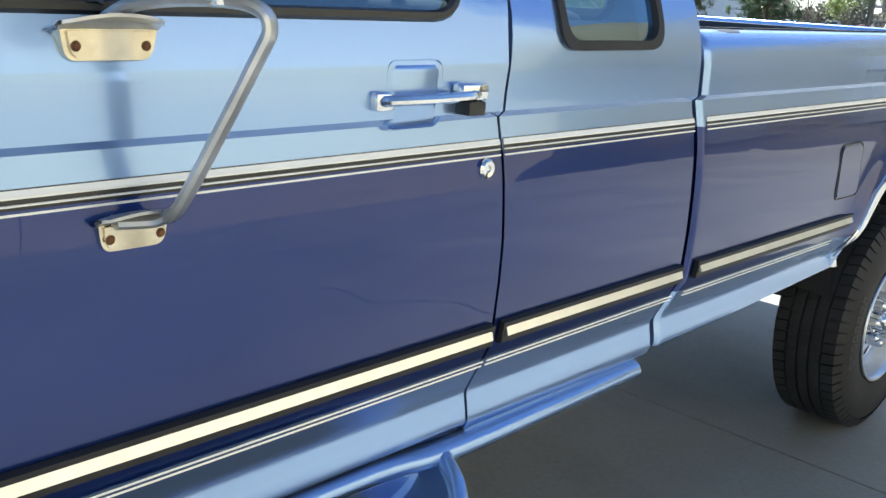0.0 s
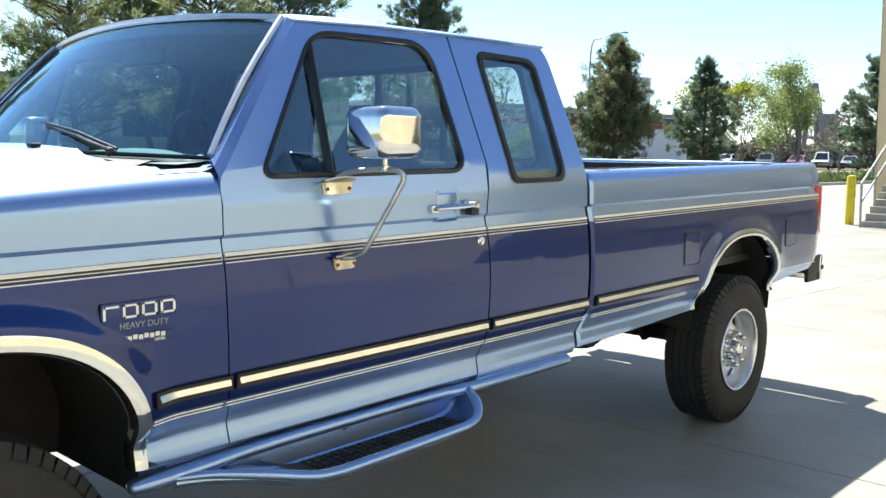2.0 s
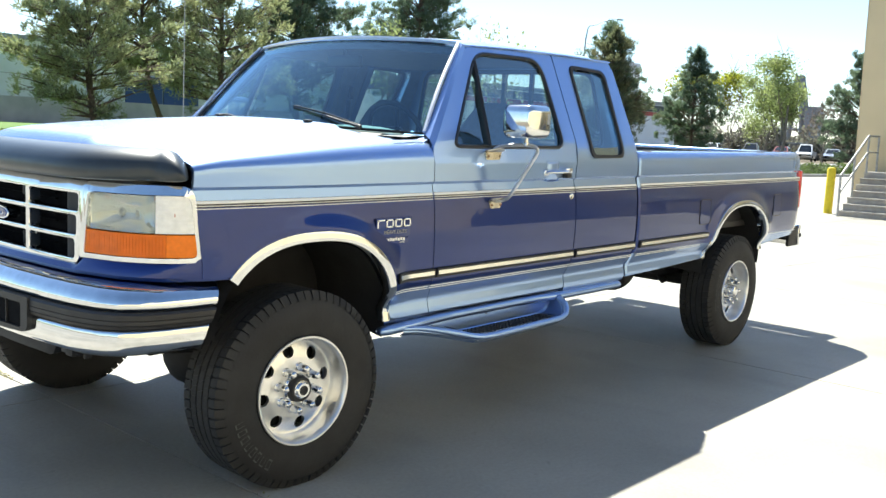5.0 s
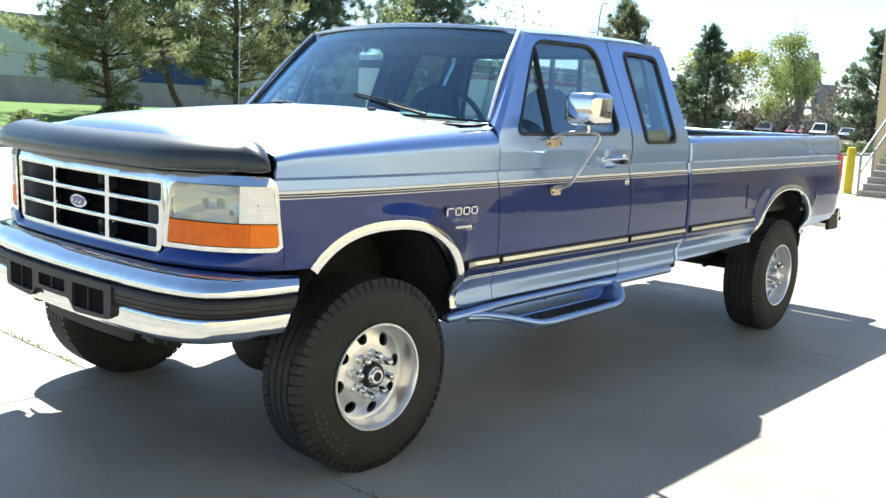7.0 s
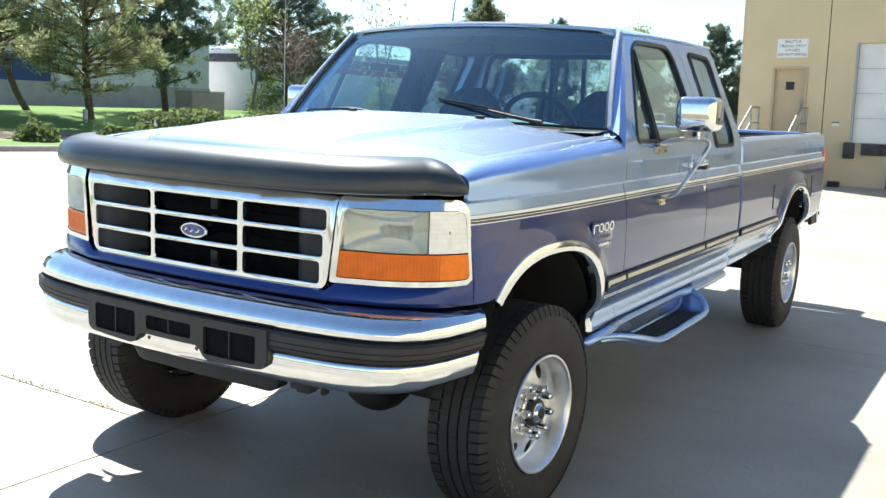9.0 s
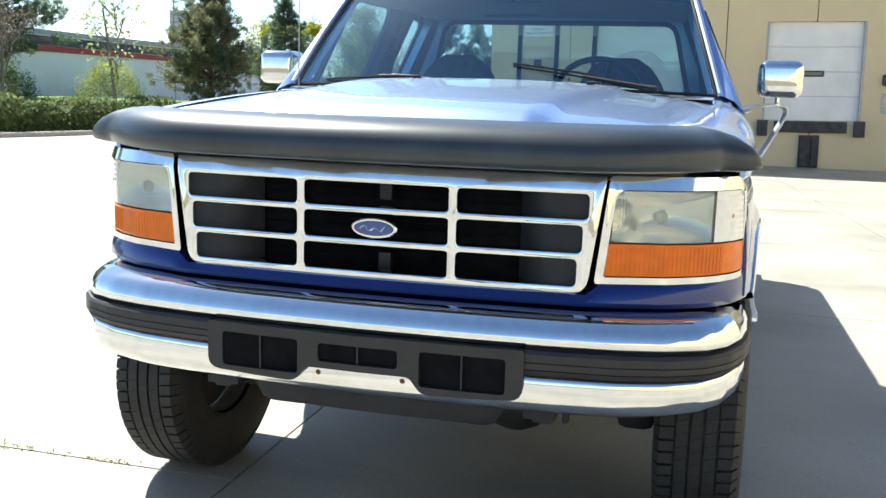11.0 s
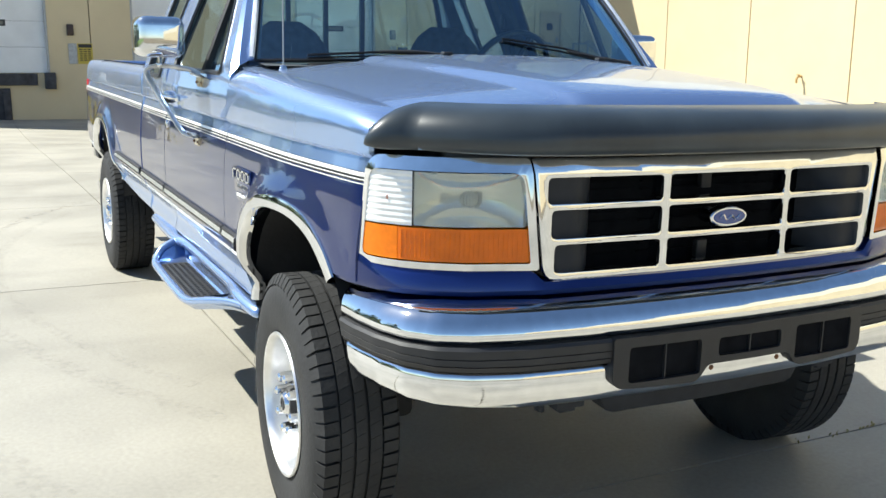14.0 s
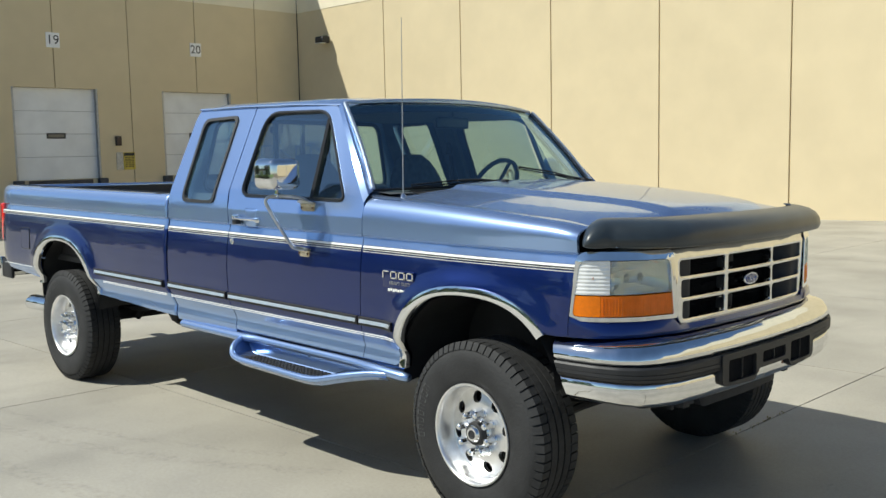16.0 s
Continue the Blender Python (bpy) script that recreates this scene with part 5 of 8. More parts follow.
def wheel_parts():
    """One wheel about the y axis, its outer face at y = 0.13."""
    tyre = bmesh.new()
    prof = [(0.205, 0.105), (0.222, 0.122), (0.236, 0.128), (0.262, 0.133), (0.300, 0.136), (0.335, 0.133), (0.362, 0.124), (0.378, 0.112), (0.388, 0.100), (0.389, 0.06), (0.390, 0.0), (0.389, -0.06), (0.388, -0.100), (0.378, -0.112), (0.362, -0.124), (0.30, -0.134), (0.236, -0.128), (0.205, -0.105)]
    lathe(tyre, [(r * 0.979, y * 0.956) for r, y in prof], 72)
    tread = bmesh.new()
    random.seed(5)
    # shoulder lugs and three rows of blocks
    def block(a0, a1, y0, y1, r0, r1, skew=0.0):
        vs = []
        for r in (r0, r1):
            for a, y in ((a0, y0), (a1, y0), (a1 + skew, y1), (a0 + skew, y1)):
                vs.append(tread.verts.new((r * math.cos(a), y, r * math.sin(a))))
        for q in ((4, 5, 6, 7), (0, 1, 5, 4), (1, 2, 6, 5), (2, 3, 7, 6), (3, 0, 4, 7)):
            tread.faces.new([vs[i] for i in q])
    n = 64
    step = 2 * math.pi / n
    for k in range(n):
        a = k * step
        for s in (1, -1):
            w = 0.84 if k % 2 else 0.78
            block(a, a + step * w, s * 0.066, s * 0.108, 0.386, 0.4005, 0.012 * s)
            vs = [tread.verts.new((r * math.cos(b), s * y, r * math.sin(b))) for r, y in ((0.4005, 0.108), (0.386, 0.1165), (0.368, 0.1255)) for b in (a + 0.012 * s, a + step * w + 0.012 * s)]
            tread.faces.new((vs[0], vs[1], vs[3], vs[2]))
            tread.faces.new((vs[2], vs[3], vs[5], vs[4]))
            lo = [tread.verts.new((r * math.cos(b), s * y, r * math.sin(b))) for r, y in ((0.384, 0.108), (0.378, 0.112), (0.362, 0.1238)) for b in (a + 0.012 * s, a + step * w + 0.012 * s)]
            for e in (0, 1):
                tread.faces.new((vs[e], vs[2 + e], lo[2 + e], lo[e]))
                tread.faces.new((vs[2 + e], vs[4 + e], lo[4 + e], lo[2 + e]))
        for y0, y1, off in ((-0.059, -0.025, 0.3), (-0.016, 0.016, 0.0), (0.025, 0.059, 0.6)):
            block(a + step * off, a + step * (off + 0.965), y0, y1, 0.387, 0.4005, 0.03)
    for v in tread.verts:
        v.co = Vector((v.co.x * 0.979, v.co.y * 0.956, v.co.z * 0.979))
    letters = bmesh.new()
    for base in (0.4,):
        for k in range(8):
            a = base + k * 0.105
            for da, dr, wa, wr in ((0, 0.018, 0.030, 0.003), (0, -0.018, 0.030, 0.003), (-0.028, 0, 0.003, 0.018), (0.028, 0, 0.003, 0.018)):
                if k % 3 == 1 and dr < 0:
                    continue
                vs = [letters.verts.new(((0.308 + dr + r) * math.cos(a + da + b), 0.1318, (0.308 + dr + r) * math.sin(a + da + b))) for r, b in ((-wr, -wa), (-wr, wa), (wr, wa), (wr, -wa))]
                letters.faces.new(vs)
    # rim with a deep dish and eight round holes
    rim = bmesh.new()
    lathe(rim, [(0.195, -0.09), (0.201, 0.08), (0.205, 0.108), (0.214, 0.116), (0.218, 0.122), (0.216, 0.1275), (0.209, 0.1270), (0.203, 0.120), (0.200, 0.100), (0.198, 0.066), (0.196, 0.050), (0.191, 0.043), (0.186, 0.042)], 72)
    face_y = lambda r: 0.042 + 0.034 * (1 - (r / 0.186) ** 2)
    outline = [(0.186 * math.cos(2 * math.pi * k / 48), 0.186 * math.sin(2 * math.pi * k / 48)) for k in range(48)]
    holes = []
    for k in range(8):
        a = 2 * math.pi * (k + 0.5) / 8
        cx, cz = 0.150 * math.cos(a), 0.150 * math.sin(a)
        holes.append([(cx + 0.0255 * math.cos(2 * math.pi * j / 16), cz + 0.0255 * math.sin(2 * math.pi * j / 16)) for j in range(16)])
    sheet(rim, outline, holes, lambda u, v: (u, face_y(math.hypot(u, v)), v), back=lambda u, v: (u, face_y(math.hypot(u, v)) - 0.018, v))
    back = bmesh.new()
    lathe(back, [(0.0, 0.006), (0.15, 0.000), (0.196, -0.01)], 32)
    nut = bmesh.new()
    lathe(nut, [(0.0, 0.123), (0.008, 0.1225), (0.0135, 0.117), (0.0155, 0.104), (0.0158, 0.072), (0.0190, 0.068), (0.0190, 0.050)], 10)
    front_hub = bmesh.new()
    lathe(front_hub, [(0.0, 0.104), (0.014, 0.104), (0.014, 0.116), (0.018, 0.119), (0.028, 0.119), (0.032, 0.114), (0.035, 0.108), (0.046, 0.104), (0.050, 0.096), (0.052, 0.075), (0.057, 0.070), (0.059, 0.030)], 32)
    rear_hub = bmesh.new()
    lathe(rear_hub, [(0.0, 0.132), (0.022, 0.131), (0.037, 0.125), (0.041, 0.116), (0.042, 0.070), (0.060, 0.066), (0.064, 0.058), (0.066, 0.035)], 32)
    return tyre, tread, letters, rim, back, nut, front_hub, rear_hub


def wheels():
    tyre, tread, letters, rim, back, nut, fh, rh = wheel_parts()
    kinds = [("tread", tread, TYRE, ""), ("raised_lettering", letters, LETTERING, "raised illegible tyre lettering"), ("rim", rim, ALLOY, "polished alloy rim with eight round holes"), ("brake_backing", back, DARK, "")]
    first = None
    for x, s, front in ((0.0, 1, True), (0.0, -1, True), (-3.937, 1, False), (-3.937, -1, False)):
        yc = 0.888 if not front else (0.885 if s > 0 else 0.893)
        m = pose(x, s * yc, 0.386, 0, 0, (0 if s > 0 else 180) - 3.0 * front) @ pose(0, 0, 0, 0, 17 + 40 * front + 23 * s, 0)
        if first is None:
            w = part("wheel", tyre, TYRE, truck, "black all-terrain tyre on polished alloy rim", smooth=50)
            w.matrix_basis = m
            made = [part(n, b, mt, w, lb) for n, b, mt, lb in kinds]
            nuts = part("lug_nut", nut, CHROME, w, "tall chrome lug nut")
            fhub = part("hub", fh, CHROME, w, "chrome locking hub")
            bm = lathe(bmesh.new(), [(0.036, 0.1075), (0.046, 0.1062), (0.0512, 0.097), (0.0532, 0.080), (0.050, 0.080)], 32)
            lathe(bm, [(0.0, 0.1185), (0.013, 0.1185), (0.0145, 0.121), (0.019, 0.1205), (0.0195, 0.118)], 24)
            ring = part("hub_ring", bm, RUBBER, fhub, "black locking hub dial")
            rhub = part("hub", rh, CHROME, None, "chrome hub cap")
            first = (w, made, nuts, fhub, rhub)
            for k in range(8):
                a = 2 * math.pi * k / 8
                mm = pose(0.083 * math.cos(a), 0, 0.083 * math.sin(a))
                if k == 0:
                    nuts.matrix_basis = mm
                else:
                    again(nuts, m=mm)
        else:
            w0, made, nuts, fhub, rhub = first
            w = again(w0, parent=truck, m=m)
            for o in made:
                again(o, parent=w)
            for k in range(8):
                a = 2 * math.pi * k / 8
                again(nuts, "lug_nut", w, pose(0.083 * math.cos(a), 0, 0.083 * math.sin(a)))
            if front:
                again(ring, "hub_ring", again(fhub, "hub", w))
            elif rhub.parent is None:
                rhub.parent = w
            else:
                again(rhub, "hub", w)


def mirror(s):
    mx, my, mz = -1.180, 1.128, 1.463
    bm = bmesh.new()
    box(bm, (mx, s * my, mz), (0.172, 0.178, 0.152), 0.036, 6)
    mr = tpart("side_mirror", bm, CHROME, label="chrome towing mirror on tubular arm", smooth=60)
    silver = bpy.data.materials.get("mirror_silver") or material("mirror_silver", (0.9, 0.9, 0.9), 0.01, 1.0)
    tpart("mirror_glass", boxes([((mx - 0.0865, s * my, mz), (0.006, 0.134, 0.106))], 0.002), silver, mr)
    bm = bmesh.new()
    tube(bm, [(mx - 0.01, s * 1.125, 1.392), (mx - 0.01, s * 1.125, 1.352)], 0.009, 8)
    box(bm, (mx - 0.01, s * 1.125, 1.358), (0.026, 0.022, 0.018), 0.004)
    tpart("mirror_post", bm, CHROME, mr)
    bm = bmesh.new()
    tube(bm, curved([(-1.130, s * 0.985, 1.328), (-1.145, s * 1.02, 1.345), (-1.175, s * 1.09, 1.354), (-1.212, s * 1.148, 1.352), (-1.226, s * 1.166, 1.330), (-1.216, s * 1.150, 1.285), (-1.180, s * 1.060, 1.120), (-1.172, s * 1.034, 1.096), (-1.155, s * 1.016, 1.088), (-1.115, s * 1.010, 1.090)], 6), 0.0155, 10, flat=0.55)
    tpart("mirror_arm", bm, ARMSTEEL, mr, "bent satin steel mirror arm with worn patches")
    for x, z, wd, ht in ((-1.130, 1.296, 0.120, 0.036), (-1.146, 1.068, 0.092, 0.034)):
        y = glass_y(z)

        def on(d):
            return lambda u, v: (x + u, s * (y + d), z + v)
        for name, k, d, back in (("mirror_bracket", 1.0, 0.006, -0.010), ("bracket_face", 0.88, 0.010, 0.002)):
            w, h = wd / 2 * k, ht / 2 * k
            o = rounded([(-w * 0.86, -h), (w * 0.90, -h), (w, h), (-w, h)], [0.014, 0.014, 0.003, 0.003], 5)
            tpart(name, sheet(bmesh.new(), o, [], on(d), back=on(back)), PLATED, mr, "yellowed plated mirror bracket with rusty bolts")
        # curled lip over the plate, which carries the arm
        bm = bmesh.new()
        rows = []
        for u in np.linspace(-1, 1, 15):
            lift = 0.010 * (1 - u * u)
            out = 0.020 + 0.022 * (1 - u * u) ** 0.5
            rows.append([(x + u * wd * 0.52, s * (y + d), z + ht / 2 + dz) for d, dz in ((0.004, -0.002), (0.012, 0.004 + lift * 0.5), (out, 0.006 + lift), (out, 0.010 + lift), (0.010, 0.009 + lift * 0.5), (0.0, 0.003))])
        loft(bm, rows, closed=True)
        tpart("bracket_lip", bm, ARMSTEEL, mr, "curled steel lip with rusty edge")
        for dx in (-0.36 * wd, 0.36 * wd):
            bm = lathe(bmesh.new(), [(0, 0.004), (0.004, 0.004), (0.0065, 0.0)], 10)
            for v in bm.verts:
                v.co = Vector((x + dx + v.co.x, s * (y + 0.010 + v.co.y), z - 0.001 + v.co.z))
            tpart("bracket_bolt", bm, RUST, mr, "rusty bolt")


def running_step(s):
    """Painted moulded step with a dropped, rubber-floored tray."""
    bm = bmesh.new()
    tube(bm, curved([(-0.440, s * 0.948, 0.545), (-0.50, s * 0.960, 0.549), (-0.66, s * 0.965, 0.556), (-0.85, s * 0.945, 0.558), (-1.20, s * 0.940, 0.558), (-1.60, s * 0.943, 0.558), (-1.75, s * 0.965, 0.558), (-2.05, s * 0.962, 0.556), (-2.40, s * 0.950, 0.552)], 5), [0.012, 0.022, 0.026, 0.028, 0.029] + [0.030] * 36, 12, flat=0.8)
    st = tpart("running_step", bm, PAINT_LIGHT, label="light blue painted side step with black tread", smooth=60)
    rim = curved([(-0.56, s * 0.985, 0.548), (-0.66, s * 1.010, 0.540), (-0.80, s * 1.050, 0.512), (-0.94, s * 1.082, 0.478), (-1.02, s * 1.092, 0.470), (-1.12, s * 1.096, 0.470), (-1.54, s * 1.096, 0.476), (-1.635, s * 1.092, 0.480), (-1.690, s * 1.078, 0.496), (-1.722, s * 1.045, 0.530), (-1.745, s * 0.985, 0.556)], 6)
    bm = bmesh.new()
    tube(bm, rim, [0.010 + 0.008 * min(1.0, k / 12) for k in range(len(rim))], 10, flat=0.9)
    tpart("step_rail", bm, PAINT_LIGHT, st, smooth=60)
    # tray: inner wall from the sill down, sloping front, floor, and skirt below the rim
    bm = bmesh.new()
    rows = []
    for p in rim:
        f = smooth01((-p.x - 0.60) / 0.36)
        low = 0.556 - 0.092 * f if p.x > -1.5 else min(0.556, p.z - 0.010)
        rows.append([(p.x, s * 0.935, 0.575), (p.x, s * 0.940, low + 0.012), (p.x, s * 0.950, low), (p.x, p.y - s * 0.012, min(low, p.z - 0.004)), (p.x, p.y, p.z - 0.002), (p.x, p.y + s * 0.004, p.z - 0.016), (p.x, p.y - s * 0.020, p.z - 0.034)])
    loft(bm, rows)
    tpart("step_pan", bm, PAINT_LIGHT, st)
    bm = boxes([((-1.325, s * 1.012, 0.468), (0.66, 0.125, 0.010))], 0.003)
    for i in range(22):
        for j in range(5):
            box(bm, (-1.012 - 0.0288 * i, s * (0.964 + 0.024 * j), 0.4745), (0.016, 0.012, 0.005))
    tpart("step_tread", bm, RUBBER, st, "black rubber step tread")
    bm = bmesh.new()
    rows = [[(x, s * 0.953, z), (x, s * (1.03 + 0.04 * k / 3), z)] for k, (x, z) in enumerate(((-0.86, 0.516), (-0.91, 0.493), (-0.96, 0.478), (-1.0, 0.472)))]
    loft(bm, rows)
    tpart("tread_ramp", bm, RUBBER, st)
    for x in (-0.55, -1.2, -1.9, -2.3):
        tpart("step_bracket", tube(bmesh.new(), [(x, s * 0.94, 0.535), (x, s * 0.80, 0.525), (x, s * 0.45, 0.56)], 0.012, 6), DARK, st)


def wipers():
    for name, foot, mid, tip in (("driver", (-0.590, 0.640), (-0.642, 0.37), (-0.672, 0.090)), ("passenger", (-0.548, -0.185), (-0.625, -0.45), (-0.690, -0.70))):
        def on(p, up):
            x, y = p
            u = y / 0.868
            lo = screen_point(u, 0)
            t = max(0.0, (lo.x - x) / 0.43)
            q = screen_point(u * 1.02, t)
            return Vector((x, y, max(q.z, 1.395)) ) + Vector((0.45, 0, 0.9)) * up
        bm = bmesh.new()
        pts = [on(foot, 0.0) + Vector((0.01, 0, 0.004)), on(foot, 0.016), on(((foot[0] + mid[0]) / 2, (foot[1] + mid[1]) / 2), 0.034), on(mid, 0.034)]
        tube(bm, curved(pts, 4), [0.010] * 5 + [0.006] * 8, 8)
        w = tpart("wiper", bm, RUBBER, label="black windscreen wiper")
        bm = bmesh.new()
        a = on((mid[0] + 0.012, mid[1] + 0.24), 0.018)
        b = on(tip, 0.018)
        tube(bm, [a, (a + b) / 2 + Vector((0.006, 0, 0.010)), b], 0.005, 6)
        tube(bm, [a + Vector((0, 0, -0.010)), (a + b) / 2 + Vector((0.004, 0, -0.004)), b + Vector((0, 0, -0.010))], 0.004, 6)
        tpart("wiper_blade", bm, BLACKGLOSS, w)
    bm = bmesh.new()
    tube(bm, [(-0.628, -0.805, 1.352), (-0.628, -0.805, 1.374)], [0.020, 0.010], 10)
    a = tpart("antenna", bm, CHROME, label="thin whip radio antenna")
    bm = bmesh.new()
    tube(bm, [(-0.628, -0.805, 1.370), (-0.628, -0.805, 2.19)], [0.0030, 0.0016], 6)
    tpart("antenna_mast", bm, STEEL, a)


def cabin():
    # inner skins, floor and firewall
    for s in (1, -1):
        bm = bmesh.new()
        loft(bm, [[(x, s * 0.925, 0.58), (x, s * 0.925, 1.20), (x, s * 0.925, 1.30), (x, s * 0.905, 1.336)] for x in np.linspace(-0.73, -2.48, 6)])
        tpart("inner_door_panel", bm, DASH, label="dark grey inner door trim")
    bm = boxes([((-1.60, 0, 0.64), (1.78, 1.84, 0.04)), ((-0.73, 0, 0.98), (0.03, 1.84, 0.70))])
    tpart("cab_floor", bm, DASH, label="dark grey cab floor")
    bm = bmesh.new()
    rows = []
    for y in np.linspace(-0.86, 0.86, 21):
        hump = 0.030 * math.exp(-((y - 0.38) / 0.17) ** 2)
        rows.append([(-0.66, y, 1.372), (-0.78, y, 1.382), (-0.88, y, 1.375 + hump), (-0.95, y, 1.352 + hump), (-0.985, y, 1.30), (-0.97, y, 1.15), (-0.88, y, 1.0)])
    loft(bm, rows)
    tpart("dashboard", bm, DASH, label="dark grey dashboard")
    # pale hump added for the patch of light low in the windscreen
    bm = bmesh.new()
    bmesh.ops.create_uvsphere(bm, u_segments=20, v_segments=10, radius=1.0)
    for v in bm.verts:
        v.co = Vector((-0.80 + 0.15 * v.co.x, 0.40 + 0.27 * v.co.y, 1.378 + 0.034 * v.co.z))
    tpart("instrument_hood", bm, material("pale_dash_mat", (0.38, 0.46, 0.43), 0.7, vary=0.15, scale=20), label="instrument hump coloured pale green grey for the light on it")
    # steering wheel
    bm = bmesh.new()
    m = pose(-1.10, 0.385, 1.355, 0, -64, 0)
    ring = [m @ Vector((0.190 * math.cos(2 * math.pi * k / 28), 0.190 * math.sin(2 * math.pi * k / 28), 0)) for k in range(29)]
    tube(bm, ring, 0.014, 8, caps=False)
    box(bm, tuple(m @ Vector((0, 0, -0.01))), (0.13, 0.11, 0.04), 0.02, 2, m=m.to_3x3().to_4x4())
    for a in (0.3, math.pi - 0.3, -math.pi / 2):
        tube(bm, [m @ Vector((0, 0, -0.01)), m @ Vector((0.185 * math.cos(a), 0.185 * math.sin(a), 0))], 0.012, 6)
    tube(bm, [m @ Vector((0, 0, -0.02)), (-0.93, 0.385, 1.26)], 0.03, 8)
    tpart("steering_wheel", bm, BLACKGLOSS, label="black steering wheel")
    # seats
    for y in (0.42, -0.42):
        bm = bmesh.new()
        box(bm, (0, 0, 0), (0.50, 0.50, 0.16), 0.05, 3)
        for v in bm.verts:
            v.co = Vector((v.co.x - 1.50, v.co.y + y, v.co.z + 0.86))
        seat = tpart("front_seat", bm, CLOTH, label="grey cloth bucket seat with tall rounded back")
        bm = bmesh.new()
        rows = []
        for k in range(15):
            t = k / 14
            w = 0.255 * (1 - 0.08 * t) if t < 0.6 else 0.255 * (0.95 - 0.55 * ((t - 0.6) / 0.4) ** 2)
            th = 0.075 * (1 - 0.5 * t)
            xc, z = -1.70 - 0.14 * t, 0.90 + 0.66 * t
            if k == 14:
                w, th = w * 0.75, th * 0.4
            rows.append([(xc + th * math.cos(a), y + w * math.copysign(abs(math.sin(a)) ** 0.6, math.sin(a)), z) for a in np.linspace(0, 2 * math.pi, 20, endpoint=False)])
        vs = loft(bm, rows, closed=True)
        bm.faces.new(vs[-1])
        tpart("backrest", bm, CLOTH, seat, smooth=70)
        bm = bmesh.new()
        sy = 1 if y > 0 else -1
        tube(bm, [(-1.86, sy * 0.80, 1.62), (-1.87, sy * 0.83, 1.40), (-1.88, sy * 0.86, 1.1)], 0.02, 5, flat=0.3)
        box(bm, (-1.862, sy * 0.79, 1.60), (0.04, 0.03, 0.09), 0.01)
        tpart("seat_belt", bm, BLACKGLOSS, seat)
    bm = bmesh.new()
    box(bm, (-2.25, 0, 0.86), (0.34, 1.40, 0.16), 0.05, 3)
    box(bm, (-2.40, 0, 1.12), (0.10, 1.40, 0.46), 0.04, 3)
    tpart("rear_bench", bm, CLOTH, label="grey cloth rear bench seat")
    bm = bmesh.new()
    box(bm, (-1.075, 0.0, 1.735), (0.030, 0.255, 0.066), 0.013, 3)
    tube(bm, [(-1.07, 0, 1.76), (-1.075, 0, 1.83)], 0.008, 6)
    tpart("rear_view_mirror", bm, BLACKGLOSS, label="black rear-view mirror")
    # pillars inside, between door and quarter window
    for s in (1, -1):
        bm = bmesh.new()
        loft(bm, [[(-1.775, s * (glass_y(z) - 0.03), z), (-1.79, s * (glass_y(z) - 0.055), z), (-1.95, s * (glass_y(z) - 0.055), z), (-1.965, s * (glass_y(z) - 0.03), z)] for z in np.linspace(1.3, 1.80, 6)])
        tpart("inner_pillar", bm, DASH)
        bm = bmesh.new()
        loft(bm, [[(-2.385, s * (glass_y(z) - 0.02), z), (-2.40, s * (glass_y(z) - 0.06), z), (-2.44, s * (glass_y(z) - 0.09), z)] for z in np.linspace(1.25, 1.80, 6)])
        tpart("inner_corner", bm, DASH)


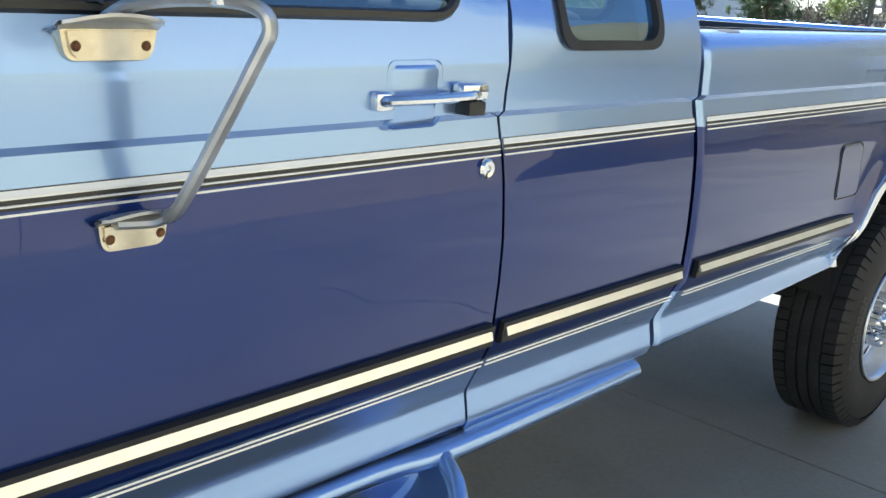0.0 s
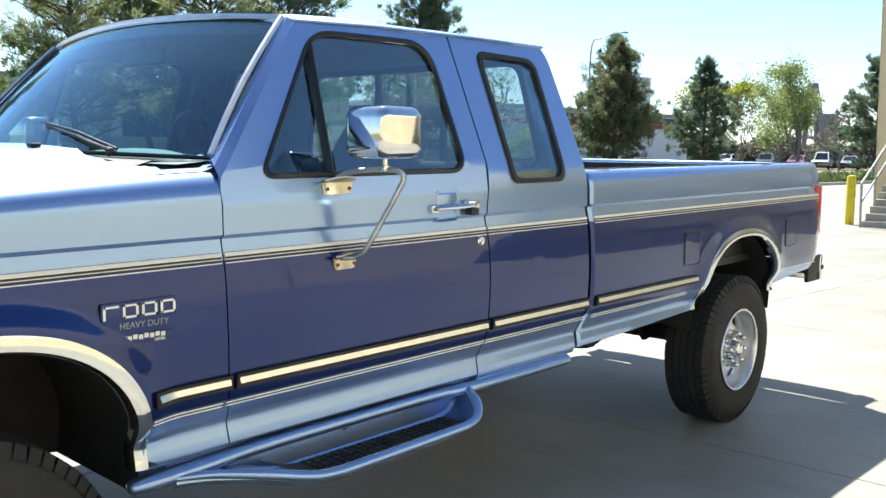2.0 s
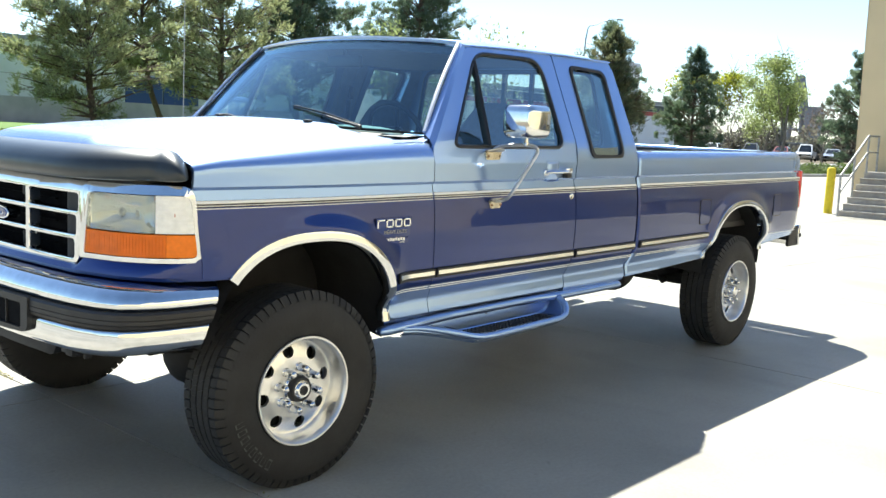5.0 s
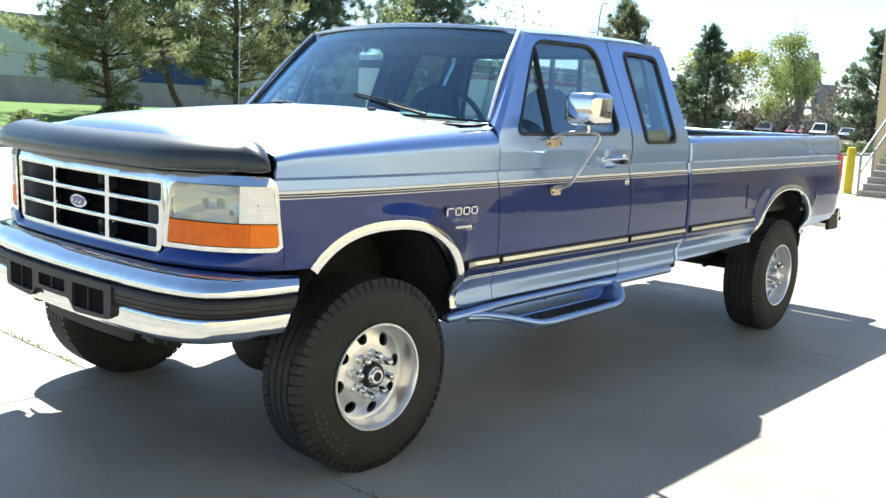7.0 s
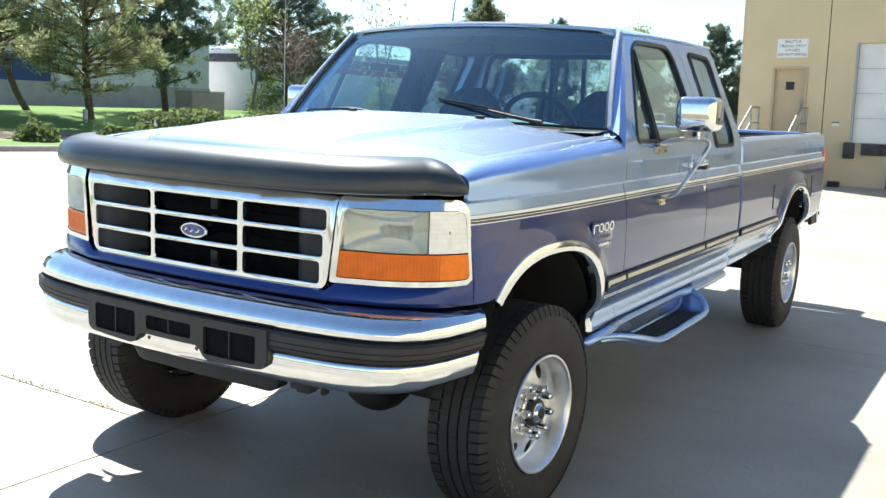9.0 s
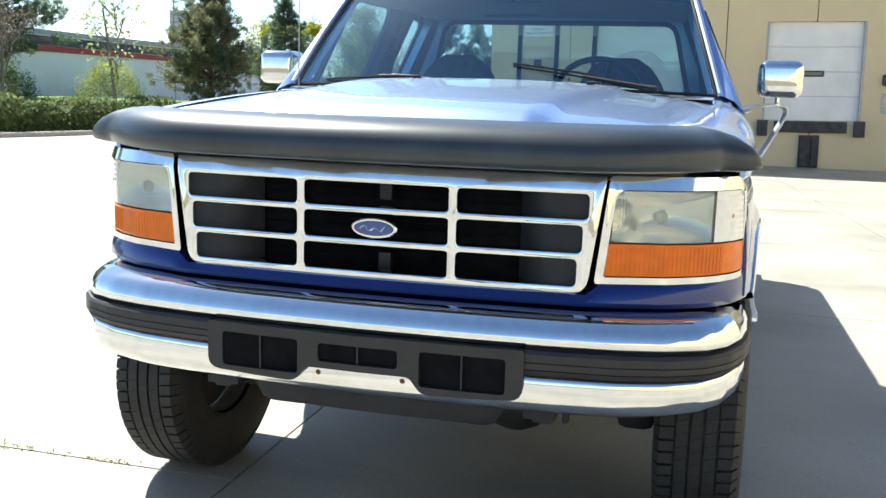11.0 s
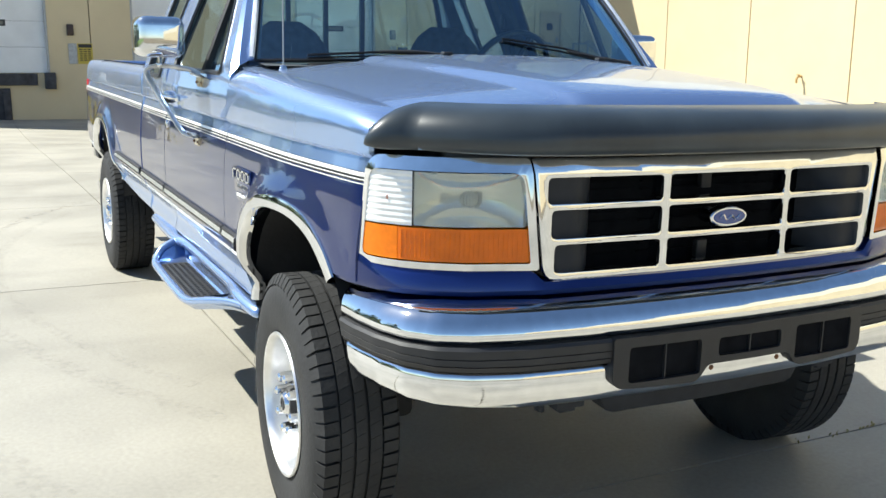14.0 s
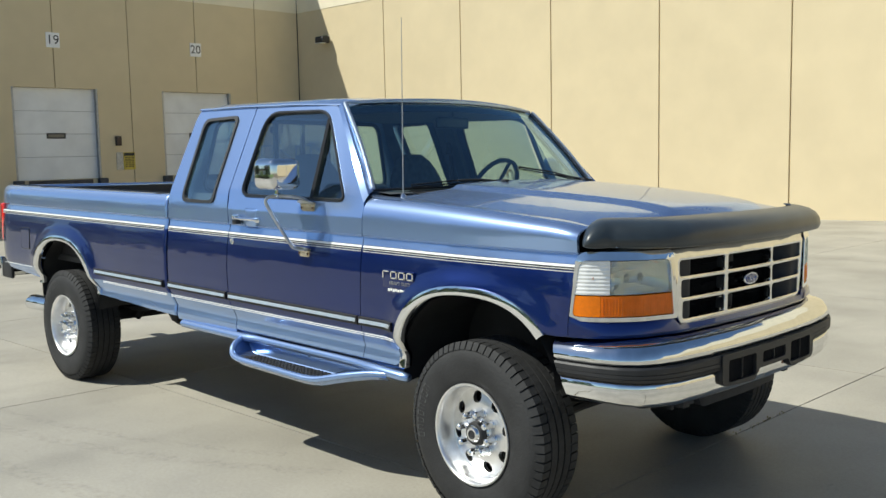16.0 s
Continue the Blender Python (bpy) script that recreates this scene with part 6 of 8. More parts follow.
def chassis():
    # plain painted structure below; not part of the raked body's skin
    bm = bmesh.new()
    for s in (1, -1):
        box(bm, (-2.2, s * 0.42, 0.60), (5.4, 0.07, 0.16), 0.006, 1)
    for x in (0.45, -0.7, -1.9, -2.9, -4.9):
        box(bm, (x, 0, 0.60), (0.08, 0.84, 0.10), 0.006, 1)
    box(bm, (-0.05, 0, 0.88), (1.1, 0.86, 0.52), 0.05, 2)
    box(bm, (-1.3, 0, 0.56), (0.9, 0.34, 0.16), 0.04, 2)
    tpart("frame", bm, DARK, label="black chassis frame and engine underside")
    bm = bmesh.new()
    tube(bm, [(0, -0.76, 0.394), (0, 0.76, 0.394)], 0.05, 10)
    for p, r in (((0.0, 0.28, 0.40), 0.15),):
        vs = bmesh.ops.create_uvsphere(bm, u_segments=14, v_segments=10, radius=r)["verts"]
        for v in vs:
            v.co += Vector(p)
    box(bm, (0.10, 0.42, 0.50), (0.10, 0.12, 0.06), 0.01)
    for s in (1, -1):
        box(bm, (0.02, s * 0.68, 0.42), (0.16, 0.12, 0.20), 0.03, 2)
        box(bm, (0.30, s * 0.50, 0.56), (0.10, 0.10, 0.12), 0.02, 2)
        tube(bm, [(0.05, s * 0.60, 0.42), (0.10, s * 0.52, 0.80)], 0.035, 8)
    tube(bm, [(0.16, -0.66, 0.42), (0.16, 0.55, 0.50)], 0.018, 6)
    for y, x, z, w in ((-0.52, 0.48, 0.555, 0.07), (-0.40, 0.50, 0.565, 0.05), (-0.30, 0.47, 0.55, 0.09), (0.50, 0.46, 0.56, 0.08), (0.58, 0.40, 0.545, 0.05)):
        box(bm, (x, y, z), (0.08, w, 0.07), 0.012, 2)
    tube(bm, curved([(0.12, -0.62, 0.50), (0.42, -0.60, 0.535), (0.50, -0.45, 0.545), (0.50, 0.45, 0.545), (0.42, 0.60, 0.535), (0.12, 0.62, 0.50)], 4), 0.016, 8)
    tpart("front_axle", bm, DARK, label="black front axle and steering links")
    bm = bmesh.new()
    tube(bm, [(-3.937, -0.76, 0.394), (-3.937, 0.76, 0.394)], 0.055, 10)
    vs = bmesh.ops.create_uvsphere(bm, u_segments=14, v_segments=10, radius=0.19)["verts"]
    for v in vs:
        v.co += Vector((-3.937, 0, 0.394))
    for s in (1, -1):
        tube(bm, curved([(-3.25, s * 0.55, 0.56), (-3.6, s * 0.55, 0.47), (-3.937, s * 0.55, 0.455), (-4.3, s * 0.55, 0.48), (-4.65, s * 0.55, 0.58)], 4), 0.035, 6)
        box(bm, (-3.16, s * 0.55, 0.50), (0.08, 0.08, 0.16), 0.01)
        tube(bm, [(-3.60, s * 0.40, 0.72), (-3.85, s * 0.50, 0.36)], 0.03, 8)
    tube(bm, [(-3.80, 0, 0.42), (-2.0, 0, 0.50)], 0.045, 8)
    tpart("rear_axle", bm, DARK, label="black rear axle with leaf springs")
    bm = bmesh.new()
    tube(bm, [(-2.2, -0.30, 0.50), (-3.4, -0.34, 0.50), (-4.10, -0.66, 0.50), (-4.24, -0.84, 0.435)], 0.036, 10)
    tpart("exhaust_pipe", bm, RUST, label="exhaust pipe")
    bm = bmesh.new()
    rows = []
    for x, r in ((-4.22, 0.050), (-4.25, 0.057), (-4.70, 0.060), (-4.712, 0.058), (-4.70, 0.053), (-4.37, 0.049)):
        rows.append([(x + 0.5 * (r * math.sin(a)) * (x < -4.5), -0.915 + r * math.cos(a) + 0.10 * (x + 4.7), 0.428 + r * math.sin(a)) for a in np.linspace(0, 2 * math.pi, 24, endpoint=False)])
    loft(bm, rows, closed=True)
    tpart("exhaust_tip", bm, CHROME, label="polished exhaust tip")
    bm = bmesh.new()
    box(bm, (-5.32, 0, 0.50), (0.20, 0.08, 0.08), 0.008)
    box(bm, (-5.1, 0, 0.52), (0.25, 0.9, 0.07), 0.008)
    tpart("tow_hitch", bm, DARK, label="black tow hitch")


for side_sign in (1, -1):
    fender(side_sign)
    arch_trim(side_sign, ARCH_F, 0.62, math.pi + 0.06)
    well(side_sign, ARCH_F)
    front_door(side_sign)
    cab_corner(side_sign)
    a_pillar(side_sign)
    headlamp(side_sign)
    badge(side_sign)
    mirror(side_sign)
    running_step(side_sign)
cab_roof()
windscreen()
hood()
deflector()
nose_panel()
grille()
front_bumper()
bed()
wheels()
wipers()
cabin()
chassis()


# ---- ground ----
def ground_z(x, y):
    """The yard falls gently towards the docks and rises towards the long wall."""
    z = -(0.27 + 0.22 * smooth01((y + 13) / 7)) * smooth01((-x - 3) / 22) + 0.08 * smooth01((y - 3) / 15)
    if y < -26:
        z += 0.7 * smooth01((-y - 26) / 9) * smooth01((x + 75) / 20)
    return z


def kerb_y(x):
    """The yard's edge bends a little along its length."""
    return float(np.interp(x, (-66, -50, -36, -29, -20, -9, 25), (-13.5, -14.5, -16.7, -17.6, -18.3, -18.8, -20.0)))


def sheet_grid(bm, xs, ys, dz=0.0):
    loft(bm, [[(x, y, ground_z(x, y) + dz) for y in ys] for x in xs])
    return bm


far = (80, 140, 260, 500, 1000, 2500)
gx_ = [-v for v in far[::-1]] + list(np.arange(-70, 41, 5)) + [60, 100, 200, 500, 1500, 2500]
gy_ = [-v for v in far[::-1]] + list(np.arange(-70, 61, 5)) + list(far)
tagged(part("ground", sheet_grid(bmesh.new(), gx_, gy_, -0.06), DIRT), "dry brown earth reaching to the horizon", "ground", kind="structure")

SLAB = 3.64
pavement = tagged(new("pavement"), "pale concrete yard of large cast slabs with dark joints", "pavement", kind="structure")
part("joint_bed", sheet_grid(bmesh.new(), np.arange(-66, 21, 1.5), np.arange(-20.0, 19.2, 1.5), -0.014), JOINT, pavement)


def slab(x0, x1, y0, y1):
    g = 0.0045
    bm = bmesh.new()
    xs, ys = np.linspace(x0 + g, x1 - g, 4), np.linspace(y0 + g, y1 - g, 4)
    loft(bm, [[(x, y, ground_z(x, y)) for y in ys] for x in xs])
    es = [e for e in bm.edges if e.is_boundary]
    r = bmesh.ops.extrude_edge_only(bm, edges=es)
    for q in r["geom"]:
        if isinstance(q, bmesh.types.BMVert):
            q.co.z -= 0.06
    part("slab", bm, CONCRETE, pavement, smooth=0)


x_joints = [0.19 + SLAB * k for k in range(-18, 6)]
y_joints = [-0.69 + SLAB * k for k in range(-6, 6)] + [19.1]
for i in range(len(x_joints) - 1):
    for j in range(len(y_joints) - 1):
        xa, xb = x_joints[i], x_joints[i + 1]
        if xb <= -27.6 and y_joints[j] > -5.9 or y_joints[j + 1] < kerb_y((xa + xb) / 2) - 0.2:
            continue
        slab(max(xa, -27.7) if y_joints[j] > -5.9 else xa, xb, y_joints[j], y_joints[j + 1])

# tyre scuffs left on the slabs by turning lorries
for cx, cy, rad, a0, a1, w in ((-4.0, 3.6, 5.52, 236, 304, 0.10), (-4.0, 3.6, 5.30, 240, 300, 0.07), (-3.2, 5.2, 7.35, 232, 292, 0.12)):
    bm = bmesh.new()
    rows = []
    for a in np.linspace(radians(a0), radians(a1), 60):
        rows.append([(cx + r * math.cos(a), cy + r * math.sin(a), ground_z(cx + r * math.cos(a), cy + r * math.sin(a)) + 0.0025) for r in (rad - w / 2, rad + w / 2)])
    loft(bm, rows)
    part("tyre_scuff", bm, SCUFF, pavement, "faint dark tyre scuff")

# kerb, planting strip, street and lawn beyond the yard
bm = bmesh.new()
loft(bm, [[(x, kerb_y(x) + y, ground_z(x, kerb_y(x)) + z) for y, z in ((0.0, -0.05), (-0.01, 0.12), (-0.04, 0.15), (-0.18, 0.15), (-0.20, -0.05))] for x in np.arange(-66, 22, 3)])
tagged(part("kerb", bm, STEP), "worn concrete kerb along the yard", "kerb", kind="structure")
bm = bmesh.new()
loft(bm, [[(x, kerb_y(x) + y, ground_z(x, kerb_y(x) + y) + z) for y, z in ((-0.20, 0.10), (-1.2, 0.13), (-3.4, 0.12), (-5.2, 0.04))] for x in np.arange(-66, 26, 3)])
tagged(part("planting_strip", bm, LAWN), "strip of short green grass beside the kerb", "grass", kind="structure")
bm = bmesh.new()
loft(bm, [[(x, y, ground_z(x, y) - 0.03) for y in (kerb_y(x) - 5.2, kerb_y(x) - 7.0, -26.2, -28.4)] for x in np.arange(-160, 60, 8)])
tagged(part("road", bm, material("pale_road", (0.30, 0.29, 0.28), 0.9, vary=0.1, scale=1.0, bump=0.3, bump_scale=90)), "pale grey street beyond the planting strip", "road", kind="structure")
bm = bmesh.new()
loft(bm, [[(x, y, ground_z(x, y) + 0.03) for y in (-28.4, -29.5, -31, -35, -42, -49)] for x in np.arange(-70, 40, 5)])
tagged(part("lawn", bm, LAWN), "bright green mown lawn on a low bank", "lawn", kind="structure")
bm = bmesh.new()
loft(bm, [[(x, y, ground_z(x, y) - 0.02) for y in (-19.4, -10, 0, 15, 40)] for x in np.arange(-140, -65, 8)])
tagged(part("car_park", bm, ASPHALT), "grey asphalt car park in the distance", "car park", kind="structure")

# ---- the warehouse ----
LEAN = pose(0, 0, 0, 1.0, 0, 0)     # the yard falls away across the truck by one degree; the building stands level
DOCKS = (-2.26, 2.18, 6.62, 11.06)
DOCK_W, DOCK_LO, DOCK_HI, WALL_X, WALL_Y, WALL_TOP = 2.42, 0.93, 3.53, -24.0, 16.2, 9.4
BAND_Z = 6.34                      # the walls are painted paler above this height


SIZE = Matrix(((1.135, 0, 0, -0.38), (0, 1.162, 0, 0.27), (0, 0, 1.135, -0.19), (0, 0, 0, 1)))


def placed(ob):
    ob.matrix_basis = SIZE @ LEAN @ ob.matrix_basis
    return ob


wall_dock = placed(tagged(new("wall_dock"), "tan painted concrete panel wall with loading docks", "wall", kind="structure"))
openings = [(y, y + DOCK_W, DOCK_LO, DOCK_HI) for y in DOCKS] + [(-4.30, -3.40, 0.90, 2.92), (14.68, 15.52, 0.90, 2.86)]
seams = [-5.15, -2.95] + [-1.05 + 2.22 * k for k in range(0, 8)] + [16.2]
for k in range(len(seams) - 1):
    a, b = seams[k] + 0.012, seams[k + 1] - 0.012
    lo, hi = -1.2, WALL_TOP
    cut = [(max(a, o[0]), min(b, o[1]), o[2], o[3]) for o in openings if o[0] < b - 0.02 and o[1] > a + 0.02]
    outer, holes = [(a, lo), (b, lo), (b, hi), (a, hi)], []
    left = next((c for c in cut if c[0] <= a + 1e-3), None)
    right = next((c for c in cut if c[1] >= b - 1e-3), None)
    outer = [(a, lo), (b, lo)]
    if right:
        outer += [(b, right[2]), (right[0], right[2]), (right[0], right[3]), (b, right[3])]
    outer += [(b, hi), (a, hi)]
    if left:
        outer += [(a, left[3]), (left[1], left[3]), (left[1], left[2]), (a, left[2])]
    for c in cut:
        if c is not left and c is not right:
            holes.append([(c[0], c[2]), (c[1], c[2]), (c[1], c[3]), (c[0], c[3])])
    bm = sheet(bmesh.new(), outer, holes, lambda u, v: (WALL_X, u, v), back=lambda u, v: (WALL_X - 0.24, u, v))
    part("wall_panel", bm, TAN, wall_dock, smooth=0)
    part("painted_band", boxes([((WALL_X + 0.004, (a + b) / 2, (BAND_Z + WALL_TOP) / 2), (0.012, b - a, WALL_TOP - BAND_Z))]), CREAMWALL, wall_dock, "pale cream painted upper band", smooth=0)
bm = boxes([((WALL_X - 6.2, 5.4, 4.6), (11.4, 21.0, 9.4))])
part("building_mass", bm, TAN, wall_dock, smooth=0)
bm = boxes([((WALL_X - 3.0, -5.155, 4.0), (6.0, 0.02, 10.6))])
part("end_wall", bm, TAN, wall_dock, smooth=0)

wall_long = placed(tagged(new("wall_long"), "sunlit tan concrete panel wall with vertical joints", "wall", kind="structure"))
# the unseen run towards +x is added to keep the paint's reflection unbroken
long_seams = [WALL_X + 0.02] + [-19.56 + 3.29 * k for k in range(0, 34)]
for k in range(len(long_seams) - 1):
    a, b = long_seams[k] + 0.014, long_seams[k + 1] - 0.014
    bm = boxes([(((a + b) / 2, WALL_Y + 0.12, 4.1), (b - a, 0.24, 10.6))], 0.006, 1)
    part("wall_panel", bm, TAN, wall_long, smooth=0)
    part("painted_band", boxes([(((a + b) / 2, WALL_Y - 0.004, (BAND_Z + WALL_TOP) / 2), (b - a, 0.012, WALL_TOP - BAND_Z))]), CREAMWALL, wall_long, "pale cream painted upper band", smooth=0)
part("seam_backing", boxes([((32.0, WALL_Y + 0.22, 4.1), (113, 0.06, 10.5))]), JOINT, wall_long, smooth=0)
part("seam_backing", boxes([((WALL_X - 0.27, 5.5, 4.1), (0.04, 21.2, 10.5))]), JOINT, wall_dock, smooth=0)


def dock(y0, number):
    yc = y0 + DOCK_W / 2
    d = placed(tagged(new("dock_door_1"), "closed white sectional loading dock door", "dock door", group="loading docks"))
    h = (DOCK_HI - DOCK_LO) / 4
    for k in range(4):
        bm = boxes([((WALL_X - 0.17, yc, DOCK_LO + h * (k + 0.5)), (0.05, DOCK_W - 0.01, h - 0.008))], 0.004, 1)
        part("door_section", bm, WHITE, d, smooth=0)
    bm = boxes([((WALL_X - 0.140, yc, DOCK_LO + 1.25), (0.012, 0.54, 0.16))], 0.004, 1)
    f = part("door_window", bm, SIGNBLACK, d, "small black-framed window slot")
    part("window_pane", boxes([((WALL_X - 0.132, yc, DOCK_LO + 1.25), (0.006, 0.44, 0.08))]), material("slot_glass", (0.16, 0.15, 0.13), 0.1) if "slot_glass" not in bpy.data.materials else bpy.data.materials["slot_glass"], f)
    for s in (-1, 1):
        part("door_jamb", boxes([((WALL_X - 0.07, yc + s * (DOCK_W / 2 - 0.03), (DOCK_LO + DOCK_HI) / 2), (0.13, 0.05, DOCK_HI - DOCK_LO))]), STEEL, d)
    lev = placed(tagged(new("dock_leveller"), "dark steel dock leveller with rubber bumpers below the door", "dock leveller", group="dock levellers"))
    bm = boxes([((WALL_X + 0.05, yc, DOCK_LO - 0.16), (0.10, DOCK_W * 0.74, 0.30))], 0.01, 1)
    part("lip", bm, DOCKSTEEL, lev)
    for s in (-1, 1):
        part("rubber_bumper", boxes([((WALL_X + 0.09, yc + s * (DOCK_W / 2 - 0.02), DOCK_LO - 0.20), (0.18, 0.26, 0.42))], 0.02, 2), BUMPERGREY, lev, "dark rubber dock bumper")
    bm = boxes([((WALL_X + 0.06, yc - 0.14, 0.10), (0.10, 0.16, 0.80)), ((WALL_X + 0.06, yc + 0.14, 0.10), (0.10, 0.16, 0.80)), ((WALL_X + 0.03, yc, 0.12), (0.06, 0.50, 0.86))], 0.01, 1)
    part("vehicle_restraint", bm, DOCKSTEEL, lev, "dark steel vehicle restraint")
    box_ = placed(tagged(new("signal_light"), "dark brown dock signal light box on the wall", "signal light", group="dock signals"))
    part("housing", boxes([((WALL_X + 0.05, y0 + DOCK_W + 0.53, 2.02), (0.10, 0.16, 0.28))], 0.015, 2), material("brown_housing", (0.035, 0.018, 0.014), 0.4) if "brown_housing" not in bpy.data.materials else bpy.data.materials["brown_housing"], box_)
    sg = placed(tagged(new("warning_sign"), "yellow warning notice with dark lines of small print", "sign", group="dock notices"))
    part("plate", boxes([((WALL_X + 0.012, y0 + DOCK_W + 0.86, 1.42), (0.014, 0.36, 0.52))], 0.003, 1), SIGNYELLOW, sg)
    part("plate_cover", boxes([((WALL_X + 0.012, y0 + DOCK_W + 0.56, 1.42), (0.012, 0.20, 0.52))], 0.003, 1), STEEL, sg)
    bm = boxes([((WALL_X + 0.021, y0 + DOCK_W + 0.86, 1.62), (0.004, 0.32, 0.09))])
    for r in range(6):
        for c in range(3):
            box(bm, (WALL_X + 0.021, y0 + DOCK_W + 0.76 + 0.10 * c, 1.53 - 0.055 * r), (0.004, 0.085 - 0.02 * ((r + c) % 2), 0.028))
    part("print_bars", bm, SIGNBLACK, sg)
    if number:
        ns = placed(tagged(new("dock_number_sign"), "white dock number sign with black digits", "sign", group="dock number signs"))
        part("plate", boxes([((WALL_X + 0.012, yc, 4.86), (0.02, 0.38, 0.42))], 0.004, 1), SIGNWHITE, ns)
        words("digits", number, 0.36, SIGNBLACK, ns, pose(WALL_X + 0.023, yc, 4.86, 90, 0, 90), 0.002)


for y0, number in zip(DOCKS, ("", "", "19", "20")):
    dock(y0, number)


def man_door(y0, y1, top):
    d = placed(tagged(new("door_1"), "tan steel door with a small dark window", "door", kind="structure"))
    yc, w = (y0 + y1) / 2, y1 - y0
    part("door_leaf", boxes([((WALL_X - 0.10, yc, (0.90 + top) / 2), (0.05, w - 0.10, top - 0.92))], 0.004, 1), TANDOOR, d)
    for s in (-1, 1):
        part("door_frame", boxes([((WALL_X - 0.01, yc + s * (w / 2 - 0.03), (0.90 + top) / 2), (0.10, 0.06, top - 0.90))], 0.004, 1), TANDOOR, d)
    part("door_frame", boxes([((WALL_X - 0.01, yc, top - 0.03), (0.10, w - 0.12, 0.06))], 0.004, 1), TANDOOR, d)
    part("door_window", boxes([((WALL_X - 0.072, yc, top - 0.50), (0.008, 0.22, 0.22))], 0.002, 1), SIGNBLACK, d, "small dark window")
    part("door_handle", boxes([((WALL_X - 0.05, yc + w / 2 - 0.14, 1.95), (0.07, 0.10, 0.03)), ((WALL_X - 0.06, yc + w / 2 - 0.14, 1.95), (0.03, 0.06, 0.16))], 0.004, 1), STEEL, d, "steel lever handle")
    for z in (1.1, 1.9, 2.7):
        part("hinge", boxes([((WALL_X - 0.06, yc - w / 2 + 0.05, z), (0.02, 0.03, 0.10))]), STEEL, d)


man_door(-4.30, -3.40, 2.92)
man_door(14.68, 15.52, 2.86)


def stairs(y0, y1, n=8, x_wall=WALL_X, landing=0.95):
    st = placed(tagged(new("staircase"), "grey concrete steps with steel handrails up to a door", "staircase", group="dock stairs"))
    top, low = 0.90, -0.36
    rise = (top - low) / n
    part("landing", boxes([((x_wall + landing / 2, (y0 + y1) / 2, (top + low) / 2 - 0.15), (landing, y1 - y0, top - low + 0.3))], 0.01, 1), STEP, st)
    for k in range(n - 1):
        z = top - rise * (k + 1)
        part("step", boxes([((x_wall + landing + 0.14 + 0.28 * k, (y0 + y1) / 2, (z + low) / 2 - 0.15), (0.28, y1 - y0, z - low + 0.3)), ((x_wall + landing + 0.15 + 0.28 * k, (y0 + y1) / 2, z - 0.02), (0.32, y1 - y0, 0.04))], 0.006, 1), STEP, st)
    xe = x_wall + landing + 0.28 * (n - 1)
    for y in (y0 + 0.05, y1 - 0.05):
        for dz, r in ((0.92, 0.028), (0.50, 0.024)):
            bm = bmesh.new()
            tube(bm, [(x_wall + 0.12, y, top + dz), (x_wall + landing, y, top + dz), (xe - 0.05, y, low + 0.25 + dz), (xe - 0.05, y, low + 0.05 + dz * 0.6)], r, 8)
            part("handrail", bm, STEEL, st, "galvanised steel handrail")
        for x, zb in ((x_wall + 0.12, top), (x_wall + landing, top), (x_wall + landing + 0.28 * 3.5, top - rise * 4), (xe - 0.05, low)):
            zt = top + 0.92 if x <= x_wall + landing else top + 0.92 + (low + 0.25 - top) * (x - x_wall - landing) / (xe - 0.05 - x_wall - landing)
            bm = bmesh.new()
            tube(bm, [(x, y, zb - 0.05), (x, y, zt)], 0.026, 8)
            part("rail_post", bm, STEEL, st)
    return st


stairs(-4.62, -3.28)
stairs(14.45, 15.95)
bm = bmesh.new()
tube(bm, curved([(WALL_X + 0.5, 16.12, 1.86), (WALL_X + 0.95, 16.10, 1.80), (WALL_X + 2.6, 16.10, 0.62), (WALL_X + 2.65, 16.16, 0.50)], 4), 0.024, 8)
placed(tagged(part("wall_handrail", bm, STEEL), "steel handrail fixed to the tan wall", "handrail"))


def bollard(x, y, h=1.05):
    b = tagged(new("bollard"), "yellow painted steel bollard beside the steps", "bollard", group="yellow bollards")
    bm = bmesh.new()
    rows = [[(r * math.cos(a), r * math.sin(a), z) for a in np.linspace(0, 2 * math.pi, 20, endpoint=False)] for z, r in ((-0.1, 0.118), (h - 0.05, 0.118), (h - 0.015, 0.098), (h, 0.050), (h + 0.004, 0.002))]
    loft(bm, rows, closed=True)
    part("post", bm, YELLOW, b)
    b.location = (x, y, ground_z(x, y))
    return b


bollard(-25.3, -5.62, 1.32)
bollard(-24.6, -3.22, 1.32)


def door_sign():
    sg = placed(tagged(new("notice_sign"), "white notice sign with black capitals above the door", "sign"))
    part("plate", boxes([((WALL_X + 0.012, -3.84, 3.42), (0.016, 0.78, 0.50))], 0.004, 1), SIGNWHITE, sg)
    for k, line in enumerate(("SHUTTLE", "TRUCKS ONLY", "OTHERS", "DO NOT ENTER")):
        words("sign_line", line, 0.100, SIGNBLACK, sg, pose(WALL_X + 0.022, -3.84, 3.59 - 0.113 * k, 90, 0, 90), 0.002)


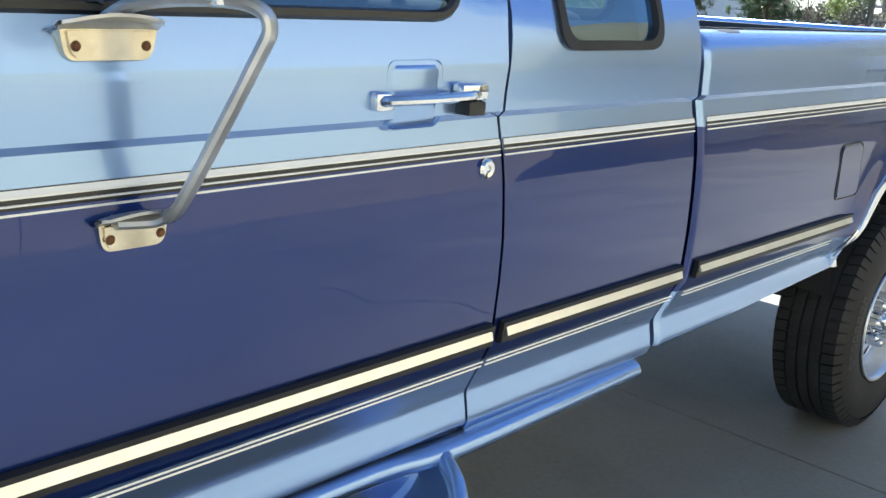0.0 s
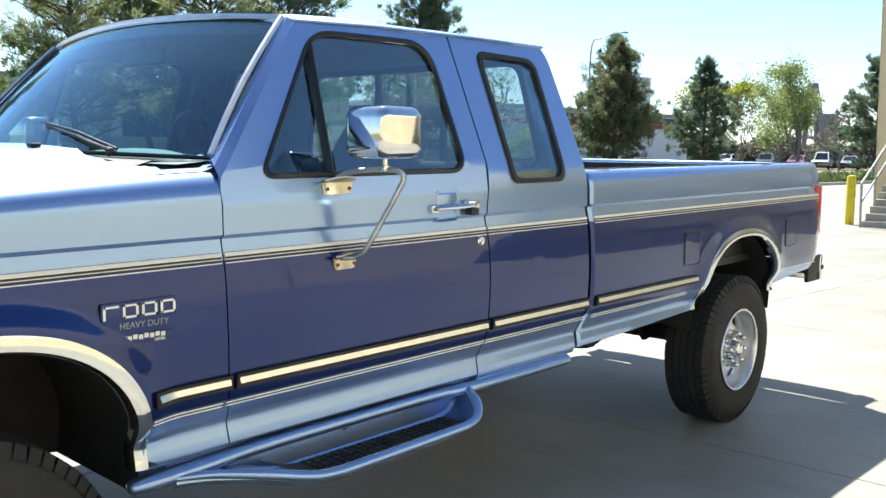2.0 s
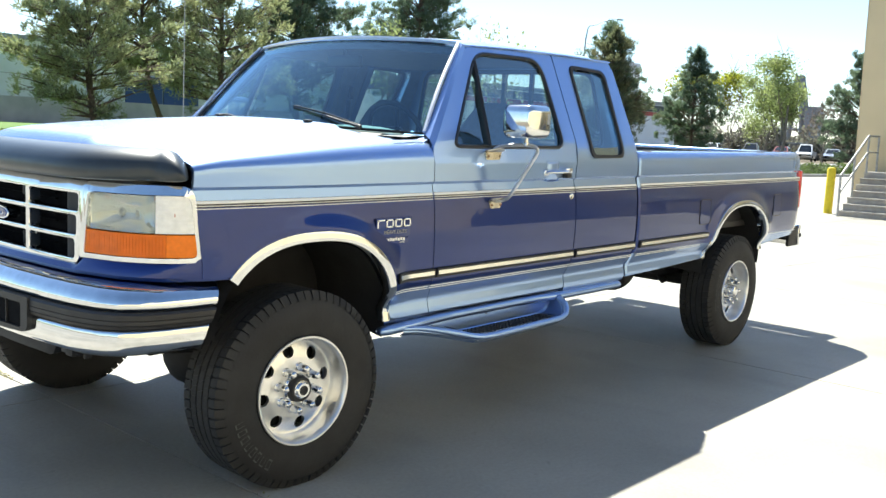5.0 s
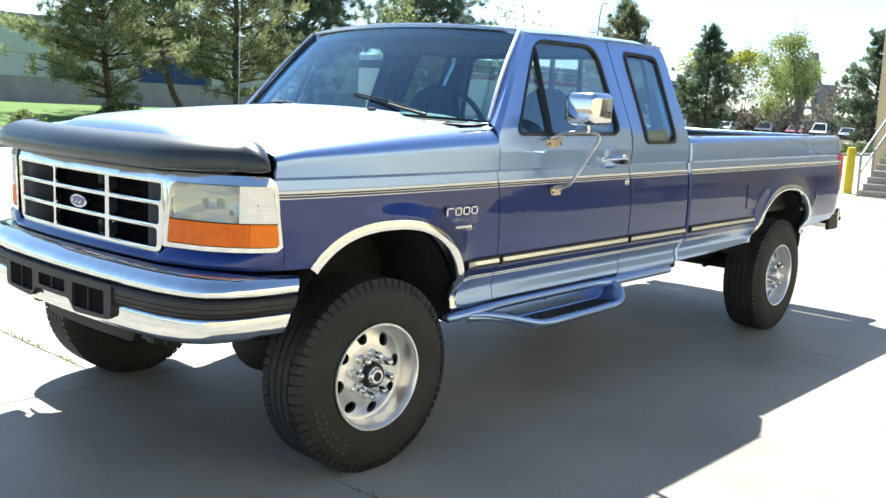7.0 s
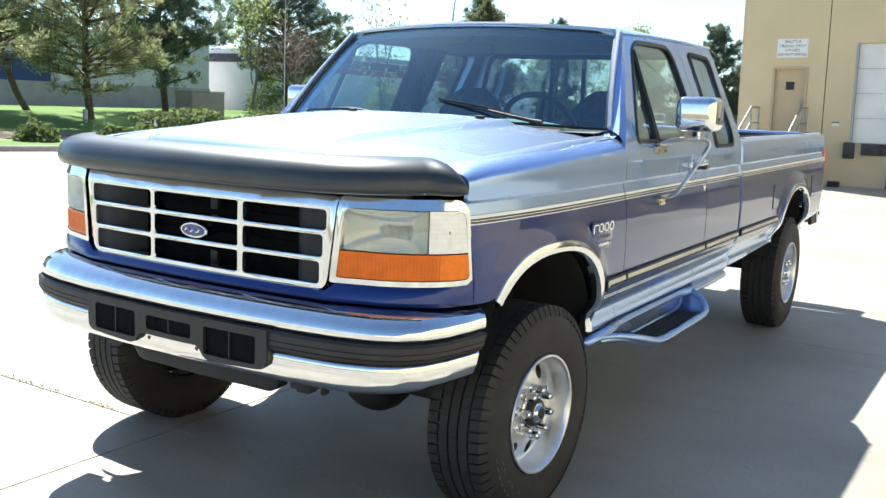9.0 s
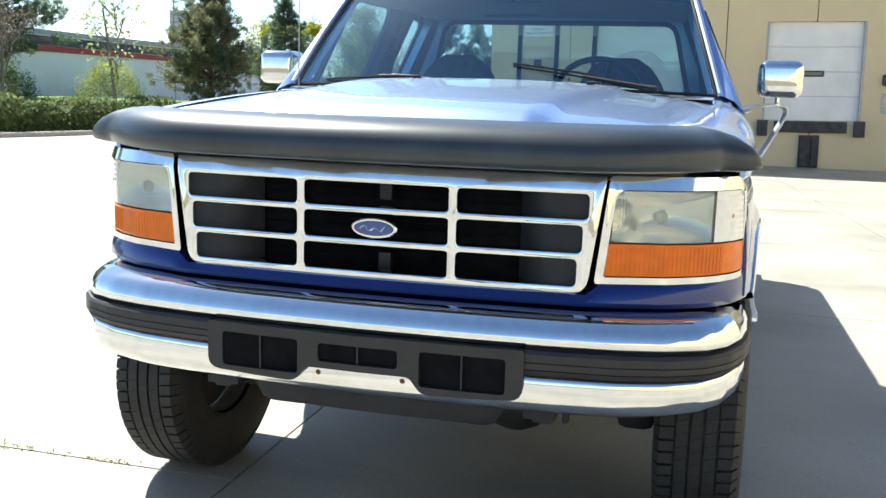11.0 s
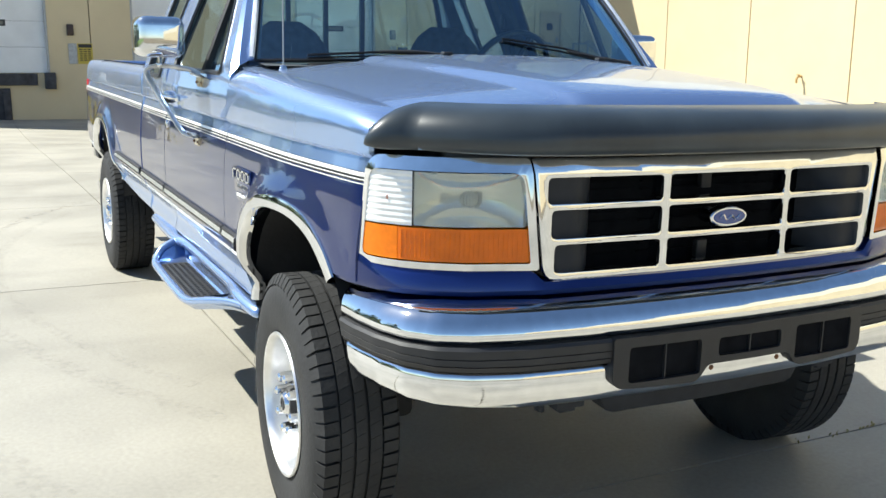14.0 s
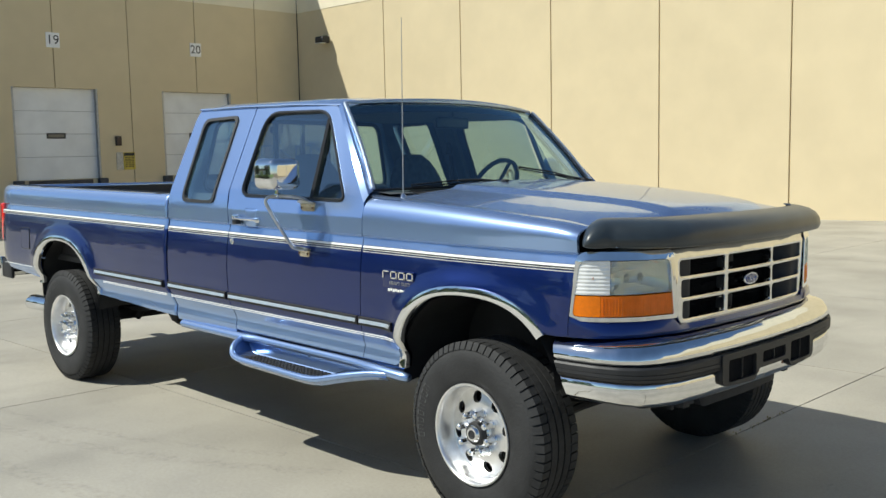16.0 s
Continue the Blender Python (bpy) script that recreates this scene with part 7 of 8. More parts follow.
door_sign()
wl = placed(tagged(new("wall_lamp"), "small dark wall floodlight on the tan wall", "wall lamp"))
part("housing", boxes([((-22.35, 15.98, 5.28), (0.42, 0.30, 0.22))], 0.04, 2), SIGNBLACK, wl)
part("wall_mount", boxes([((-22.35, 16.16, 5.36), (0.16, 0.10, 0.14))], 0.01, 1), SIGNBLACK, wl)
part("lens", boxes([((-22.35, 15.90, 5.165), (0.34, 0.20, 0.02))], 0.004, 1), LENS_WHITE, wl)
for x, z in ((-14.4, 0.90), (-21.2, 0.80)):
    hb = placed(tagged(new("hose_tap"), "small brass hose tap on the tan wall", "tap"))
    bm = bmesh.new()
    tube(bm, curved([(x, 16.2, z + 0.06), (x, 16.10, z + 0.06), (x, 16.04, z + 0.02), (x, 16.03, z - 0.10)], 3), 0.028, 8)
    box(bm, (x, 16.08, z + 0.10), (0.11, 0.025, 0.025), 0.008)
    part("spout", bm, TAPBRASS, hb)
pl = placed(tagged(new("wall_plate"), "small pale utility label on the tan wall", "label"))
part("plate", boxes([((WALL_X + 0.01, -2.62, 1.42), (0.012, 0.17, 0.11))]), SIGNWHITE, pl)
part("print_bars", boxes([((WALL_X + 0.018, -2.62, 1.455), (0.004, 0.17, 0.03))]), SIGNBLACK, pl)
wc = tagged(new("wheel_chock"), "black rubber wheel chock lying by the dock wall", "wheel chock")
part("block", boxes([((0, 0, 0.08), (0.18, 0.34, 0.17))], 0.03, 2), RUBBER, wc)
wc.location = (-26.9, -2.58, ground_z(-26.9, -2.58))


# ---- trees and shrubs ----
def quads_mesh(name, centres, axes_a, axes_b, mat, parent, label=""):
    """Many small leaves, each a quad given by its middle and two half sides."""
    c, a, b = np.array(centres), np.array(axes_a), np.array(axes_b)
    n = len(c)
    v = np.stack([c - a - b * 0.3, c + a * 0.1 - b, c + a, c + a * 0.1 + b], axis=1).reshape(-1, 3)
    me = bpy.data.meshes.new(name)
    me.vertices.add(4 * n)
    me.vertices.foreach_set("co", v.ravel())
    me.loops.add(4 * n)
    me.loops.foreach_set("vertex_index", np.arange(4 * n))
    me.polygons.add(n)
    me.polygons.foreach_set("loop_start", np.arange(0, 4 * n, 4))
    me.update(calc_edges=True)
    me.materials.append(mat)
    ob = new(name, me)
    ob.parent = parent
    if label:
        ob["label"] = label
    return ob


def pine(x, y, h, r, seed, mat, label, low=0.16, dens=1.0, lean=0.0, shape=0.8, group="conifers", bark=None):
    rng = np.random.default_rng(seed)
    t = tagged(new("pine_tree"), label, "tree", group=group)
    t.location = (x, y, ground_z(x, y) - 0.05)
    trunk = bmesh.new()
    tr = 0.0125 * h + 0.03
    def axis(z):
        return Vector((lean * z * (1 - z / h) * 1.2 + 0.06 * math.sin(z * 1.3 + seed), 0.05 * math.cos(z * 1.1 + seed), z))
    tube(trunk, [axis(z) for z in np.linspace(0, h, 12)], [tr * (1 - 0.93 * k / 11) for k in range(12)], 9)
    C, A, B = [], [], []
    n_whorl = int(7 + h * 2.6)
    for w in range(n_whorl):
        f = low + (0.985 - low) * (w / (n_whorl - 1)) ** 0.92
        z = min(0.99 * h, f * h + rng.normal(0, 0.12))
        full = min(1.0, (f - low) / 0.14 + 0.45)
        length = r * full * (1 - (f - low) / (1.02 - low)) ** shape + 0.12
        for b in range(rng.integers(4, 7)):
            az = rng.uniform(0, 2 * math.pi)
            L = length * rng.uniform(0.62, 1.15)
            rise = rng.uniform(0.10, 0.95) * (0.5 + f)
            d = Vector((math.cos(az), math.sin(az), rise))
            base = axis(z)
            pts = [base + d * L * s + Vector((0, 0, -0.10 * L * s * s * (1 - f))) for s in (0, 0.35, 0.7, 1.0)]
            tube(trunk, pts, [tr * 0.34 * (1 - f * 0.6), tr * 0.26 * (1 - f * 0.6), 0.018, 0.008], 4, caps=False)
            for k in range(max(2, int(L * 2.5))):
                s = rng.uniform(0.25, 1.03) if f < 0.9 else rng.uniform(0.0, 1.0)
                side = Vector((-math.sin(az), math.cos(az), 0)) * rng.normal(0, 0.20 * L * (1.15 - 0.5 * s))
                mid = base + d * L * s + Vector((0, 0, -0.10 * L * s * s * (1 - f))) + side + Vector((0, 0, rng.normal(0.05, 0.14)))
                size = rng.uniform(0.16, 0.34)
                tube(trunk, [base + d * L * s * 0.75, mid], [0.014, 0.006], 3, caps=False)
                m = int(58 * dens)
                off = rng.normal(0, 0.42, (m, 3)) * size * np.array([1, 1, 1.0])
                out = off / (np.linalg.norm(off, axis=1)[:, None] + 1e-6)
                nd = out * 0.7 + np.array([d.x * 0.5, d.y * 0.5, 0.55]) + rng.normal(0, 0.32, (m, 3))
                nd /= np.linalg.norm(nd, axis=1)[:, None]
                sd = np.cross(nd, rng.normal(0, 1, (m, 3)))
                sd /= np.linalg.norm(sd, axis=1)[:, None]
                C.append(np.array(mid) + off + np.array(d) * size * 0.3)
                A.append(nd * rng.uniform(0.07, 0.14, (m, 1)))
                B.append(sd * rng.uniform(0.014, 0.027, (m, 1)))
    C, A, B = np.concatenate(C), np.concatenate(A), np.concatenate(B)
    part("trunk", trunk, bark or BARK, t)
    quads_mesh("crown", C, A, B, mat, t)
    return t


def broadleaf(x, y, h, r, seed, mat, label, leaves=5000, size=0.075, low=0.28, stem=0.02, group="broadleaf trees", twigs=1.0):
    rng = np.random.default_rng(seed)
    t = tagged(new("broadleaf_tree"), label, "tree", group=group)
    t.location = (x, y, ground_z(x, y) - 0.05)
    wood = bmesh.new()
    tips = []
    def grow(p, d, L, rad, depth):
        pts = [p]
        q, dd = p.copy(), d.copy()
        for _ in range(4):
            dd = (dd + Vector(rng.normal(0, 0.10, 3)) + Vector((0, 0, 0.05))).normalized()
            q = q + dd * L / 4
            pts.append(q.copy())
        tube(wood, pts, [rad * (1 - 0.12 * k) for k in range(5)], 6 if depth < 2 else 4, caps=False)
        if depth >= 4:
            tips.extend(pts[1:])
            return
        if depth >= 2:
            tips.extend(pts[2:])
        for k in range(rng.integers(3, 5) if depth else 6):
            az, tilt = rng.uniform(0, 2 * math.pi), rng.uniform(0.35, 0.85)
            side = Vector((math.cos(az), math.sin(az), rng.uniform(0.0, 0.5))).normalized()
            nd = (dd * (1 - tilt * 0.6) + side * tilt).normalized()
            s = pts[rng.integers(2, 5)] if depth else p + d * L * rng.uniform(low, 1.0)
            grow(s.copy(), nd, L * rng.uniform(0.52, 0.72) if depth else r * rng.uniform(0.62, 0.9), rad * 0.5, depth + 1)
    grow(Vector((0, 0, 0)), Vector((0, 0, 1)), h * 0.62, stem * h, 0)
    part("trunk", wood, BARKGREY, t)
    tips = np.array([tuple(p) for p in tips])
    tips[:, 2] = np.minimum(tips[:, 2], h)
    if leaves:
        idx = rng.integers(0, len(tips), leaves)
        C = tips[idx] + rng.normal(0, 0.34, (leaves, 3))
        A = rng.normal(0, 1, (leaves, 3))
        A /= np.linalg.norm(A, axis=1)[:, None]
        Bv = np.cross(A, rng.normal(0, 1, (leaves, 3)))
        Bv /= np.linalg.norm(Bv, axis=1)[:, None]
        sz = rng.uniform(0.6, 1.3, (leaves, 1)) * size
        quads_mesh("crown", C, A * sz, Bv * sz * 0.6, mat, t)
    return t


def shrub(x, y, r, h, seed, mat, label, n=1500):
    rng = np.random.default_rng(seed)
    t = tagged(new("shrub"), label, "shrub", group="shrubs by the kerb")
    t.location = (x, y, ground_z(x, y) + 0.08)
    wood = bmesh.new()
    for k in range(7):
        a = rng.uniform(0, 2 * math.pi)
        tube(wood, [(0, 0, -0.05), (0.4 * r * math.cos(a), 0.4 * r * math.sin(a), h * 0.5), (0.8 * r * math.cos(a), 0.8 * r * math.sin(a), h * 0.85)], [0.02, 0.014, 0.006], 5)
    part("stems", wood, BARKGREY, t)
    d = rng.normal(0, 1, (n, 3))
    d /= np.linalg.norm(d, axis=1)[:, None]
    d[:, 2] = np.abs(d[:, 2])
    lump = 1 + 0.16 * np.sin(d[:, 0] * 5 + seed) * np.cos(d[:, 1] * 6 + seed)
    C = d * rng.uniform(0.72, 1.03, (n, 1)) * lump[:, None] * np.array([r, r, h])
    A = d * 0.7 + rng.normal(0, 0.6, (n, 3))
    A /= np.linalg.norm(A, axis=1)[:, None]
    Bv = np.cross(A, rng.normal(0, 1, (n, 3)))
    Bv /= np.linalg.norm(Bv, axis=1)[:, None]
    quads_mesh("foliage", C, A * 0.06, Bv * 0.035, mat, t)
    return t


GREEN_PINE = "tall green pine tree with clumped needles and open gaps"
pine(-17.0, -31.8, 10.5, 3.9, 11, NEEDLE, GREEN_PINE, 0.08, 1.0, 0.1)
pine(-23.5, -32.3, 11.5, 4.0, 12, NEEDLE, "tall pine tree with bare lower trunk and browning twigs", 0.10, 0.85, 0.05)
pine(-23.2, -36.2, 10.0, 3.6, 13, NEEDLE, "pine tree with a leaning trunk on the lawn", 0.26, 0.9, 0.5)
pine(-8.5, -31.0, 9.5, 3.6, 14, NEEDLE, GREEN_PINE, 0.2, 1.0, 0.1)
pine(-31.5, -36.5, 12.5, 4.9, 15, NEEDLE_DARK, "large dark green conifer with dense branches", 0.14, 1.5, 0.15)
pine(-46.0, -41.0, 14.0, 5.4, 16, NEEDLE_DARK, "large dark green conifer with layered branches", 0.16, 1.4, 0.1)
pine(-48.5, -27.2, 7.9, 3.5, 17, NEEDLE_BROWN, "pine tree with brown tinged lower branches", 0.08, 1.3, 0.1, 0.95)
pine(-49.6, -28.0, 8.4, 2.6, 27, NEEDLE_DARK, "dark green pine tree behind the browning one", 0.2, 1.3, 0.1)
pine(-71.0, -32.8, 8.8, 3.8, 18, NEEDLE_DARK, "conical dark green pine tree beside the car park", 0.10, 1.6, 0.0, 0.9)
pine(-70.5, -19.2, 8.5, 3.5, 19, NEEDLE_DARK, "conical dark green pine tree by the hedge", 0.08, 1.7, 0.0, 0.9)
pine(-72.5, -16.5, 7.0, 3.1, 20, NEEDLE_DARK, "dark green pine tree near the building corner", 0.08, 1.6, 0.0, 0.9)
broadleaf(-68.7, -24.3, 7.6, 3.5, 21, LEAF_SPRING, "broadleaf tree in fresh light green spring leaf", 13000, 0.085, 0.16)
broadleaf(-75.0, -28.0, 6.6, 2.6, 22, LEAF_SPRING, "slim tree in light green spring leaf", 7000, 0.085, 0.16)
broadleaf(-79.0, -24.7, 5.2, 2.8, 23, TWIG, "bare leafless tree with greyish pink twigs", 1800, 0.05)
broadleaf(-79.0, -33.0, 5.2, 2.6, 24, TWIG, "bare leafless tree with greyish twigs", 1500, 0.05)
broadleaf(-95.0, -43.0, 8.5, 4.0, 25, LEAF_YELLOW, "yellow green tree behind the white building", 4200, 0.16)
broadleaf(-30.0, -21.3, 7.5, 1.3, 26, LEAF_SPRING, "thin young tree with sparse bright leaves", 420, 0.09, 0.35, 0.011)
broadleaf(-40.0, -38.5, 8.0, 2.2, 28, LEAF_SPRING, "tree with a few bright green leaves", 900, 0.10, 0.3, 0.013)
broadleaf(-37.5, -33.0, 5.5, 2.4, 29, TWIG, "leafless tree with reddish brown twigs", 1500, 0.05)
for k, (sx, sy, sr, sh) in enumerate(((-8.2, -20.0, 0.55, 0.72), (-10.9, -20.3, 0.50, 0.40), (-13.3, -21.2, 0.6, 0.62), (-5.4, -20.4, 0.5, 0.5), (-15.2, -20.3, 0.5, 0.55))):
    shrub(sx, sy, sr, sh, 40 + k, LEAF_HEDGE if k != 1 else TWIG, "low rounded shrub in the planting strip")


shrub(-16.0, -29.4, 0.95, 0.9, 90, LEAF_HEDGE, "dense dark green shrub on the lawn", 1800)
shrub(-45.0, -40.5, 2.3, 3.0, 91, LEAF_YELLOW, "large yellow green bush before the white building", 4200)
shrub(-43.5, -38.6, 2.6, 1.7, 92, LEAF_HEDGE, "wide dark green bush before the white building", 3600)
shrub(-57.5, -40.5, 2.2, 2.6, 93, LEAF_YELLOW, "yellow green bush before the white building", 3600)
shrub(-55.5, -38.8, 2.3, 1.6, 94, LEAF_HEDGE, "dark green bush before the white building", 3000)


def hedge(name, x0, x1, inset, w, h, seed, n):
    """A clipped row of shrubs, too many leaves to count."""
    rng = np.random.default_rng(seed)
    core = bmesh.new()
    rows = []
    for x in np.linspace(x0, x1, 40):
        hh = h * (0.86 + 0.10 * math.sin(x * 1.7) + 0.05 * math.sin(x * 4.1))
        y0 = kerb_y(x) + inset
        g = ground_z(x, y0)
        rows.append([(x, y0 + w * 0.42, g), (x, y0 + w * 0.40, g + hh * 0.7), (x, y0 + w * 0.2, g + hh * 0.92), (x, y0 - w * 0.2, g + hh * 0.92), (x, y0 - w * 0.42, g)])
    loft(core, rows)
    ob = tagged(part(name, core, LEAF_HEDGE), "clipped dark green hedge along the kerb", "hedge", kind="stuff")
    xs = rng.uniform(x0, x1, n)
    u = rng.uniform(0, 1, n)
    hh = h * (0.9 + 0.12 * np.sin(xs * 1.7) + 0.08 * np.sin(xs * 4.1))
    y0 = np.array([kerb_y(q) + inset for q in xs])
    g = np.array([ground_z(q, r) for q, r in zip(xs, y0)])
    face = u < 0.55
    yy = np.where(face, y0 + w * (0.46 + rng.normal(0, 0.05, n)), y0 + rng.uniform(-0.5, 0.5, n) * w)
    zz = np.where(face, g + rng.uniform(0.05, 0.98, n) * hh, g + hh * rng.uniform(0.93, 1.05, n))
    C = np.stack([xs, yy, zz], 1)
    A = rng.normal(0, 1, (n, 3))
    A /= np.linalg.norm(A, axis=1)[:, None]
    Bv = np.cross(A, rng.normal(0, 1, (n, 3)))
    Bv /= np.linalg.norm(Bv, axis=1)[:, None]
    quads_mesh("foliage", C, A * 0.075, Bv * 0.045, LEAF_HEDGE, ob)


hedge("hedge", -31.0, -16.0, -1.5, 1.6, 1.12, 51, 9000)
for k in range(15):
    shrub(-32.6 - 2.15 * k, kerb_y(-32.6 - 2.15 * k) - 1.4 + 0.12 * math.sin(3.1 * k), 0.92 + 0.08 * math.sin(1.7 * k), 0.60 + 0.06 * math.cos(2.3 * k), 70 + k, LEAF_HEDGE, "clipped dark green rounded shrub along the kerb", 1100)
hedge("hedge", -66.0, -64.0, 0.5, 4.0, 0.8, 52, 1500)


def weeds(x, y0, y1, seed, n):
    rng = np.random.default_rng(seed)
    w = tagged(part("weeds", bmesh.new(), LEAF_SPRING), "small dry and green weeds growing in a slab joint", "weeds", kind="stuff")
    ys = rng.uniform(y0, y1, n) + 0.05 * np.sin(np.arange(n))
    C = np.stack([x + rng.normal(0, 0.012, n), ys, rng.uniform(0.0, 0.014, n)], 1)
    A = np.stack([rng.normal(0, 0.5, n), rng.normal(0, 0.5, n), rng.uniform(0.3, 1.0, n)], 1)
    A /= np.linalg.norm(A, axis=1)[:, None]
    Bv = np.cross(A, rng.normal(0, 1, (n, 3)))
    Bv /= np.linalg.norm(Bv, axis=1)[:, None]
    quads_mesh("foliage", C, A * 0.010, Bv * 0.004, DRYGRASS, w)


weeds(0.19, -3.6, -1.1, 61, 260)
weeds(0.19, 1.0, 1.6, 62, 30)


# ---- buildings in the distance ----
def white_hall():
    b = tagged(new("white_building"), "long low white building with dark and red bands", "building")
    x0, x1, y0, y1 = -91.5, -50.0, -45.0, -65.0
    g = ground_z(-60, -45) - 0.2
    part("wall", boxes([(((x0 + x1) / 2, (y0 + y1) / 2, g + 2.5), (x1 - x0, y0 - y1, 5.0))], 0.03, 1), material("white_render", (0.84, 0.84, 0.84), 0.7, vary=0.05, scale=0.6), b)
    part("dark_band", boxes([(((x0 + x1) / 2, y0 + 0.06, g + 4.25), (x1 - x0 + 0.1, 0.10, 0.62)), ((x1 + 0.06, (y0 + y1) / 2, g + 4.25), (0.10, 20, 0.62)), ((x0 - 0.06, (y0 + y1) / 2, g + 4.25), (0.10, 20, 0.62))]), material("dark_band", (0.03, 0.035, 0.05), 0.5), b, "dark blue band")
    part("red_band", boxes([(((x0 + x1) / 2, y0 + 0.06, g + 3.68), (x1 - x0 + 0.1, 0.10, 0.42)), ((x0 - 0.06, (y0 + y1) / 2, g + 3.68), (0.10, 20, 0.42))]), material("red_band", (0.36, 0.03, 0.035), 0.5), b, "red band")
    part("roof_edge", boxes([(((x0 + x1) / 2, y0 + 0.05, g + 4.85), (x1 - x0 + 0.2, 0.16, 0.34))]), STEEL, b)


def grey_hall():
    b = tagged(new("grey_building"), "long grey block building with pale upper wall and blue door", "building")
    g = ground_z(-25, -50) - 0.3
    part("wall", boxes([((-26, -58, g + 2.6), (44, 15, 5.2))], 0.03, 1), material("grey_block", (0.68, 0.69, 0.70), 0.85, vary=0.08, scale=0.7, bump=0.2, bump_scale=8), b)
    part("lower_wall", boxes([((-26, -50.4, g + 0.9), (43.8, 0.25, 1.8))]), material("dark_block", (0.46, 0.44, 0.42), 0.9, vary=0.12, scale=1.2), b, "darker lower wall")
    blue = material("blue_door", (0.03, 0.07, 0.22), 0.5)
    for x in (-30.5, -33.2):
        part("blue_door", boxes([((x, -50.45, g + 2.3), (2.6, 0.12, 2.4))]), blue, b, "dark blue roller door")
    part("roof_edge", boxes([((-26, -50.5, g + 5.15), (44.2, 0.3, 0.25))]), STEEL, b)
    u = tagged(new("utility_cabinet"), "brown grey utility cabinet on the lawn", "utility cabinet")
    u.location = (-31.0, -33.5, ground_z(-31, -33.5))
    part("body", boxes([((0, 0, 0.6), (2.2, 1.2, 1.25))], 0.03, 2), material("cabinet_brown", (0.24, 0.22, 0.18), 0.7, vary=0.1, scale=4), u)
    part("lid", boxes([((0, 0, 1.26), (2.26, 1.26, 0.06))], 0.02, 2), material("cabinet_lid", (0.28, 0.26, 0.22), 0.7), u)
    p = tagged(new("utility_post"), "short grey utility post on the lawn", "post")
    p.location = (-22.0, -30.6, ground_z(-22, -30.6))
    part("post_body", boxes([((0, 0, 0.3), (0.16, 0.16, 0.62))], 0.03, 2), STEEL, p)


def far_things():
    t = tagged(new("white_tower_block"), "pale concrete tower block on the horizon", "tower block")
    pale = material("pale_concrete", (0.62, 0.64, 0.68), 0.8, vary=0.05, scale=0.05)
    part("wall", boxes([((-292, -170, 11), (10, 6.2, 32))], 0.2, 1), pale, t)
    for k in range(9):
        part("window_band", boxes([((-286.9, -170, 4 + 2.7 * k), (0.2, 5, 0.7))]), STEEL, t)
    m = tagged(new("lattice_tower"), "pale industrial tower with a lattice top on the horizon", "tower")
    bm = bmesh.new()
    cx, cy = -292, -108
    for a in (-1, 1):
        for b in (-1, 1):
            tube(bm, [(cx + a * 4, cy + b * 4, -2), (cx + a * 1.4, cy + b * 1.4, 17), (cx + a * 0.5, cy + b * 0.5, 22.5)], 0.8, 5)
    for z in (6, 10, 14, 17):
        w = 4 - 2.6 * z / 17
        tube(bm, [(cx - w, cy - w, z), (cx + w, cy - w, z), (cx + w, cy + w, z), (cx - w, cy + w, z), (cx - w, cy - w, z)], 0.4, 4)
    box(bm, (cx, cy, 18.5), (3.2, 3.2, 1.4))
    box(bm, (cx + 2, cy + 6, 5), (6, 3.5, 16))
    part("frame_work", bm, material("weathered_steel_grey", (0.20, 0.22, 0.25), 0.7, vary=0.1, scale=0.2), m)
    r = tagged(part("horizon_trees", bmesh.new(), LEAF_HEDGE), "hazy line of trees on the horizon", "woods", kind="stuff")
    rng = np.random.default_rng(77)
    n = 42000
    ang = rng.uniform(math.radians(150), math.radians(262), n)
    d = rng.uniform(150, 230, n)
    bulk = 5.0 + 2.2 * np.sin(ang * 37) + 1.6 * np.sin(ang * 91 + 1)
    C = np.stack([d * np.cos(ang), d * np.sin(ang), rng.uniform(-0.5, 1, n) * bulk], 1)
    A = rng.normal(0, 1, (n, 3))
    A /= np.linalg.norm(A, axis=1)[:, None]
    Bv = np.cross(A, rng.normal(0, 1, (n, 3)))
    Bv /= np.linalg.norm(Bv, axis=1)[:, None]
    quads_mesh("foliage", C, A * 0.42, Bv * 0.30, HAZYGREEN, r)
    dk = tagged(new("dark_building"), "long low dark grey building behind the car park", "building")
    part("wall", boxes([((-122, -34, 0.1), (6, 76, 2.8))], 0.05, 1), material("dark_cladding", (0.16, 0.15, 0.15), 0.7, vary=0.2, scale=0.4), dk)
    part("roof_edge", boxes([((-119.05, -34, 1.55), (0.3, 76.2, 0.2))]), STEEL, dk)
    belt = tagged(part("tree_belt", bmesh.new(), HAZYGREEN), "uneven belt of bushes and low trees behind the car park", "bushes", kind="stuff")
    n = 26000
    ys = rng.uniform(-75, 10, n)
    tall = 2.6 + 1.1 * np.sin(ys * 0.55) + 0.9 * np.sin(ys * 1.37 + 2) + 0.6 * np.sin(ys * 2.9)
    u = rng.uniform(0, 1, n)
    C = np.stack([-110 + rng.normal(0, 1.1, n), ys, -0.6 + u ** 0.8 * np.maximum(1.0, tall)], 1)
    A = rng.normal(0, 1, (n, 3))
    A /= np.linalg.norm(A, axis=1)[:, None]
    Bv = np.cross(A, rng.normal(0, 1, (n, 3)))
    Bv /= np.linalg.norm(Bv, axis=1)[:, None]
    quads_mesh("foliage", C, A * 0.20, Bv * 0.14, HAZYGREEN, belt)
    lp = tagged(new("street_lamp"), "tall thin street lamp with a curved arm", "street lamp")
    lp.location = (-56.5, -34.5, ground_z(-56.5, -34.5))
    bm = bmesh.new()
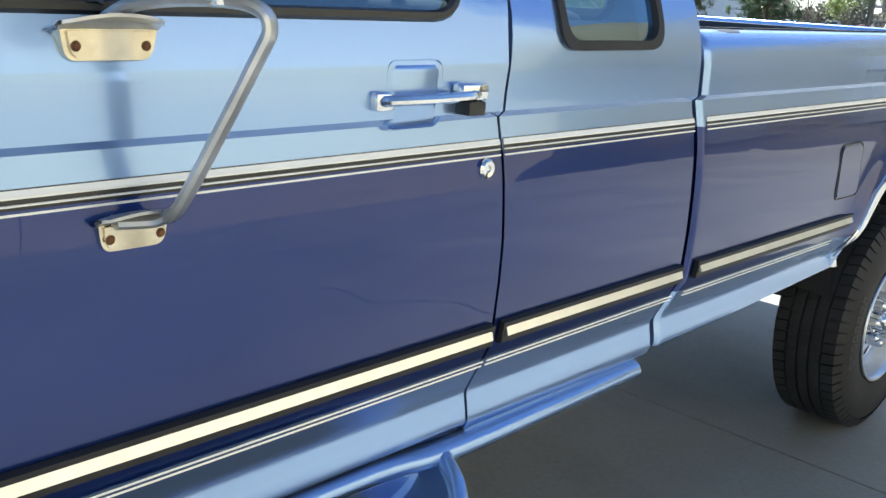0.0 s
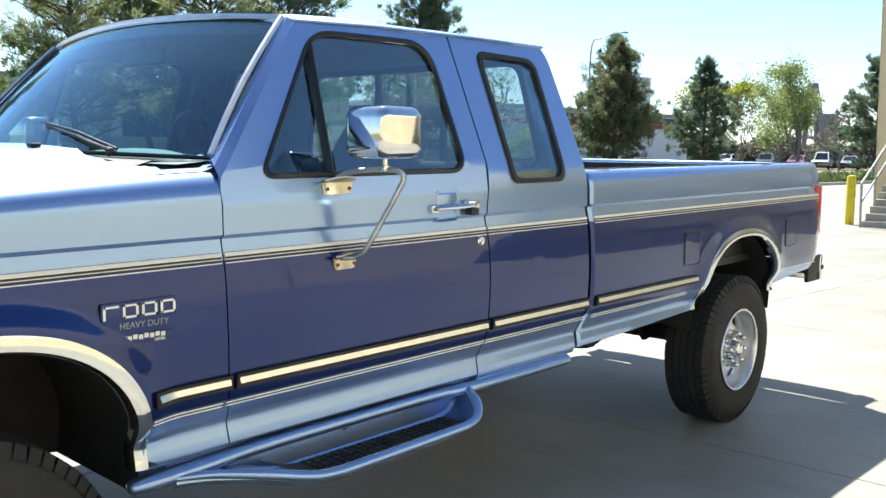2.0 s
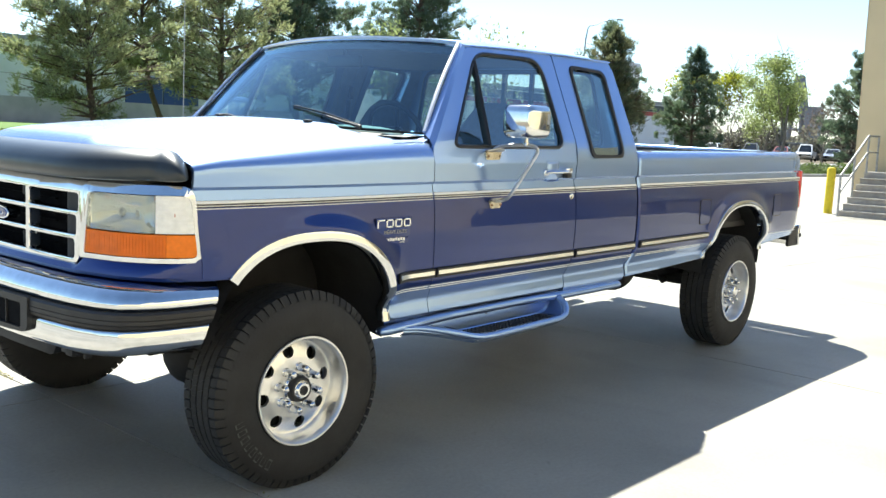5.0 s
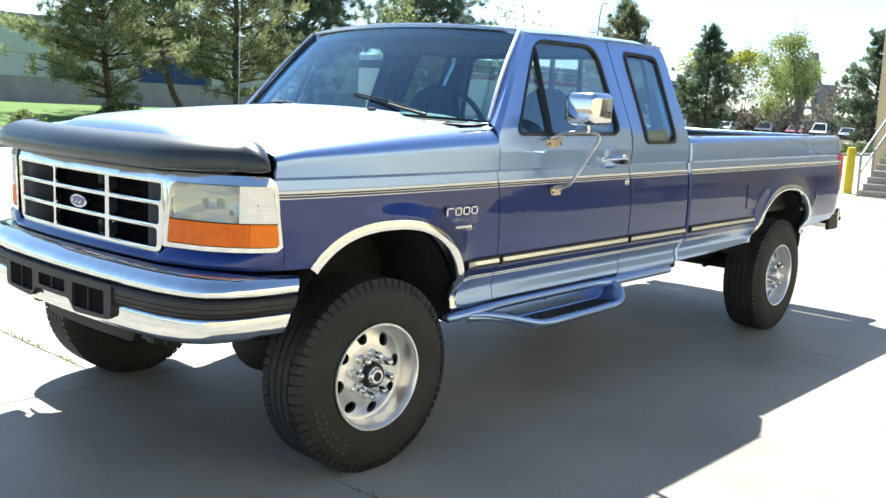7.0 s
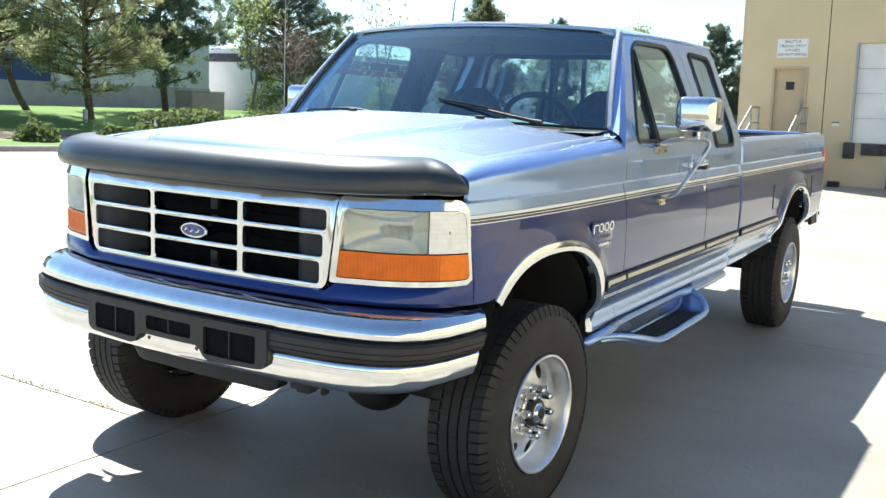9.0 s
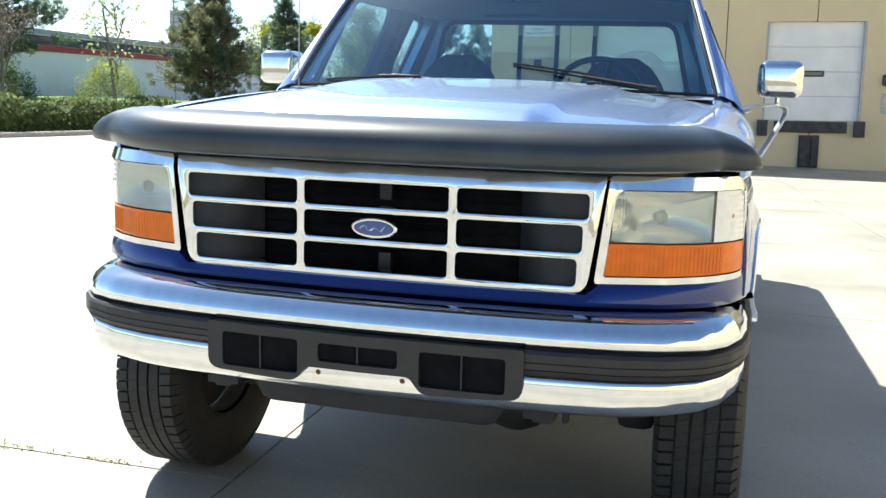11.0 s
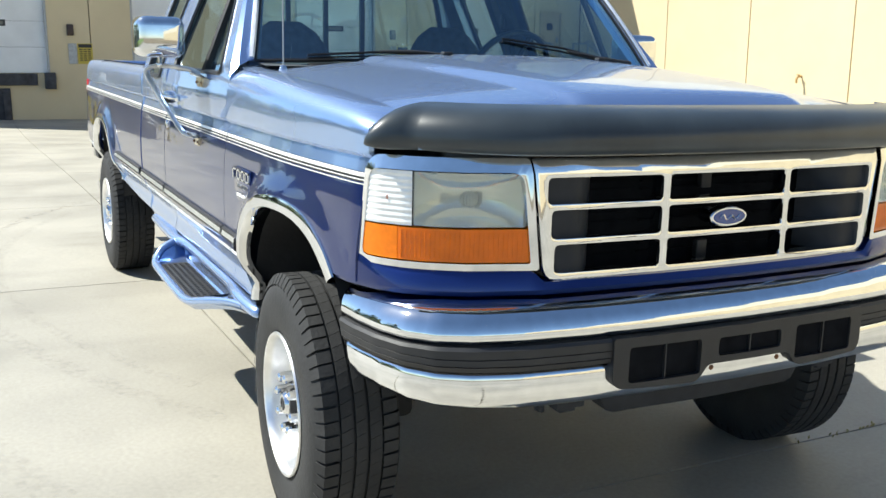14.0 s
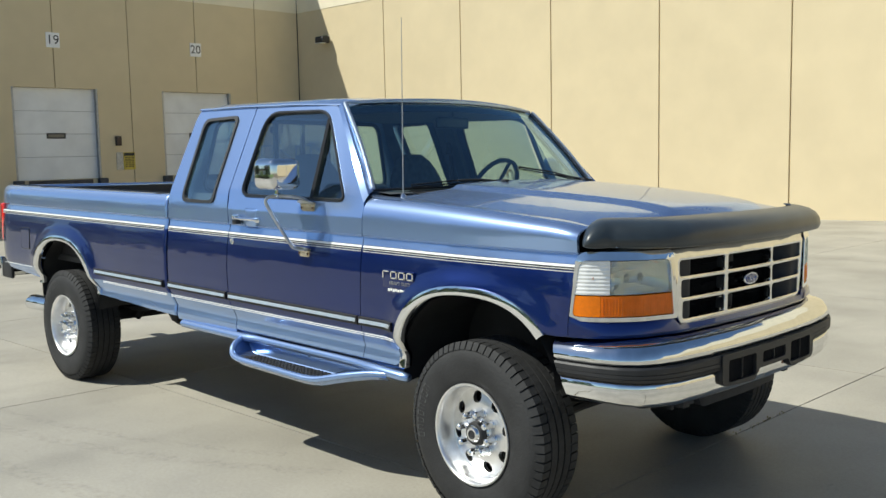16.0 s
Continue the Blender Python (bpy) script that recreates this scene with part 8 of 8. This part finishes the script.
    tube(bm, curved([(0, 0, 0), (0, 0, 7.8), (-0.6, 0.4, 8.9), (-1.9, 1.2, 9.4)], 4), [0.06] * 5 + [0.045] * 8, 8)
    part("pole", bm, STEEL, lp)
    part("lamp_head", boxes([((-2.2, 1.4, 9.40), (0.6, 0.3, 0.10))], 0.04, 2), STEEL, lp)


white_hall()
grey_hall()
far_things()


CARGLASS = material("dark_car_glass", (0.02, 0.024, 0.028), 0.08, Specular_IOR_Level=0.8)


def parked_car(x, y, turn, paint, label, tall=0.0):
    c = tagged(new("parked_car"), label, "car", group="distant parked cars")
    c.matrix_basis = pose(x, y, ground_z(x, y) - 0.02, 0, 0, turn)
    bm = bmesh.new()
    sec = [(-2.15, 0.55, 0.80), (-2.05, 0.35, 0.92), (-0.9, 0.32, 0.95), (0.9, 0.32, 0.92), (1.9, 0.35, 0.82), (2.2, 0.5, 0.70)]
    loft(bm, [[(px, -0.82, lo), (px, -0.88, (lo + hi) / 2), (px, -0.80, hi + tall * 0.2), (px, 0.80, hi + tall * 0.2), (px, 0.88, (lo + hi) / 2), (px, 0.82, lo)] for px, lo, hi in sec], closed=True)
    part("body", bm, paint, c)
    roof = 1.42 + tall
    low = [Vector(p) for p in ((-1.80, -0.78, 0.90), (1.05, -0.78, 0.90), (1.05, 0.78, 0.90), (-1.80, 0.78, 0.90))]
    top = [Vector(p) for p in ((-1.30, -0.60, roof - 0.04), (0.28, -0.60, roof - 0.04), (0.28, 0.60, roof - 0.04), (-1.30, 0.60, roof - 0.04))]
    bm = bmesh.new()
    crown = [p + Vector((0.08 if p.x < 0 else -0.08, 0.08 if p.y < 0 else -0.08, 0.04)) for p in top]
    vs = loft(bm, [low, top, crown], closed=True)
    bm.faces.new(vs[-1])
    part("cabin", bm, paint, c)
    for k in range(4):
        q = [low[k], low[(k + 1) % 4], top[(k + 1) % 4], top[k]]
        mid = sum(q, Vector()) / 4
        out = (q[1] - q[0]).cross(q[3] - q[0]).normalized() * 0.012
        bm = bmesh.new()
        inner = [mid + (p - mid) * 0.84 for p in q]
        loft(bm, [inner, [p + out for p in inner]], closed=True)
        bm.faces.new([bm.verts.new(p + out) for p in inner])
        part("car_window", bm, CARGLASS, c)
    for wx in (-1.35, 1.35):
        for wy in (-0.80, 0.80):
            bm = lathe(bmesh.new(), [(0.0, 0.1), (0.2, 0.1), (0.33, 0.09), (0.34, -0.09), (0.0, -0.1)], 16, (wx, wy, 0.34))
            part("wheel", bm, TYRE, c)


paints = [material("car_white", (0.75, 0.75, 0.75), 0.3, coat=1.0), material("car_silver", (0.45, 0.47, 0.5), 0.3, 0.6, coat=1.0), material("car_dark", (0.03, 0.03, 0.035), 0.3, coat=1.0), material("car_red", (0.25, 0.03, 0.02), 0.3, coat=1.0), material("car_blue", (0.04, 0.07, 0.16), 0.3, coat=1.0)]
for k, (px, py, turn, c, tall) in enumerate(((-98, -33.0, 12, 0, 0.35), (-98, -30.2, 14, 1, 0.0), (-99, -27.4, 10, 0, 0.1), (-99, -24.6, 12, 4, 0.1), (-98, -21.6, 8, 2, 0.2), (-99, -36.0, 14, 3, 0.0), (-98, -39.0, 15, 2, 0.2), (-98, -18.8, 10, 1, 0.1), (-99, -16.0, 8, 2, 0.3), (-98, -13.0, 8, 0, 0.0), (-100, -44.5, 15, 0, 0.0))):
    parked_car(px, py, turn, paints[c], ("white", "silver", "dark", "red", "dark blue")[c] + " car parked far off in the car park", tall)
